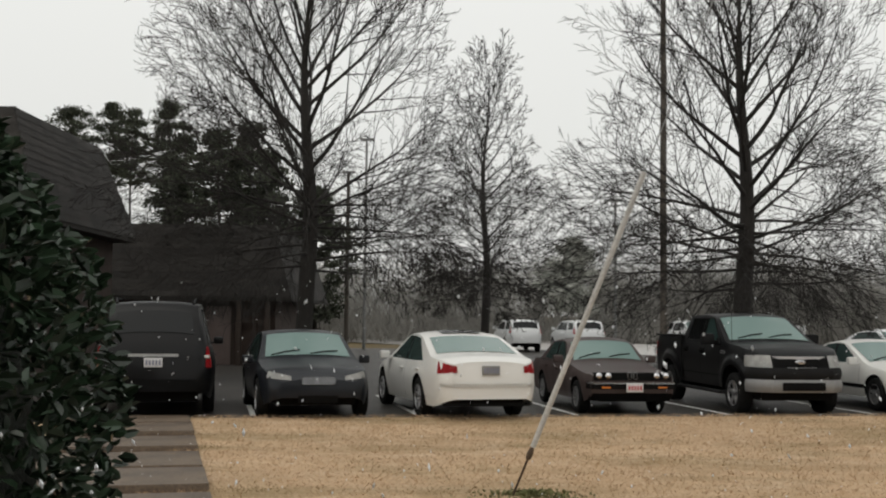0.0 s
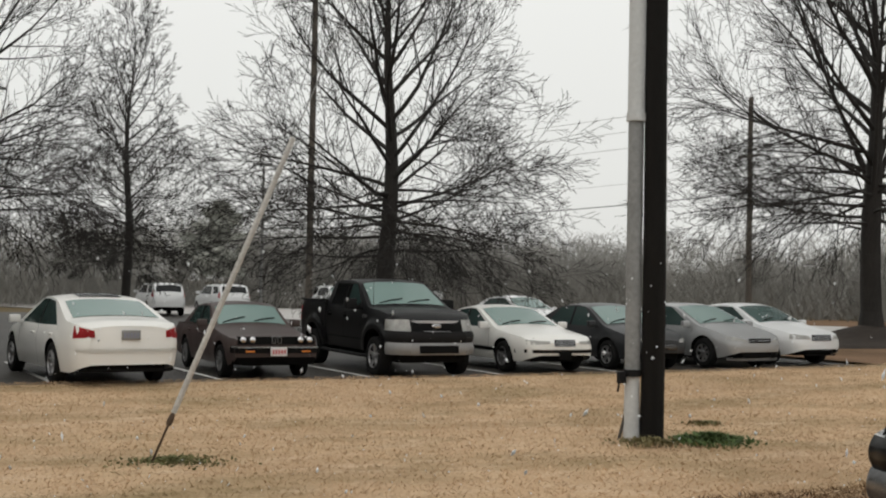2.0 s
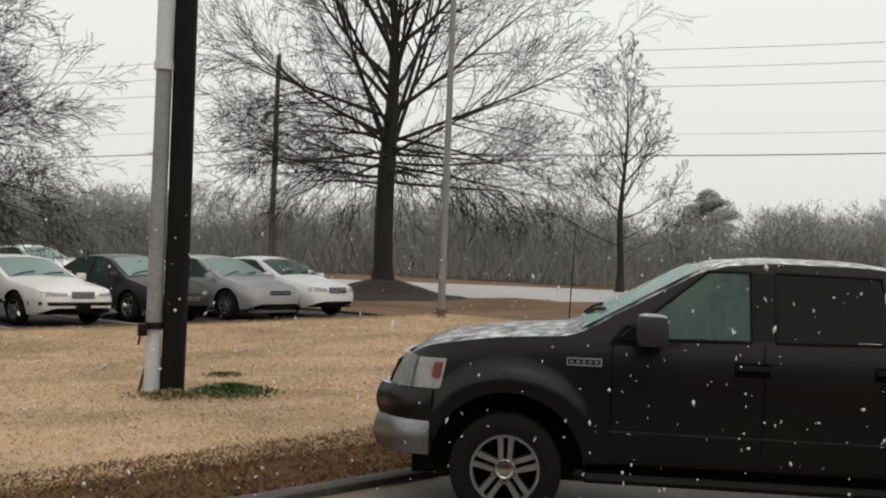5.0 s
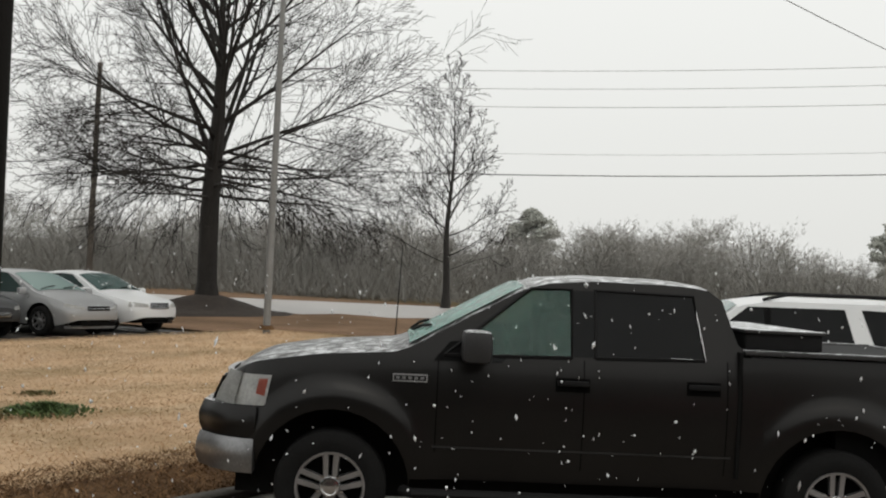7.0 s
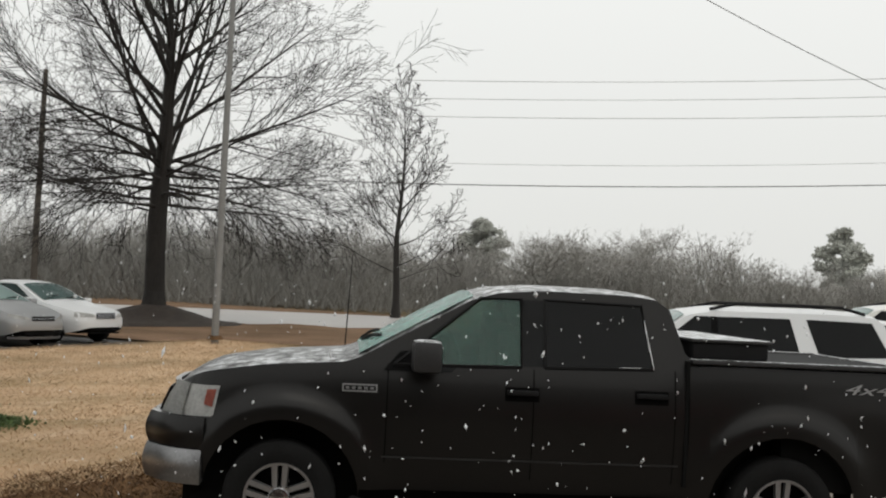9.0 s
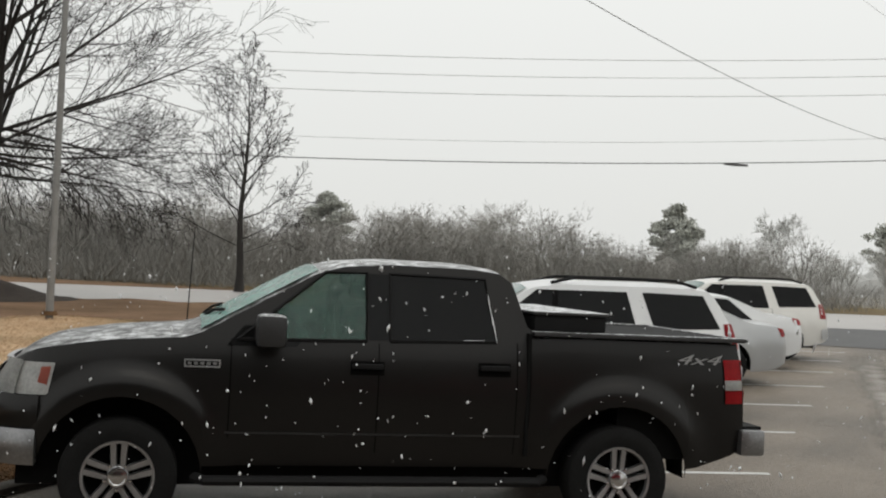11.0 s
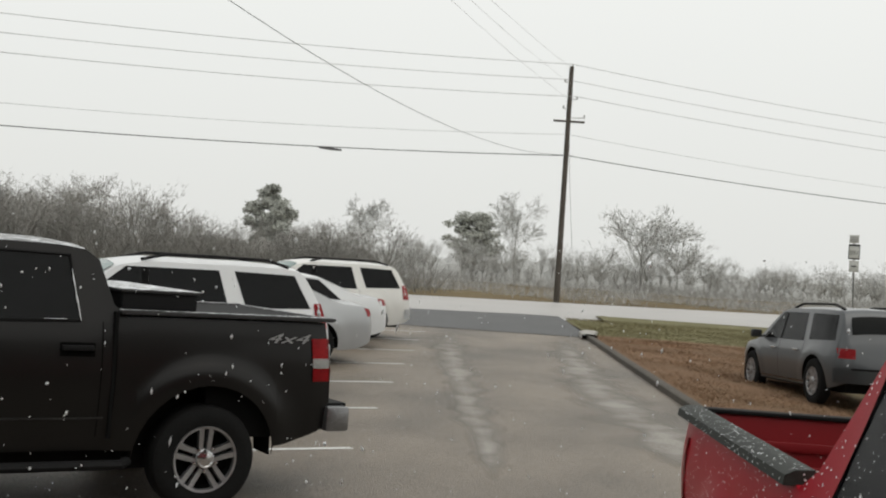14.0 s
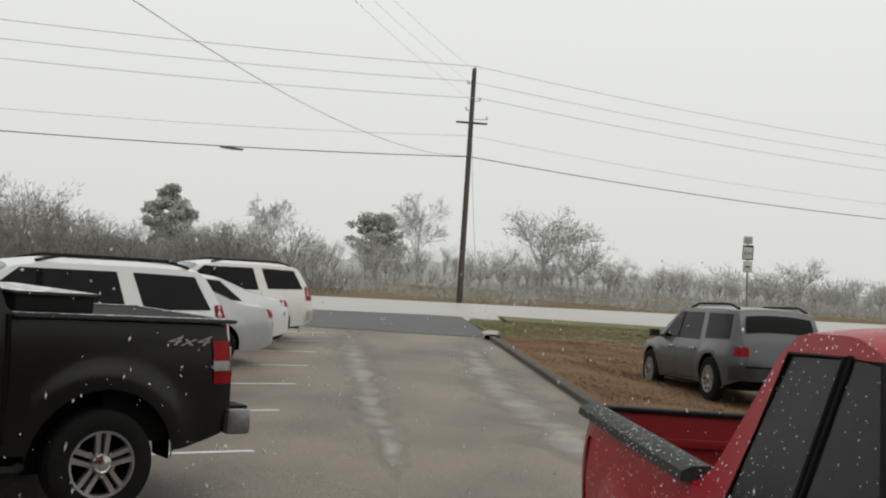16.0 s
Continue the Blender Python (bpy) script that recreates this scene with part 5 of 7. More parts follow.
def red_pickup(m):
    """Small extended-cab pickup with an open bed; x forward, built in the round."""
    t = thing("pickup_truck", m, "red pickup with an open bed, flecked with snow", "pickup truck")
    W, rail, H, tail, cab = 1.78, 1.20, 1.79, -2.45, -0.35
    h = 2.55
    top = [(h, 0.84), (h - 0.08, 0.90), (h - 0.3, 0.97), (1.25, 1.06), (1.15, 1.10), (0.55, H - 0.06), (0.3, H), (-0.12, H - 0.01), (-0.24, H - 0.06), (-0.40, 1.25), (-0.5, 1.2)]
    sh = Shell(5.1, W, top + [(-2.55, 1.2)], [(h, 0.80), (h - 0.3, 0.88), (1.2, 1.0), (0.0, 1.03), (cab, 1.06), (-0.5, 1.19), (-2.55, 1.19)], 0.42, (1.7, -1.5), 0.36, [(-2.55, 0.94), (-2.3, 0.98), (-0.4, 0.99), (1.5, 0.99), (2.2, 0.95), (2.55, 0.82)], 0.30, 0.06, 0.0, 0.05, 0.08)
    bm = sh.body(0.03)
    # open the bed: take away the lid behind the cab
    gone = [f for f in bm.faces if f.calc_center_median().x < cab - 0.2 and f.normal.z > 0.8]
    bmesh.ops.delete(bm, geom=gone, context="FACES")
    part("body", bm, RED_PAINT, t)
    under(sh, t, 0.34)
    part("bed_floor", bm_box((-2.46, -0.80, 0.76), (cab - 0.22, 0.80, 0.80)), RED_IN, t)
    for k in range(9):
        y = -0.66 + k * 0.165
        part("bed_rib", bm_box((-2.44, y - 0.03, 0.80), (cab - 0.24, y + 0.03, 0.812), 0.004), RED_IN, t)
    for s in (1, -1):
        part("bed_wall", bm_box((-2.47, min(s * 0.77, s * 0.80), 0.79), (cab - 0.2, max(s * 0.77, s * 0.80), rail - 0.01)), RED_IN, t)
        rows = []
        for i in range(15):
            x = -2.50 + (cab - 0.17 + 2.50) * i / 14
            rows.append([(x, s * y, z) for y, z in ((0.74, rail - 0.03), (0.745, rail + 0.012), (0.77, rail + 0.028), (0.84, rail + 0.024), (0.876, rail + 0.005), (0.882, rail - 0.03))])
        bm = bm_grid(rows, close=True)
        bm.verts.ensure_lookup_table()
        n = len(rows[0])
        bm.faces.new(bm.verts[:n])
        bm.faces.new(bm.verts[-n:])
        bmesh.ops.recalc_face_normals(bm, faces=bm.faces)
        part("bed_rail_cap", bm, CAP_WET, t, "black rail cap dotted with snow")
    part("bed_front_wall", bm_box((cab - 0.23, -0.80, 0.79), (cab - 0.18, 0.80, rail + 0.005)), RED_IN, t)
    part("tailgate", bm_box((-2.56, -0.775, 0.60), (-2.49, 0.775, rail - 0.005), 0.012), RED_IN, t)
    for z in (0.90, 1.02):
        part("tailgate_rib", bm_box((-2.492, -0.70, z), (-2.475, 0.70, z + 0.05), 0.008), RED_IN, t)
    part("tailgate_cap", bm_box((-2.575, -0.78, rail - 0.006), (-2.475, 0.78, rail + 0.016), 0.008), BLACK, t)
    part("rear_bumper", bm_box((-2.72, -0.85, 0.45), (-2.56, 0.85, 0.60), 0.03), CHROME, t)
    hi = H - 0.115
    quads = [[(0.98, 1.07), (0.52, hi), (0.315, hi), (0.315, 1.07)], [(0.275, 1.07), (0.275, hi), (-0.13, hi - 0.015), (-0.24, 1.08)]]
    for q in quads:
        for s in (1, -1):
            part("side_window", sh.patch(q, 0.005, s, 8, 6), RED_GLASS_SNOW, t)
            fr = [sh.at(x, z, 0.006, s) for x, z in (*q, q[0])]
            part("window_seal", bm_tube(fr, 0.011, 6, False), BLACK, t)
    for s in (1, -1):
        part("door_pillar", sh.patch([(0.315, 1.06), (0.315, hi + 0.01), (0.275, hi + 0.01), (0.275, 1.06)], 0.004, s, 3, 6), BLACK, t)
    part("windscreen", sh.cover(0.58, 1.13, -0.9, 0.9, 0.006), GLASS_PALE, t)
    part("rear_window", sh.cover(-0.34, -0.2, -0.72, 0.72, 0.006), GLASS_DARK, t)
    seams(sh, t, (1.04, 0.25), 1.04)
    handles(sh, t, ((0.42, 0.93),), BLACK)
    mirrors(sh, t, 0.92, 1.05, BLACK)
    for ax in sh.axles:
        for s in (1, -1):
            wheel(t, ax, s * (W / 2 - 0.12), 0.36, 0.23, ALLOY, 5)
    for s in (1, -1):
        part("headlight", sh.end(True, s * 0.5, s * 0.84, 0.66, 0.82, 0.01, 0.02), LAMP, t)
        part("taillight", sh.end(False, s * 0.78, s * 0.87, 0.72, 1.08, 0.01, 0.02), RED, t)
    part("grille", sh.end(True, -0.45, 0.45, 0.62, 0.82, 0.014, 0.02), BLACK, t)
    part("front_bumper", sh.end(True, -0.86, 0.86, 0.40, 0.56, 0.08, 0.1, 14, 3), CHROME, t)
    return t


red_pickup(pose(3.75, -1.46, 0.0, 0, 0, 188.8))

# ---- poles, wires, sign ----


def wood_pole(x, y, top, r0, r1, material, label, lean=(0, 0), name="utility_pole"):
    z = gz(x, y)
    t = thing(name, pose(x, y, z), label, "utility pole")
    n = 14
    pts = [(lean[0] * k / n + 0.01 * math.sin(k), lean[1] * k / n, -0.3 + (top + 0.3) * k / n) for k in range(n + 1)]
    part("shaft", bm_tube(pts, [r0 + (r1 - r0) * k / n for k in range(n + 1)], 14), material, t)
    return t


NEAR = (6.53, 12.31)
pole = wood_pole(*NEAR, 15.3, 0.145, 0.105, POLE, "dark creosoted utility pole with a grey conduit riser", (0.0, 0.0))
side = Vector((-0.93, 0.37, 0)).normalized()
base = side * 0.235


def riser(z0, z1, w, material, nm, flare=0.0):
    bm = bmesh.new()
    rows = []
    for z in np.linspace(z0, z1, 6):
        k = w + flare * max(0, 1 - (z - z0) / 0.9)
        row = []
        for a in range(13):
            b = math.tau * a / 12
            row.append(base + side * (math.cos(b) * k) + Vector((-side.y, side.x, 0)) * (math.sin(b) * k * 0.8) + Vector((0, 0, z)))
        rows.append(row)
    bm_grid(rows, bm)
    bmesh.ops.remove_doubles(bm, verts=bm.verts, dist=1e-4)
    bmesh.ops.recalc_face_normals(bm, faces=bm.faces)
    part(nm, bm, material, pole)


riser(-0.1, 0.82, 0.088, PVC, "conduit_foot", 0.015)
riser(0.80, 3.86, 0.093, PVC2, "conduit")
riser(3.84, 9.0, 0.105, PVC, "conduit_upper")
part("conduit_collar", bm_tube([base + Vector((0, 0, 3.83)), base + Vector((0, 0, 3.93))], 0.118, 16), PVC, pole)
part("clamp", bm_tube([base + Vector((0, 0, 0.78)), base + Vector((0, 0, 0.86))], 0.105, 16), BLACK, pole)
bm = bm_box((-0.42, 0.02, 0.70), (-0.33, 0.10, 0.84), 0.008)
bm_tube([(-0.40, 0.06, 0.72), (-0.42, 0.06, 0.60)], 0.012, 6, True, bm)
part("padlock_box", bm, BLACK, pole)
part("ground_wire_guard", bm_tube([side * 0.40 + Vector((0, 0, -0.05)), side * 0.30 + Vector((0.02, 0, 0.45))], 0.02, 6), POLE2, pole)

# guy wire with its guard, anchor rod and clamp
A0, A1 = Vector((0.70, 11.42, 0.03)), Vector((6.50, 12.28, 14.6))
guy = thing("guy_wire", pose(*A0), "guy wire with a white guard anchored in the lawn", "guy wire")
d = A1 - A0


def along(s):
    return d * s + Vector((0, 0, -0.5 * s * (1 - s)))


part("anchor_rod", bm_tube([along(-0.012), along(0.026)], 0.012, 8), mat("rusty_steel", (0.09, 0.055, 0.035), 0.8, 0.4, 0.5), guy)
bm = bm_lathe([(0.0, -0.03), (0.035, -0.02), (0.045, 0.0), (0.03, 0.03), (0.0, 0.04)], 12)
bmesh.ops.transform(bm, matrix=Matrix.Translation(along(0.03)) @ d.to_track_quat("Y", "Z").to_matrix().to_4x4() @ Matrix.Diagonal((1, 2.2, 0.7, 1)), verts=bm.verts)
part("clamp", bm, mat("rusted_clamp", (0.10, 0.065, 0.04), 0.8, 0.3, 0.5), guy)
part("guard", bm_tube([along(0.035 + 0.195 * k / 8) for k in range(9)], 0.028, 8), GUARD, guy)
part("strand", bm_tube([along(0.02 + 0.98 * k / 16) for k in range(17)], 0.007, 6), STEEL, guy)


def weeds(name, x, y, r, count, height, label, material=WEED, seed=1):
    rnd = random.Random(seed)
    vs, fs = [], []
    for _ in range(count):
        a, q = rnd.random() * math.tau, abs(rnd.gauss(0, 0.5))
        px, py = x + r * q * math.cos(a) * 1.3, y + r * q * math.sin(a)
        hgt, b = height * (0.4 + rnd.random()) * max(0.3, 1 - q * 0.5), rnd.random() * math.tau
        w, lx, ly = 0.006 + 0.012 * rnd.random(), rnd.gauss(0, 0.6) * hgt, rnd.gauss(0, 0.6) * hgt
        z, i = gz(px, py) + 0.03, len(vs)
        c, s = math.cos(b) * w, math.sin(b) * w
        vs += [(px - c, py - s, z), (px + c, py + s, z), (px + lx * 0.5 + c * 1.4, py + ly * 0.5 + s * 1.4, z + hgt * 0.7), (px + lx * 0.5 - c * 1.4, py + ly * 0.5 - s * 1.4, z + hgt * 0.7), (px + lx, py + ly, z + hgt)]
        fs += [(i, i + 1, i + 2, i + 3), (i + 3, i + 2, i + 4)]
    return tagged(mesh_of(name, vs, fs, material, smooth=False), label, "weeds", "", "stuff")


weeds("weed_patch", 7.1, 11.95, 0.42, 1500, 0.11, "green weeds growing round the pole base", seed=2)
weeds("weed_patch", 6.3, 11.95, 0.35, 500, 0.08, "dry weeds at the pole foot", mat("dry_weed", (0.20, 0.17, 0.08), 0.9, 0, 0.4, random_tint=0.3), 3)
weeds("weed_patch", 0.9, 11.45, 0.45, 700, 0.06, "thin green weeds at the guy anchor", mat("pale_weed", (0.17, 0.17, 0.07), 0.9, 0, 0.4, random_tint=0.3), 4)
weeds("weed_patch", 8.0, 13.6, 0.3, 250, 0.05, "thin weeds in the dormant lawn", mat("pale_weed_2", (0.17, 0.16, 0.07), 0.9, 0, 0.4, random_tint=0.3), 5)

# lamp post of grey steel on the verge
t = thing("lamp_post", pose(19.60, 22.55, gz(19.7) + 0.12), "tall grey steel lamp post on the verge", "lamp post")
part("post", bm_tube([(0, 0, -0.2), (0, 0, 5), (0.0, 0, 10.5)], [0.095, 0.085, 0.06], 14), STEEL, t)
part("base_collar", bm_tube([(0, 0, 0), (0, 0, 0.10)], [0.22, 0.16], 14), EDGE, t)
part("lamp_arm", bm_tube([(0, 0, 10.4), (0.5, 0, 10.7), (1.4, 0, 10.8)], 0.03, 8), STEEL, t)
part("lamp_head", bm_box((1.2, -0.15, 10.7), (1.9, 0.15, 10.85), 0.04), STEEL, t)
for x, y, hgt, r, m in ((7.5, 50.0, 6.9, 0.075, STEEL), (-5.2, 62.0, 9.5, 0.13, POLE2), (-4.1, 60.0, 11.0, 0.09, STEEL)):
    t = thing("lamp_post", pose(x, y, 0), "far thin lamp post in the rear lot", "lamp post")
    part("post", bm_tube([(0, 0, -0.2), (0, 0, hgt)], [r, r * 0.7], 10), m, t)
    part("lamp_head", bm_box((-0.35, -0.12, hgt - 0.05), (0.35, 0.12, hgt + 0.08), 0.03), STEEL, t)
wood_pole(11.9, 62.0, 24.0, 0.20, 0.14, POLE2, "tall weathered utility pole behind the trees")

# highway pole line
P0, P1 = Vector((62.3, 4.7)), Vector((32.15, 50.55))
P2 = P0 + (P0 - P1) * 1.05
heads = []
for p, hgt, full in ((P0, 12.8, True), (P1, 11.4, True), (P2, 12.6, False)):
    t = wood_pole(p.x, p.y, hgt, 0.17, 0.12, POLE2, "weathered utility pole beside the highway", (0.14, 0.05) if p == P0 else (0, 0))
    z = gz(p.x, p.y)
    lx = 0.14 if p == P0 else 0.0
    dirn = Vector((0.545, -0.839, 0))
    for zz, half in ((hgt - 3.0, 0.85),):
        bm = bm_box((-half, -0.05, -0.05), (half, 0.05, 0.06), 0.01)
        bmesh.ops.transform(bm, matrix=pose(lx * zz / hgt, 0, zz, 0, 0, 100), verts=bm.verts)
        part("crossarm", bm, POLE2, t)
    for k, (zz, off) in enumerate(((hgt - 0.02, 0.0), (hgt - 0.85, -0.35), (hgt - 1.75, 0.35), (hgt - 2.3, -0.35), (hgt - 2.75, 0.8))):
        bm = bm_tube([(lx, 0, zz - 0.05), (lx + off * 0.2, -off, zz)], 0.025, 6)
        bm_tube([(lx + off * 0.2, -off, zz - 0.02), (lx + off * 0.2, -off, zz + 0.16)], 0.045, 8, True, bm)
        part("insulator", bm, WIRE_PALE, t)
    if p == P0:
        part("ground_wire", bm_tube([(0.55, -0.9, 0), (0.36, -0.2, hgt * 0.55), (0.3, 0, hgt - 3)], 0.015, 5), WIRE_PALE, t)
    heads.append((p, z, hgt, lx))


def wire(a, b, sag, r, material, label, name="overhead_wire"):
    pts = []
    for k in range(33):
        s = k / 32
        q = a.lerp(b, s)
        pts.append((q.x, q.y, q.z - 4 * sag * s * (1 - s)))
    ob = link_mesh(name, bm_tube(pts, r, 5), material)
    return tagged(ob, label, "overhead wire", "wires on the highway poles")


for k, (drop, off, r) in enumerate(((0.0, 0.0, 0.016), (0.85, -0.35, 0.015), (1.75, 0.35, 0.016), (3.7, 0.0, 0.011), (4.85, 0.0, 0.026))):
    for i, j in ((0, 1), (0, 2)):
        (p, z, hg, lx), (q, z2, hg2, lx2) = heads[i], heads[j]
        a = Vector((p.x + off * 0.2 + lx, p.y - off, z + hg - drop + (0.14 if k < 3 else 0)))
        b = Vector((q.x + off * 0.2 + lx2, q.y - off, z2 + hg2 - drop + (0.14 if k < 3 else 0)))
        wire(a, b, 0.75 if k != 3 else 0.9, r, WIRE if k == 4 else WIRE_PALE, "thin overhead wire between highway poles")
    q = heads[1]
    a = Vector((q[0].x, q[0].y, q[1] + q[2] - drop))
    wire(a, a + Vector((-31.0, 48.0, -0.5)), 0.8, r, WIRE if k == 4 else WIRE_PALE, "thin overhead wire between highway poles")
ob = link_mesh("splice_case", bm_tube([(0, 0, 0), (0.32, -0.49, -0.01), (0.64, -0.98, -0.02)], [0.05, 0.075, 0.05], 8), WIRE)
sp_s = 0.255
za, zb = heads[0][1] + heads[0][2] - 4.85, heads[1][1] + heads[1][2] - 4.85
ob.location = (P0.x + 0.3 + (P1.x - P0.x - 0.3) * sp_s, P0.y + (P1.y - P0.y) * sp_s, za + (zb - za) * sp_s - 3 * sp_s * (1 - sp_s) - 0.03)
tagged(ob, "black splice case hanging on the lowest cable", "cable splice", "wires on the highway poles")
wire(Vector((P0.x + 0.25, P0.y, heads[0][1] + 8.0)), Vector((NEAR[0], NEAR[1], 9.90)), 2.05, 0.010, WIRE, "service cable from the highway to the near pole")
for k, zt in enumerate((13.2, 14.0, 15.0)):
    wire(Vector((P0.x + 0.3, P0.y, heads[0][1] + 11.0 + k * 0.85)), Vector((NEAR[0], NEAR[1] + (k - 1) * 0.7, zt)), 0.8, 0.006, WIRE_PALE, "faint high wire from the highway to the near pole")

# route sign by the road
sx, sy = 44.3, -7.6
t = thing("road_sign", pose(sx, sy, gz(sx, sy) - 0.1, 0, 0, 171), "route sign seen edge of the highway on a steel post", "road sign")
lean_t = -0.16
part("post", bm_tube([(0, 0, -0.2), (0, lean_t, 3.9)], 0.035, 6), STEEL, t)


def sign_plate(nm, w, z0, z1, material, y):
    bm = bm_box((-0.012, -w / 2 + y, z0), (0.012, w / 2 + y, z1), 0.004)
    bmesh.ops.translate(bm, verts=bm.verts, vec=(0.045, 0, 0))
    return part(nm, bm, material, t)


sign_plate("direction_plate", 0.34, 3.62, 3.92, SIGNM, -0.15)
sign_plate("route_plate", 0.40, 3.02, 3.58, SIGNK, -0.13)
sign_plate("arrow_plate", 0.34, 2.55, 2.98, SIGNM, -0.11)
shield = bm_box((0.058, -0.30, 3.06), (0.064, 0.04, 3.5), 0.002)
part("route_shield", shield, SIGNM, t)
cu = bpy.data.curves.new("route_number", "FONT")
cu.body, cu.size, cu.extrude, cu.align_x = "231", 0.21, 0.001, "CENTER"
tmp = bpy.data.objects.new("tmp_text", cu)
me = bpy.data.meshes.new_from_object(tmp)
bpy.data.objects.remove(tmp)
me.materials.append(SIGNK)
o = new("route_number", me)
o.parent = t
o.matrix_local = pose(0.067, -0.13, 3.2, 90, 0, 90)
for k in range(3):
    part("word_bar", bm_box((0.058, -0.27, 3.68 + k * 0.07), (0.062, -0.03, 3.70 + k * 0.07)), SIGNK, t)
part("arrow", bm_box((0.058, -0.2, 2.74), (0.062, -0.02, 2.79)), SIGNK, t)

# ---- painted lines ----


def bay_line(x0, y0, x1, y1, width=0.10):
    dd = Vector((x1 - x0, y1 - y0)).normalized()
    s = Vector((-dd.y, dd.x)) * width / 2
    n = 8
    rows = []
    for k in range(n + 1):
        px, py = x0 + (x1 - x0) * k / n, y0 + (y1 - y0) * k / n
        rows.append([(px + s.x, py + s.y, gz(px + s.x, py + s.y) + 0.005), (px - s.x, py - s.y, gz(px - s.x, py - s.y) + 0.005)])
    bm = bm_grid(rows)
    bmesh.ops.recalc_face_normals(bm, faces=bm.faces)
    tagged(link_mesh("bay_line", bm, LINE), "worn white parking bay line", "", "", "structure")


for k in range(8):
    ex, ey = uv(11.45 + k * 3.06, 1.05)
    a = radians(126)
    bay_line(ex, ey, ex + math.cos(a) * 5.4, ey + math.sin(a) * 5.4)
for k in range(10):
    ex, ey = uv(-6.1 + k * 2.95, 20.65)
    bay_line(ex, ey, ex - math.sin(LANE + 0.05) * 5.2, ey + math.cos(LANE + 0.05) * 5.2)


# ---- walk of concrete slabs ----
walkway = sheet("walkway", -9.5, -9.4, 30, 30.1, -0.1, CONCRETE, 1.0)
tagged(walkway, "damp concrete walk between lawn and shrub", "", "", "structure")
for k in range(7):
    y = 8.6 + k * 1.72
    cx = -2.55 - (y - 11.9) * 0.245 - 0.85
    bm = bm_box((-0.98, -0.765, -0.12), (0.98, 0.765, 0.075), 0.02)
    o = link_mesh("slab", bm, CONCRETE, walkway)
    o.matrix_local = pose(cx, y, 0.018 * (k % 3), -1.3 + 0.4 * (k % 2), 0, 13.5)

# ---- plain unseen building added behind the viewer, keeps sky out of truck reflections ----
t = thing("building", pose(-1.9, -1.3, 0, 0, 0, 124.8), "unseen plain brick building added to darken truck reflections", "building")
part("wall", bm_box((-9.0, -0.02, -0.2), (7.5, 6.0, 3.4)), BRICK, t)
part("roof", bm_box((-9.4, -0.7, 3.4), (7.9, 6.4, 4.3), 0.1), SHINGLE, t)

# ---- trees ----


def tubes_mesh(name, segs, material, parent=None, label="", sides_of=None):
    """One mesh of tapered three- to seven-sided prisms from (p0, p1, r0, r1)."""
    verts, faces = [], []
    groups = {}
    for s in segs:
        n = 7 if s[2] > 0.09 else 5 if s[2] > 0.03 else 3
        groups.setdefault(n, []).append(s)
    base = 0
    allv, allf = [], []
    for n, ss in groups.items():
        p0 = np.array([s[0] for s in ss])
        p1 = np.array([s[1] for s in ss])
        r0 = np.array([s[2] for s in ss])
        r1 = np.array([s[3] for s in ss])
        d = p1 - p0
        d /= np.linalg.norm(d, axis=1, keepdims=True) + 1e-9
        ref = np.where(np.abs(d[:, 2:3]) < 0.9, np.array([[0, 0, 1.0]]), np.array([[1.0, 0, 0]]))
        a = np.cross(d, ref)
        a /= np.linalg.norm(a, axis=1, keepdims=True)
        b = np.cross(d, a)
        ang = np.arange(n) * math.tau / n
        off = a[:, None, :] * np.cos(ang)[None, :, None] + b[:, None, :] * np.sin(ang)[None, :, None]
        v = np.concatenate([p0[:, None] + off * r0[:, None, None], p1[:, None] + off * r1[:, None, None]], 1).reshape(-1, 3)
        k = np.arange(n)
        quad = np.stack([k, k + n, (k + 1) % n + n, (k + 1) % n], 1)
        f = (quad[None] + (np.arange(len(ss)) * 2 * n)[:, None, None]).reshape(-1, 4) + base
        allv.append(v)
        allf.append(f)
        base += len(v)
    v, f = np.concatenate(allv), np.concatenate(allf)
    me = bpy.data.meshes.new(name)
    me.vertices.add(len(v))
    me.vertices.foreach_set("co", v.ravel())
    me.loops.add(f.size)
    me.loops.foreach_set("vertex_index", f.ravel())
    me.polygons.add(len(f))
    me.polygons.foreach_set("loop_start", np.arange(len(f)) * 4)
    me.update(calc_edges=True)
    me.shade_smooth()
    me.materials.append(material)
    ob = new(name, me)
    if parent is not None:
        ob.parent = parent
    if label:
        ob["label"] = label
    return ob


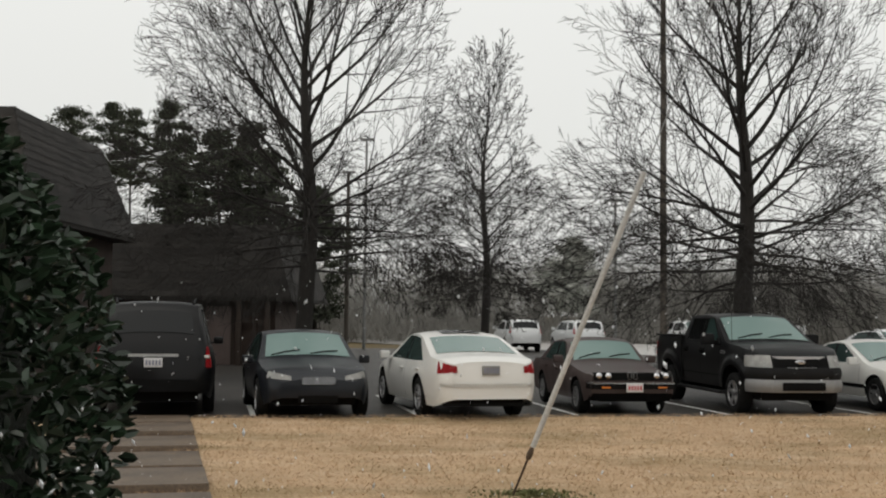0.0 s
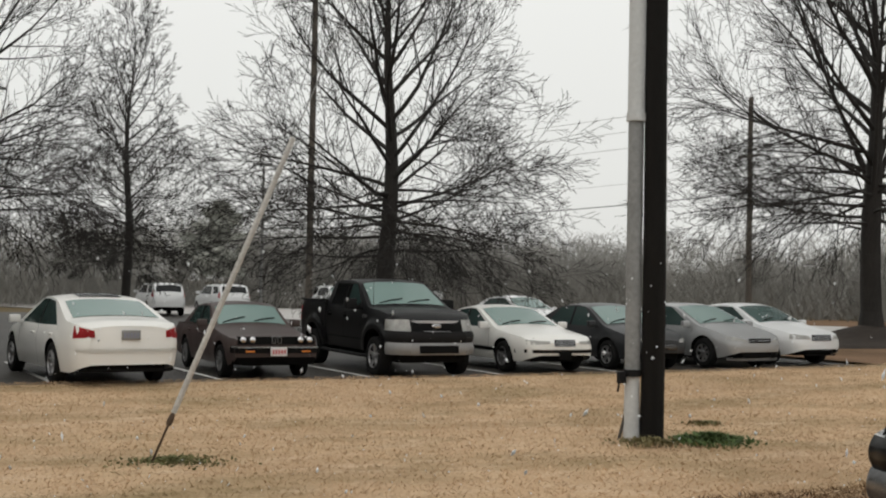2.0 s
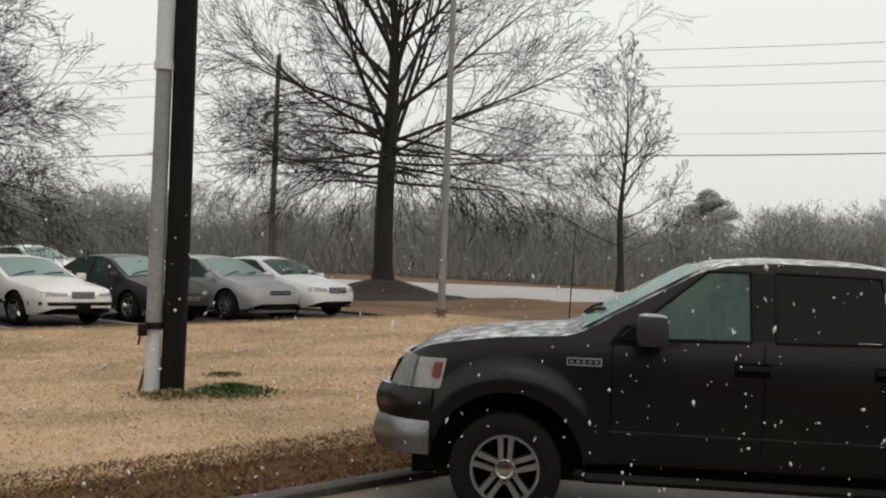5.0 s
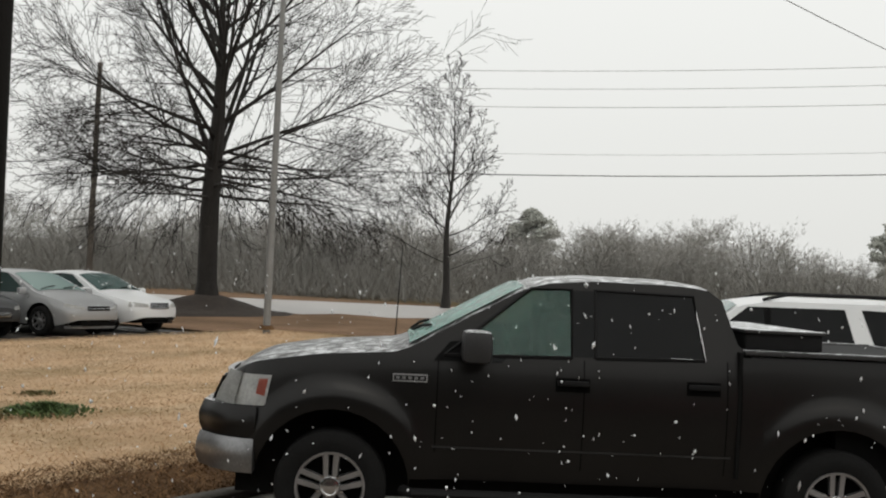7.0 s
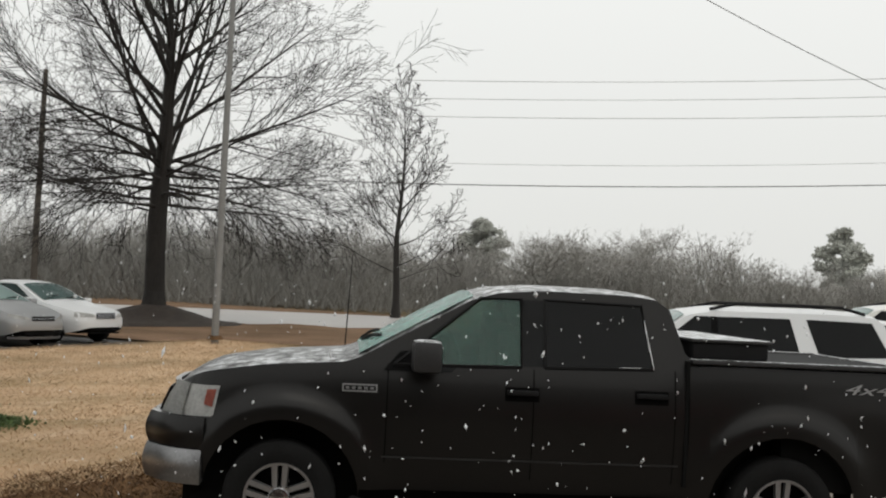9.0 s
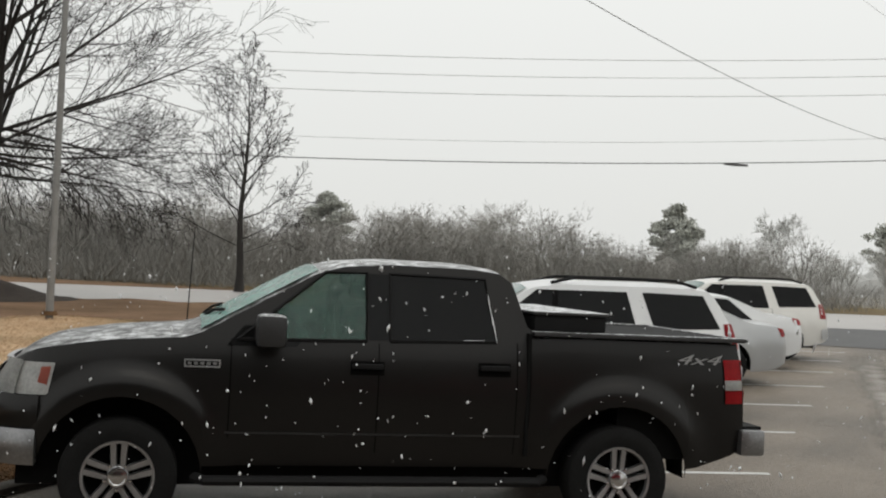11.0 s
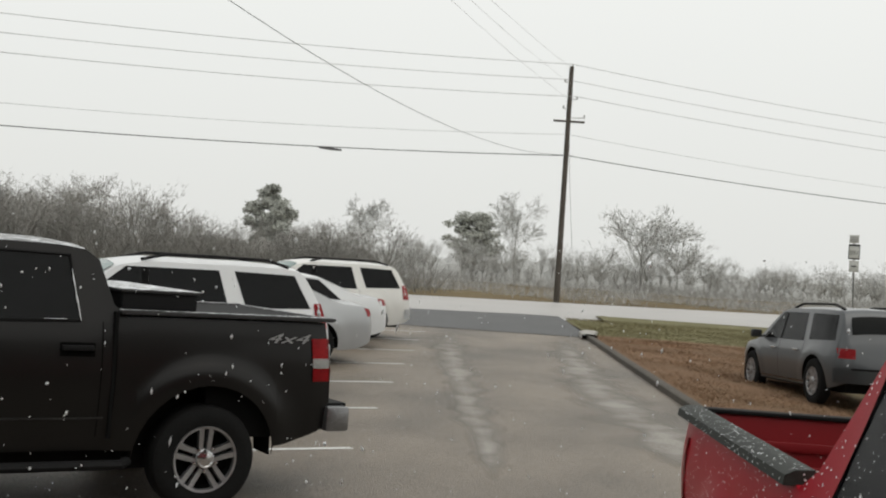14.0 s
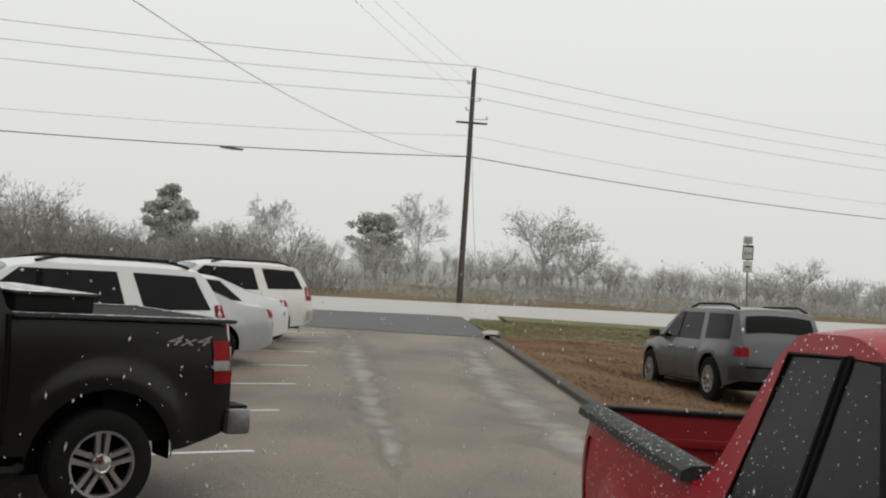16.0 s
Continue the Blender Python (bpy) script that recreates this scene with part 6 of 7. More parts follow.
def grow(rnd, p, d, length, r, level, out, spec, steps=5):
    """A branch that bends and forks; gathers its segments."""
    p, d = Vector(p), Vector(d).normalized()
    n = steps if level < 2 else 4 if level == 2 else 3
    kids = spec["kids"][min(level, len(spec["kids"]) - 1)]
    marks = []
    q, rr = p.copy(), r
    for i in range(n):
        wob = spec["wobble"] * (0.5 if level == 0 else 1)
        lift = spec["lift"][min(level, len(spec["lift"]) - 1)]
        d = (d + Vector((rnd.gauss(0, wob), rnd.gauss(0, wob), rnd.gauss(0, wob) + lift))).normalized()
        q2 = q + d * (length / n)
        r2 = max(spec["tip"], r * (1 - (i + 1) / n * 0.85))
        out.append((tuple(q), tuple(q2), rr, r2))
        marks.append((q.copy(), q2.copy(), d.copy(), r2))
        q, rr = q2, r2
    if level >= spec["levels"]:
        return
    for k in range(kids):
        f = (k + 0.7 + rnd.random() * 0.5) / (kids + 0.6)
        f0 = spec.get("start", 0.22)
        f = f0 + (1 - f0) * min(1, f)
        i = min(n - 1, int(f * n))
        a, b, dd, rb = marks[i]
        o = a.lerp(b, f * n - i if f < 1 else 1)
        az = rnd.random() * math.tau
        side_v = dd.cross(Vector((math.cos(az), math.sin(az), rnd.gauss(0, 0.5)))).normalized()
        sp = radians(spec["spread"][min(level, len(spec["spread"]) - 1)] + rnd.gauss(0, 8))
        nd = dd * math.cos(sp) + side_v * math.sin(sp)
        grow(rnd, o, nd, length * (spec["ratio"] + rnd.gauss(0, 0.07)) * (1.05 - 0.45 * f), max(spec["tip"], rb * 0.62), level + 1, out, spec, steps)


def shade_tree(x, y, seed, height, trunk_r, fork, spread_w, limbs, material, label, droop=True, stems=0, tip=0.0062, dens=1.0, skirt=0, name="bare_tree", cone=False):
    """A leafless tree: clear trunk, a leader or several stems, long ascending limbs and fine twigs; the lowest limbs droop."""
    rnd = random.Random(seed)
    t = thing(name, pose(x, y, gz(x, y)), label, "tree", "leafless shade trees")
    trunk, crown = [], []
    n = 14
    top_h = height * 0.96
    pts = []
    for k in range(n + 1):
        s = k / n
        bend = 0.12 * min(1, s * 3)
        flare = 1 + 0.5 * max(0, 1 - s * top_h / 0.5)
        past = max(0, s * top_h - fork) / (top_h - fork)
        r = trunk_r * flare * (1 - 0.12 * min(1, s * top_h / fork)) * (1 - past) ** (1.15 if not stems else 1.4)
        pts.append((Vector((bend * math.sin(s * 9 + seed), bend * math.cos(s * 8 + seed), top_h * s)), max(tip, r)))
    for (a, ra), (b, rb) in zip(pts, pts[1:]):
        trunk.append((tuple(a), tuple(b), ra, rb))
    spec = dict(kids=(0, int(10 * dens), int(7 * dens), 3), wobble=0.055, start=0.25, lift=(0, 0.055, 0.04, 0.02), spread=(50, 33, 33, 34), ratio=0.52, levels=4, tip=tip)

    def on_trunk(hz):
        f = hz / top_h * n
        i = min(n - 1, int(f))
        return pts[i][0].lerp(pts[i + 1][0], f - i), pts[i][1]

    for k in range(stems):
        o, r = on_trunk(fork * (0.95 + 0.25 * k / stems))
        az, el = k * 2.1 + seed, 1.12 + 0.12 * rnd.random()
        sp0 = dict(spec, kids=(int(11 * dens), int(8 * dens), 6, 4), spread=(38, 36, 36, 38), lift=(0.035, 0.05, 0.03, 0.02), levels=3, ratio=0.48)
        grow(rnd, o, (math.cos(az) * math.cos(el), math.sin(az) * math.cos(el), math.sin(el)), (height - fork) * (0.8 + 0.2 * rnd.random()), r * 0.29, 0, crown, sp0, 7)
    for k in range(skirt):
        o, r0 = on_trunk(fork - 0.9 + 2.0 * k / skirt)
        az, el = k * 2.399 + 1.1, -0.12 + 0.22 * rnd.random()
        sp3 = dict(spec, kids=(0, 13, 7, 3), lift=(0, -0.012, -0.02, -0.03), start=0.18, spread=(50, 40, 36, 36), wobble=0.06)
        grow(rnd, o, (math.cos(az) * math.cos(el), math.sin(az) * math.cos(el), math.sin(el)), spread_w * (0.62 + 0.28 * rnd.random()), trunk_r * 0.17, 1, crown, sp3, 7)
    for k in range(limbs):
        s = k / (limbs - 1)
        hz = fork + (top_h * 0.90 - fork) * s ** 1.4
        o, r0 = on_trunk(hz)
        az = k * 2.399 + rnd.gauss(0, 0.3)
        el = (-0.06 if droop else 0.35) + (1.12 if droop else 0.8) * s ** 0.55 + rnd.gauss(0, 0.08)
        reach = spread_w * (1.05 - 0.45 * s) * (0.85 + 0.3 * rnd.random())
        sp2 = dict(spec)
        if cone:
            hz = fork + (top_h * 0.93 - fork) * s
            o, r0 = on_trunk(hz)
            el = 0.34 + 0.72 * s + rnd.gauss(0, 0.12)
            reach = spread_w * (1.0 - 0.66 * s ** 0.75) * (0.8 + 0.4 * rnd.random())
            sp2.update(lift=(0, 0.03, 0.03, 0.02), kids=(0, int(9 - 4 * s), 5, 2), start=0.2, spread=(50, 42, 40, 38))
        if droop and s < 0.32:
            sp2["lift"] = (0, 0.01, -0.01, -0.03)
            sp2["kids"] = (0, int(13 * dens), int(7 * dens), 3)
            sp2["start"] = 0.2
        r = max(0.018, min(r0 * 0.5, trunk_r * (0.15 + 0.12 * math.sin(s * 3.1))))
        grow(rnd, o, (math.cos(az) * math.cos(el), math.sin(az) * math.cos(el), math.sin(el)), reach, r, 1, crown, sp2, 7)
    tubes_mesh("trunk", trunk, material, t)
    tubes_mesh("crown", crown, material, t)
    return t


shade_tree(-3.75, 31.2, 5, 13.5, 0.25, 3.9, 5.8, 38, BARK, "large leafless oak with dark wet trunk", skirt=17)
shade_tree(7.95, 30.4, 11, 13.0, 0.27, 3.4, 5.5, 38, BARK, "large leafless oak behind the black pickup", skirt=19)
shade_tree(24.43, 31.2, 23, 16.0, 0.36, 4.7, 7.4, 34, BARK, "broad leafless oak standing on a mulch mound", stems=5, tip=0.0066, skirt=17)
shade_tree(1.75, 48.0, 31, 13.2, 0.19, 3.2, 3.5, 40, BARK, "slim leafless tree in the rear lot", tip=0.009, dens=0.7, skirt=10)
shade_tree(38.2, 32.3, 47, 10.6, 0.17, 1.7, 4.3, 27, BARK, "young leafless tree beside the highway", droop=False, tip=0.0095, cone=True)

# mulch mound at the broad oak
rows = []
for i in range(9):
    rr = 2.9 * i / 8
    rows.append([(24.43 + rr * 1.25 * math.cos(k * math.tau / 28), 31.2 + rr * math.sin(k * math.tau / 28), gz(24.65) + 0.05 + 0.62 * math.exp(-(rr / 1.45) ** 2) + 0.03 * noise.noise((rr * 3, k * 0.9, 0)) - (0.1 if i == 8 else 0)) for k in range(28)])
bm = bm_grid(rows, close=True)
bmesh.ops.remove_doubles(bm, verts=bm.verts, dist=1e-4)
bmesh.ops.recalc_face_normals(bm, faces=bm.faces)
tagged(link_mesh("mulch_mound", bm, mat("dark_mulch", (0.042, 0.03, 0.022), 0.95, 0, 0.5, 3.0, 30.0, 1.0)), "dark mulch mound round the oak", "mulch", "", "stuff")


def needle_clumps(rnd, centres, size, per, flat=0.5):
    """Small needle tufts round centres, as thin crossing blades."""
    vs, fs = [], []
    for c, rad in centres:
        for _ in range(per):
            v = Vector((rnd.gauss(0, 1), rnd.gauss(0, 1), rnd.gauss(0, flat)))
            v = v.normalized() * rad * rnd.random() ** 0.45
            p = Vector(c) + Vector((v.x, v.y, v.z * flat * 1.4))
            dd = Vector((rnd.gauss(0, 1), rnd.gauss(0, 1), rnd.gauss(0.3, 0.8))).normalized() * size * (0.6 + 0.8 * rnd.random())
            s = dd.cross(Vector((rnd.gauss(0, 1), rnd.gauss(0, 1), rnd.gauss(0, 1)))).normalized() * size * 0.22
            i = len(vs)
            vs += [p - s, p + dd * 0.5 + s * 1.2, p + dd, p + dd * 0.5 - s * 1.2]
            fs.append((i, i + 1, i + 2, i + 3))
    return vs, fs


def pine(x, y, seed, height, crown_from, width, label, material=NEEDLE, bark=BARK2, per=50, size=0.28, r=0.16, name="pine_tree", layers=13):
    rnd = random.Random(seed)
    t = thing(name, pose(x, y, gz(x, y) - 0.1), label, "tree", "evergreen trees")
    segs, centres = [], []
    prev = Vector((0, 0, 0))
    for k in range(1, 9):
        q = Vector((0.12 * math.sin(k + seed), 0.12 * math.cos(k * 1.3 + seed), height * 0.96 * k / 8))
        segs.append((tuple(prev), tuple(q), r * (1 - (k - 1) / 9), r * (1 - k / 9)))
        prev = q
    for k in range(layers):
        s = (k + rnd.random() * 0.7) / layers
        hz = crown_from + (height - crown_from) * s
        shape = math.sin(math.pi * min(1, 0.22 + 0.80 * s)) ** 0.8
        for j in range(rnd.choice((2, 3, 3, 4))):
            az, rad = rnd.random() * math.tau, width * shape * (0.45 + 0.6 * rnd.random())
            e = Vector((math.cos(az) * rad, math.sin(az) * rad, hz + rad * 0.25 + rnd.gauss(0, 0.15)))
            o = Vector((0, 0, hz))
            segs.append((tuple(o), tuple(e), 0.045, 0.015))
            for f in (0.55, 0.95):
                centres.append((o.lerp(e, f), width * 0.24 * (0.7 + 0.6 * rnd.random())))
    tubes_mesh("trunk", segs, bark, t)
    vs, fs = needle_clumps(rnd, centres, size, per)
    mesh_of("crown", vs, fs, material, t, smooth=False)
    return t


for k, (x, y, hgt, wd) in enumerate(((-22.5, 69, 14.3, 2.2), (-20.8, 71, 15.0, 2.0), (-18.9, 69, 14.0, 1.9), (-17.4, 72, 15.2, 2.0), (-16.0, 70, 13.6, 1.8))):
    pine(x, y, 60 + k, hgt, 9.4, wd, "tall pine with a thin dark crown behind the building", per=85, size=0.17, layers=13)
for k, (x, y, hgt, wd) in enumerate(((-10.8, 55, 10.9, 2.4), (-8.7, 56, 9.6, 2.3), (-13.0, 54, 9.2, 2.2), (-6.4, 57, 8.3, 2.4), (-10.0, 58.5, 11.6, 2.7))):
    pine(x, y, 80 + k, hgt, 1.6, wd, "dense dark evergreen behind the building", per=150, size=0.2, layers=18, name="evergreen_tree")
pine(8.5, 75, 91, 6.9, 2.2, 2.2, "small rounded pine in the far woods", NEEDLE_HAZED, WOODS, 130, 0.26)
pine(89.0, 30.2, 92, 6.9, 1.4, 2.4, "round-topped pine rising over the woods", NEEDLE_HAZED, WOODS, 190, 0.28, 0.2)
pine(108.5, 16.3, 93, 6.4, 2.2, 2.8, "flat-topped pine beyond the highway", NEEDLE_HAZED, WOODS, 150, 0.28, 0.2)
pine(78.2, 57.0, 94, 6.7, 2.0, 2.6, "round-topped pine rising over the woods", NEEDLE_HAZED, WOODS, 190, 0.26, 0.2)


def bare_variant(seed, height, dens, tip):
    rnd = random.Random(seed)
    segs = []
    r = 0.013 * height
    spec = dict(kids=(10, int(8 * dens), 4, 3), wobble=0.11, start=0.3, lift=(0.05, 0.045, 0.02, 0), spread=(46, 42, 42, 36), ratio=0.60, levels=3, tip=tip)
    grow(rnd, (0, 0, 0), (0, 0, 1), height * 0.68, r, 0, segs, spec, 6)
    return segs


def hazy_crown(seed, twigs):
    """A rounded leafless tree of height 1: limbs that fan out, ending in clouds of fine twigs; triangles as an array."""
    rg = np.random.default_rng(seed)
    wide = 0.27 + 0.12 * rg.random()
    tips, tris = [], []

    def limb(p, q, w):
        d = q - p
        side = np.cross(d, rg.normal(size=3))
        side *= w / (np.linalg.norm(side) + 1e-9)
        up = np.cross(d, side)
        up *= w / (np.linalg.norm(up) + 1e-9)
        for e in (side, up):
            tris.extend([(p - e, p + e, q + e * 0.6), (p - e, q + e * 0.6, q - e * 0.6)])

    base = np.zeros(3)
    fork = np.array([rg.normal(0, 0.01), rg.normal(0, 0.01), 0.26 + 0.1 * rg.random()])
    limb(base, fork, 0.013)
    for k in range(9):
        a = k * 2.4 + rg.random()
        rad, z = wide * (0.25 + 0.6 * rg.random()), 0.5 + 0.38 * rg.random()
        q = np.array([math.cos(a) * rad, math.sin(a) * rad, z])
        mid = fork + (q - fork) * 0.5 + rg.normal(0, 0.02, 3)
        limb(fork, mid, 0.008)
        limb(mid, q, 0.0055)
        for j in range(5):
            t = q + rg.normal(0, 1, 3) * np.array([0.09, 0.09, 0.07]) * wide / 0.33 + np.array([0, 0, 0.03])
            limb(mid + (q - mid) * rg.random(), t, 0.0032)
            tips.append(t)
    tips = np.array(tips)
    c = tips[rg.integers(0, len(tips), twigs)] + rg.normal(0, 1, (twigs, 3)) * np.array([0.05, 0.05, 0.04])
    out = c - np.array([0, 0, 0.35])
    out /= np.linalg.norm(out, axis=1, keepdims=True)
    d = out + rg.normal(0, 0.55, (twigs, 3))
    d /= np.linalg.norm(d, axis=1, keepdims=True)
    d *= (0.035 + 0.06 * rg.random(twigs))[:, None]
    sd = np.cross(d, rg.normal(size=(twigs, 3)))
    sd *= (0.0022 + 0.0018 * rg.random(twigs))[:, None] / (np.linalg.norm(sd, axis=1, keepdims=True) + 1e-9)
    fine = np.stack([c - sd, c + sd, c + d], 1)
    return np.concatenate([np.array(tris), fine])


def wood_belt(name, places, seed, material, label, twigs):
    """A far belt of leafless trees as one object."""
    rg = np.random.default_rng(seed)
    kinds = [hazy_crown(seed + k, twigs) for k in range(7)]
    out = []
    for x, y, hgt in places:
        k = kinds[rg.integers(7)]
        a = rg.random() * math.tau
        c, sn = math.cos(a), math.sin(a)
        wid = hgt * (0.85 + 0.5 * rg.random())
        m = np.empty_like(k)
        m[..., 0], m[..., 1] = x + wid * (k[..., 0] * c - k[..., 1] * sn), y + wid * (k[..., 0] * sn + k[..., 1] * c)
        m[..., 2] = gz(x, y) - 0.2 + k[..., 2] * hgt
        out.append(m.reshape(-1, 3))
    return tagged(triangles(name, np.concatenate(out), material), label, "woods", "", "stuff")


def triangles(name, v, material):
    """One mesh of loose triangles from an array of their corners."""
    me = bpy.data.meshes.new(name)
    n = len(v) // 3
    me.vertices.add(len(v))
    me.vertices.foreach_set("co", v.ravel())
    me.loops.add(len(v))
    me.loops.foreach_set("vertex_index", np.arange(len(v)))
    me.polygons.add(n)
    me.polygons.foreach_set("loop_start", np.arange(n) * 3)
    me.update(calc_edges=True)
    me.materials.append(material)
    return new(name, me)


def brush(name, places, seed, material, label, height, count):
    """Undergrowth: thin upright stems and twigs, as one object."""
    rnd = random.Random(seed)
    vs, fs = [], []
    for x, y, hgt in places:
        for _ in range(count):
            px, py = x + rnd.gauss(0, 1.6), y + rnd.gauss(0, 1.6)
            hh = height * hgt * (0.25 + rnd.random() ** 1.6)
            w = 0.008 + 0.016 * rnd.random()
            a = rnd.random() * math.tau
            z = gz(px, py) - 0.1 + rnd.random() * 0.5 * hgt
            lx, ly = rnd.gauss(0, 0.6) * hh, rnd.gauss(0, 0.6) * hh
            c, s = math.cos(a) * w, math.sin(a) * w
            i = len(vs)
            vs += [(px - c, py - s, z), (px + c, py + s, z), (px + lx, py + ly, z + hh)]
            fs.append((i, i + 1, i + 2))
    return tagged(mesh_of(name, vs, fs, material, smooth=False), label, "undergrowth", "", "stuff")


rnd = random.Random(77)
DV, NV = Vector((0.545, -0.839)), Vector((0.839, 0.545))
B0 = Vector((27.0, 28.5))
belt_a, belt_b, belt_c, brush_a, brush_b = [], [], [], [], []


def belt_height(s):
    """Height of the woods along the highway."""
    return float(np.interp(s, (-66, -45, -30, -10, 8, 18, 24, 36), (6.2, 6.2, 5.4, 5.2, 5.0, 4.7, 3.9, 3.8)))


for k in range(330):
    s, w = -66 + 100 * rnd.random(), 24 + 22 * rnd.random()
    p = B0 + DV * s + NV * w
    belt_a.append((p.x, p.y, belt_height(s) * (0.66 + 0.46 * rnd.random() ** 1.5) * (0.8 + 0.2 * w / 40)))
for k in range(230):
    s, w = -66 + 99 * rnd.random(), 20.0 + 18 * rnd.random()
    p = B0 + DV * s + NV * w
    brush_a.append((p.x, p.y, 0.85 - 0.2 * max(0, min(1, (s + 28) / 30))))
for k in range(300):
    s, w = 34 + 120 * rnd.random(), 48 + 26 * rnd.random()
    p = B0 + DV * s + NV * w
    belt_b.append((p.x, p.y, 3.5 * (0.6 + 0.7 * rnd.random() ** 1.6)))
for k in range(240):
    s, w = 30 + 122 * rnd.random(), 18 + 50 * rnd.random()
    p = B0 + DV * s + NV * w
    brush_b.append((p.x, p.y, 0.26 + 0.34 * (w - 18) / 50))
for k in range(150):
    x = -34 + 60 * rnd.random()
    belt_c.append((x, 78 + 26 * rnd.random() - x * 0.1, 5.6 * (0.75 + 0.5 * rnd.random())))
for k in range(170):
    x = -34 + 62 * rnd.random()
    brush_a.append((x, 76 + 20 * rnd.random() - x * 0.1, 0.9))
wood_belt("woods", belt_a, 100, WOODS, "leafless woods along the highway, greyed for haze", 680)
wood_belt("woods", belt_b, 120, WOODS_HAZED, "leafless woods far beyond the road, coloured pale for haze", 460)
wood_belt("woods", belt_c, 140, WOODS, "leafless woods behind the rear lot, greyed for haze", 520)
brush("undergrowth", brush_a, 160, THICKET, "dense undergrowth below the woods, greyed for haze", 3.3, 300)
brush("undergrowth", brush_b, 170, THICKET_HAZED, "undergrowth far beyond the road, coloured pale for haze", 1.9, 200)


def wooded_rise(name, s0, s1, w0, depth, height, material, label, seed):
    """A far thicket seen as one rough mass behind the nearer trees."""
    n, m = int((s1 - s0) / 0.7), 7
    rows = []
    for i in range(n + 1):
        s = s0 + (s1 - s0) * i / n
        row = []
        for j in range(m + 1):
            f = j / m
            p = B0 + DV * s + NV * (w0 + depth * f)
            hgt = height * (belt_height(s) / 6.2 if s < 38 else 1.0) * math.sin(math.pi * min(0.75, f)) ** 0.5
            hgt *= 0.72 + 0.22 * noise.noise((s * 0.12, seed, 0)) + 0.25 * noise.noise((s * 0.6, seed, f * 2)) + 0.16 * noise.noise((s * 2.1, seed + 4, f * 5))
            row.append((p.x + 0.5 * noise.noise((s, f * 7, 1)), p.y + 0.5 * noise.noise((s, f * 7, 9)), gz(p.x, p.y) - 0.2 + hgt))
        rows.append(row)
    bm = bm_grid(rows)
    bmesh.ops.recalc_face_normals(bm, faces=bm.faces)
    tagged(link_mesh(name, bm, material, smooth=False), label, "thicket", "", "stuff")


# solid mound fills gaps between the trees; its grey includes painted haze
wooded_rise("thicket", -75, 35, 44, 9, 5.0, THICKET, "dense leafless thicket behind the woods, greyed for haze", 3)
# solid far mound; its pale colour carries the haze
wooded_rise("thicket", 30, 170, 72, 9, 3.3, THICKET_HAZED, "thicket far beyond the road, coloured pale for haze", 8)
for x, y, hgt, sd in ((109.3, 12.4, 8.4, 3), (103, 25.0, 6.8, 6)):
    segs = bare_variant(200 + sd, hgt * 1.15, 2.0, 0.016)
    t = thing("bare_tree", pose(x, y, gz(x, y) - 0.2), "leafless tree beyond the road, coloured pale for haze", "tree", "leafless trees beyond the road")
    tubes_mesh("crown", segs, WOODS_HAZED, t)
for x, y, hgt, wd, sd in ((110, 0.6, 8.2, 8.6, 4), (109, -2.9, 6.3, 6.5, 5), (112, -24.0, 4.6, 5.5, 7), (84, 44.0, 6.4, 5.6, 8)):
    t = thing("bare_tree", pose(x, y, gz(x, y) - 0.2), "rounded leafless tree beyond the road, coloured pale for haze", "tree", "leafless trees beyond the road")
    o = triangles("crown", (hazy_crown(300 + sd, 2200) * np.array([wd * 1.25, wd * 1.25, hgt])).reshape(-1, 3), WOODS_HAZED if x > 90 else WOODS)
    o.parent = t

# ---- buildings behind the shrub ----


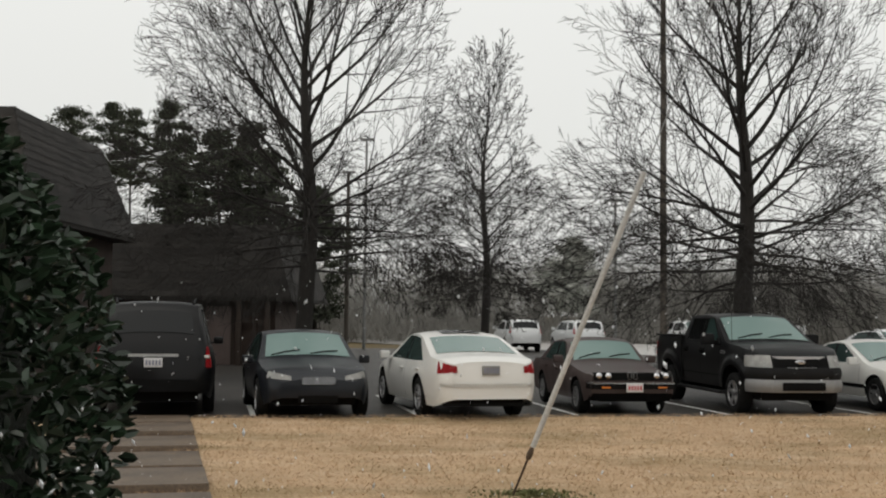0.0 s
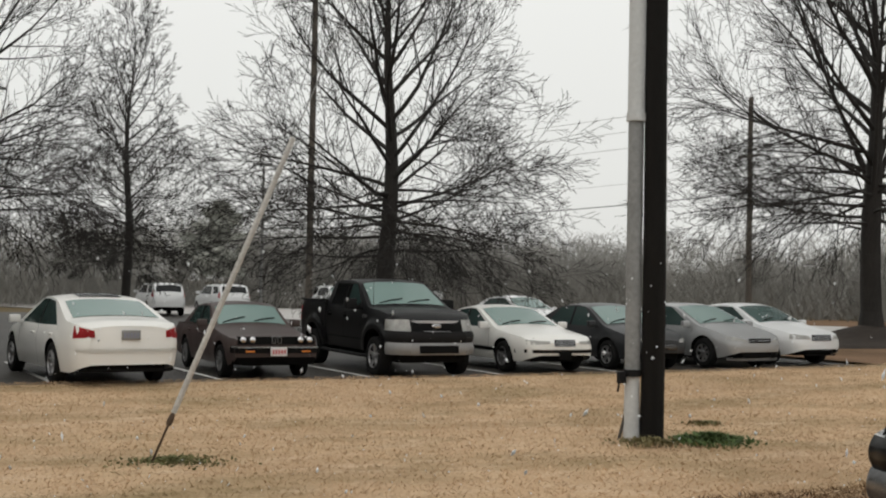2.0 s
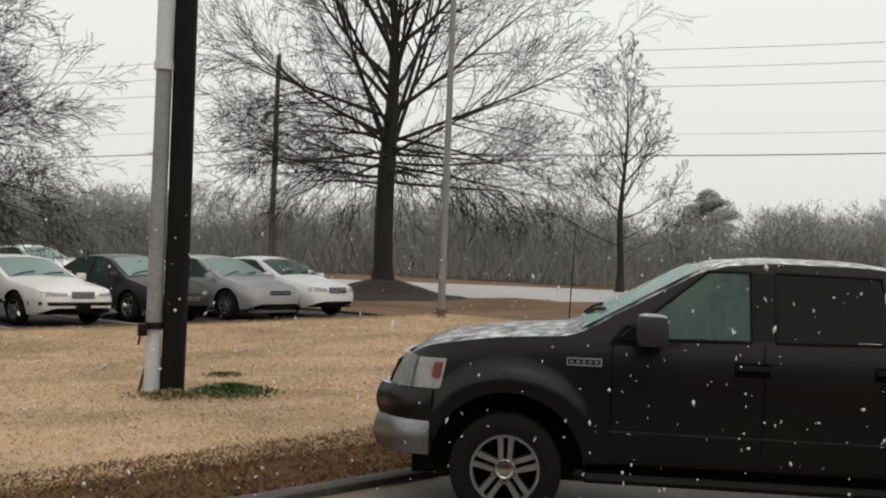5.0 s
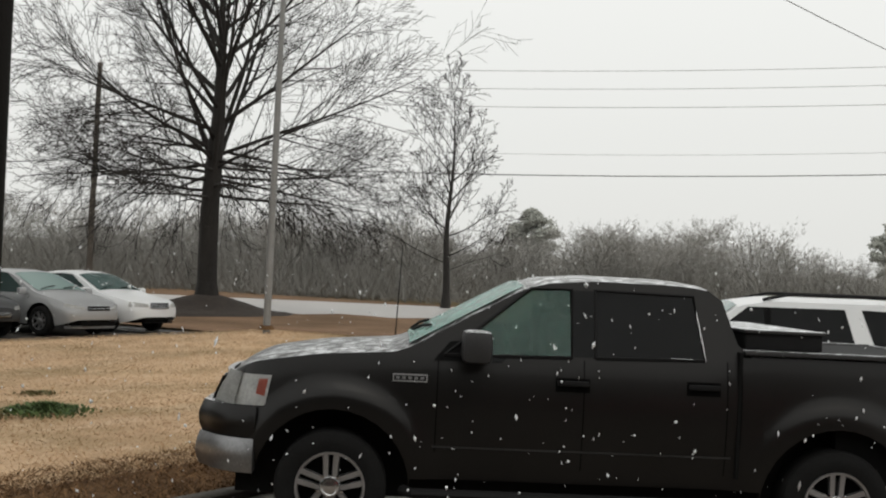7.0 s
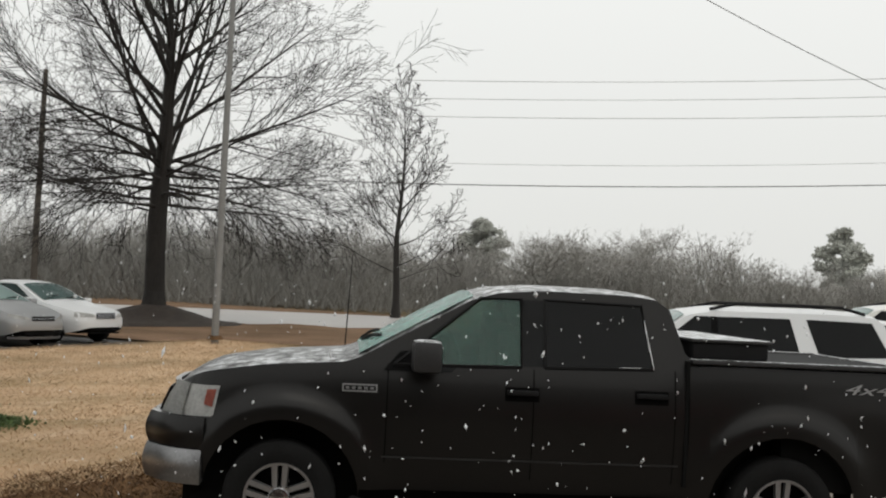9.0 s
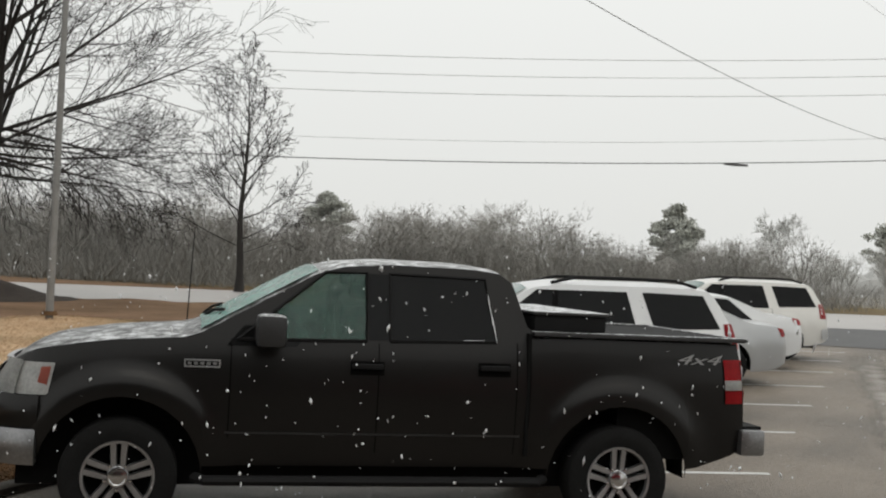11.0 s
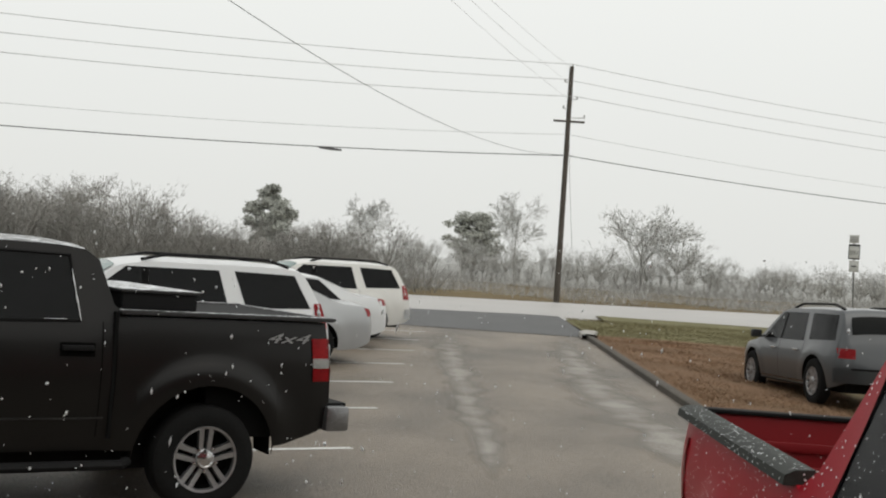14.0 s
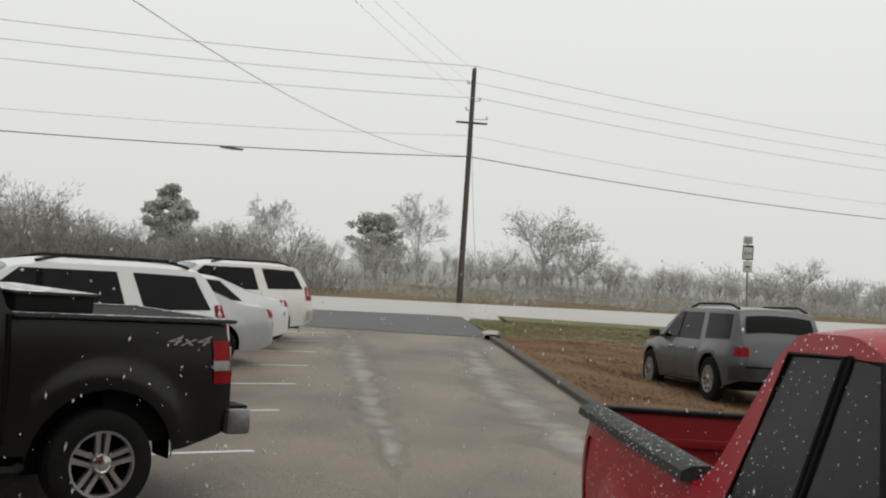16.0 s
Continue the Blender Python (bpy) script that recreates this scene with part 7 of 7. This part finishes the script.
def mansard(name, x0, x1, y0, y1, z0, z1, inset, label, wall_h):
    """Low brick building under a steep shingled roof."""
    t = thing(name, pose(0, 0, 0), label, "building")
    o = 0.6
    a = [(x0 - o, y0 - o), (x1 + o, y0 - o), (x1 + o, y1 + o), (x0 - o, y1 + o)]
    b = [(x0 - o + inset, y0 - o + inset), (x1 + o - inset, y0 - o + inset), (x1 + o - inset, y1 + o - inset), (x0 - o + inset, y1 + o - inset)]
    vs = [(*p, z0) for p in a] + [(*p, z0 + 0.14) for p in a] + [(*p, z1) for p in b]
    fs = [(3, 2, 1, 0), (8, 9, 10, 11)] + [(k, (k + 1) % 4, (k + 1) % 4 + 4, k + 4) for k in range(4)] + [(k + 4, (k + 1) % 4 + 4, (k + 1) % 4 + 8, k + 8) for k in range(4)]
    roof = mesh_of("roof", vs, fs, SHINGLE, t, smooth=False)
    # shingle courses on the slopes that face the lot
    n = int((z1 - z0) / 0.22)
    cs, cf = [], []
    for k in range(n):
        f0, f1 = k / n, (k + 1) / n
        zz0, zz1 = z0 + 0.14 + (z1 - z0 - 0.14) * f0, z0 + 0.14 + (z1 - z0 - 0.14) * f1
        i0, i1 = inset * f0, inset * f1
        ys0, ys1 = y0 - o + i0 - 0.02, y0 - o + i1 - 0.004
        m = max(4, int((x1 - x0) / 0.9))
        for j in range(m):
            xa, xb = x0 - o + i0 + (x1 - x0 + 2 * o - 2 * i0) * j / m, x0 - o + i0 + (x1 - x0 + 2 * o - 2 * i0) * (j + 1) / m - 0.012
            i = len(cs)
            cs += [(xa, ys0, zz0 - 0.01), (xb, ys0, zz0 - 0.01), (xb, ys1, zz1), (xa, ys1, zz1)]
            cf.append((i, i + 1, i + 2, i + 3))
        xs0, xs1 = x1 + o - i0 + 0.02, x1 + o - i1 + 0.004
        m = max(4, int((y1 - y0) / 0.9))
        for j in range(m):
            ya, yb = y0 - o + i0 + (y1 - y0 + 2 * o - 2 * i0) * j / m, y0 - o + i0 + (y1 - y0 + 2 * o - 2 * i0) * (j + 1) / m - 0.012
            i = len(cs)
            cs += [(xs0, ya, zz0 - 0.01), (xs0, yb, zz0 - 0.01), (xs1, yb, zz1), (xs1, ya, zz1)]
            cf.append((i, i + 1, i + 2, i + 3))
    mesh_of("shingles", cs, cf, SHINGLE, roof, smooth=False)
    part("wall", bm_box((x0, y0, -0.2), (x1, y1, z0 + 0.02)), BRICK, t)
    return t


hall = mansard("building", -24.0, -5.9, 40.5, 52, 2.25, 4.95, 0.75, "low brick building with a dark shingled roof", 2.3)
part("door", bm_box((-8.35, 40.42, 0.0), (-7.45, 40.5, 2.05), 0.01), mat("worn_door", (0.16, 0.12, 0.11), 0.5, 0, 0.2), hall, "pale entrance door")
part("door_frame", bm_box((-8.45, 40.44, 0.0), (-7.35, 40.498, 2.15), 0.01), DARKWOOD, hall)
for x in (-9.1, -7.1, -6.1):
    part("porch_post", bm_box((x - 0.08, 39.95, -0.1), (x + 0.08, 40.1, 2.27), 0.01), DARKWOOD, hall)
part("porch_rail", bm_box((-7.0, 40.0, 1.5), (-6.0, 40.06, 1.58)), DARKWOOD, hall)
wing = mansard("building", -22.0, -10.4, 28.0, 36.0, 4.0, 6.9, 0.95, "brick building with a steep dark shingled roof", 4.0)

# ---- holly shrub close by ----


def shrub(cx, cy, seed, count):
    rnd = random.Random(seed)
    t = thing("holly_shrub", pose(cx, cy, 0.0), "dense glossy dark green holly shrub", "shrub")
    vs, fs = [], []
    stems = []
    for k in range(22):
        a = rnd.random() * math.tau
        e = Vector((math.cos(a) * 0.55 * rnd.random(), math.sin(a) * 0.55 * rnd.random(), 0.8 + 1.1 * rnd.random()))
        stems.append(((0.1 * math.cos(a), 0.1 * math.sin(a), 0), tuple(e), 0.02, 0.006))
    tubes_mesh("stems", stems, BARK, t)
    for _ in range(count):
        u = rnd.random()
        z = 2.58 * u ** 0.9
        a = rnd.random() * math.tau
        rr = float(np.interp(z, (0, 0.8, 1.25, 1.6, 1.97, 2.2, 2.36, 2.6), (0.66, 0.66, 0.72, 0.82, 0.72, 0.60, 0.50, 0.15)))
        rr *= 1 + 0.16 * noise.noise((math.cos(a) * 2.2, math.sin(a) * 2.2, z * 2.0)) + 0.07 * noise.noise((math.cos(a) * 7, math.sin(a) * 7, z * 7))
        rr = max(0.05, rr) * (1 - 0.30 * rnd.random() ** 2.2)
        p = Vector((math.cos(a) * rr, math.sin(a) * rr, z))
        outw = Vector((math.cos(a), math.sin(a), 0.25 + rnd.gauss(0, 0.4))).normalized()
        dd = (outw + Vector((rnd.gauss(0, 0.6), rnd.gauss(0, 0.6), rnd.gauss(0, 0.6)))).normalized()
        L = 0.042 + 0.03 * rnd.random()
        s = dd.cross(Vector((rnd.gauss(0, 1), rnd.gauss(0, 1), rnd.gauss(0.6, 1)))).normalized()
        nn = s.cross(dd)
        w = L * 0.25
        i = len(vs)
        vs += [p, p + dd * L * 0.35 + s * w + nn * 0.006, p + dd * L * 0.75 + s * w * 0.8 + nn * 0.004, p + dd * L - nn * 0.004, p + dd * L * 0.75 - s * w * 0.8 + nn * 0.004, p + dd * L * 0.35 - s * w + nn * 0.006, p + dd * L * 0.5 - nn * 0.004]
        fs += [(i, i + 1, i + 6), (i + 1, i + 2, i + 6), (i + 2, i + 3, i + 6), (i + 3, i + 4, i + 6), (i + 4, i + 5, i + 6), (i + 5, i, i + 6)]
    mesh_of("leaves", vs, fs, HOLLY, t)
    # dark core added inside the leaves, standing in for their shade; stops the light
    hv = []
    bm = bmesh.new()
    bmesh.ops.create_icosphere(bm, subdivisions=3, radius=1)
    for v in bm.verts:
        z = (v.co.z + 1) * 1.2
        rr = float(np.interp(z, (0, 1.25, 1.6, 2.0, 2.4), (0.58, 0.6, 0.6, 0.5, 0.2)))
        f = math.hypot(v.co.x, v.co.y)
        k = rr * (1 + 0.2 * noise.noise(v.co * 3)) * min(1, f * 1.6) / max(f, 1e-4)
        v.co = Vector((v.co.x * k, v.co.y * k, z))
    part("shade_core", bm, mat("shade_core_dark", (0.012, 0.016, 0.01), 0.95, 0, 0.5, 8.0, 60.0, 1.0), t)


shrub(-1.80, 3.3, 9, 16500)

# ---- lawn blades ----


def blades(name, u0, u1, v0, v1, count, height, material, label, seed):
    rg = np.random.default_rng(seed)
    u, v = u0 + (u1 - u0) * rg.random(count), v0 + (v1 - v0) * rg.random(count) ** 1.25
    x, y = u * CU - v * SU, u * SU + v * CU
    z = np.array([gz(a, b) for a, b in zip(x, y)]) + 0.045
    a = rg.random(count) * math.tau
    w = 0.0045 + 0.006 * rg.random(count)
    hh = height * (0.4 + rg.random(count))
    lx, ly = rg.normal(0, 1.4, count) * hh, rg.normal(0, 1.4, count) * hh
    c, s = np.cos(a) * w, np.sin(a) * w
    vv = np.stack([np.stack([x - c, y - s, z], 1), np.stack([x + c, y + s, z], 1), np.stack([x + lx, y + ly, z + hh], 1)], 1).reshape(-1, 3)
    me = bpy.data.meshes.new(name)
    me.vertices.add(len(vv))
    me.vertices.foreach_set("co", vv.ravel())
    me.loops.add(len(vv))
    me.loops.foreach_set("vertex_index", np.arange(len(vv)))
    me.polygons.add(count)
    me.polygons.foreach_set("loop_start", np.arange(count) * 3)
    me.update(calc_edges=True)
    me.materials.append(material)
    tagged(new(name, me), label, "grass", "", "stuff")


BLADE = mat("straw_blade", (0.585, 0.42, 0.272), 0.9, 0, 0.3, 0.3, 4.0, 0, color2=(0.40, 0.278, 0.172), random_tint=0.1, spec=0.15)
patchy(BLADE, (0.26, 0.195, 0.105), 0.5, 0.47, 0.66, (0.7, 1.6, 1), 0.85)
patchy(BLADE, (0.60, 0.46, 0.33), 1.6, 0.52, 0.64, (0.6, 1.8, 1), 0.5)
BLADE_DARK = mat("damp_brown_blade", (0.19, 0.11, 0.055), 0.9, 0, 0.4, 0.8, 8.0, 0, random_tint=0.5, spec=0.15)
blades("dry_grass", -1.2, 24, 7.3, 20.3, 175000, 0.026, BLADE, "dry straw-coloured grass blades on the lawn", 1)
blades("verge_grass", 13.0, 32, -10.5, -3.6, 70000, 0.05, mat("rusty_blade", (0.28, 0.175, 0.11), 0.9, 0, 0.4, 0.6, 8.0, 0, color2=(0.17, 0.11, 0.068), random_tint=0.35, spec=0.1), "rust-brown dormant grass on the verge", 6)
blades("verge_grass", 32.5, 42, -13, -3.6, 30000, 0.06, mat("greenish_blade", (0.23, 0.21, 0.115), 0.9, 0, 0.4, 0.6, 8.0, 0, color2=(0.15, 0.13, 0.07), random_tint=0.3, spec=0.1), "greenish winter grass on the verge", 8)
blades("leaf_litter", -2.5, 9, 6.35, 7.9, 22000, 0.04, BLADE_DARK, "damp brown grass and leaf litter by the kerb", 2)


# ---- falling snow ----


def falling_snow(count, seed):
    """Loose flakes in the air, as one object."""
    rnd = random.Random(seed)
    vs, fs = [], []
    for _ in range(count):
        a = radians(112 - 135 * rnd.random())
        dist = 1.6 + 9.0 * rnd.random() ** 0.8
        p = Vector((math.cos(a) * dist, math.sin(a) * dist, 1.82 + rnd.uniform(-0.24, 0.03) * dist))
        if p.z < 0.1:
            continue
        w, hh = 0.0022 + 0.0022 * rnd.random(), 0.003 + 0.008 * rnd.random() ** 2
        lean = Vector((rnd.gauss(0, 0.35), rnd.gauss(0, 0.35), 1)).normalized()
        sx, sy = lean.orthogonal().normalized() * w, lean.cross(lean.orthogonal().normalized()) * w
        i = len(vs)
        vs += [p + lean * hh, p + sx, p + sy, p - sx, p - sy, p - lean * hh]
        fs += [(i, i + 1, i + 2), (i, i + 2, i + 3), (i, i + 3, i + 4), (i, i + 4, i + 1), (i + 5, i + 2, i + 1), (i + 5, i + 3, i + 2), (i + 5, i + 4, i + 3), (i + 5, i + 1, i + 4)]
    tagged(mesh_of("falling_snow", vs, fs, SNOW, smooth=False), "white snow flakes drifting in the air", "snow", "", "stuff")


falling_snow(1800, 12)
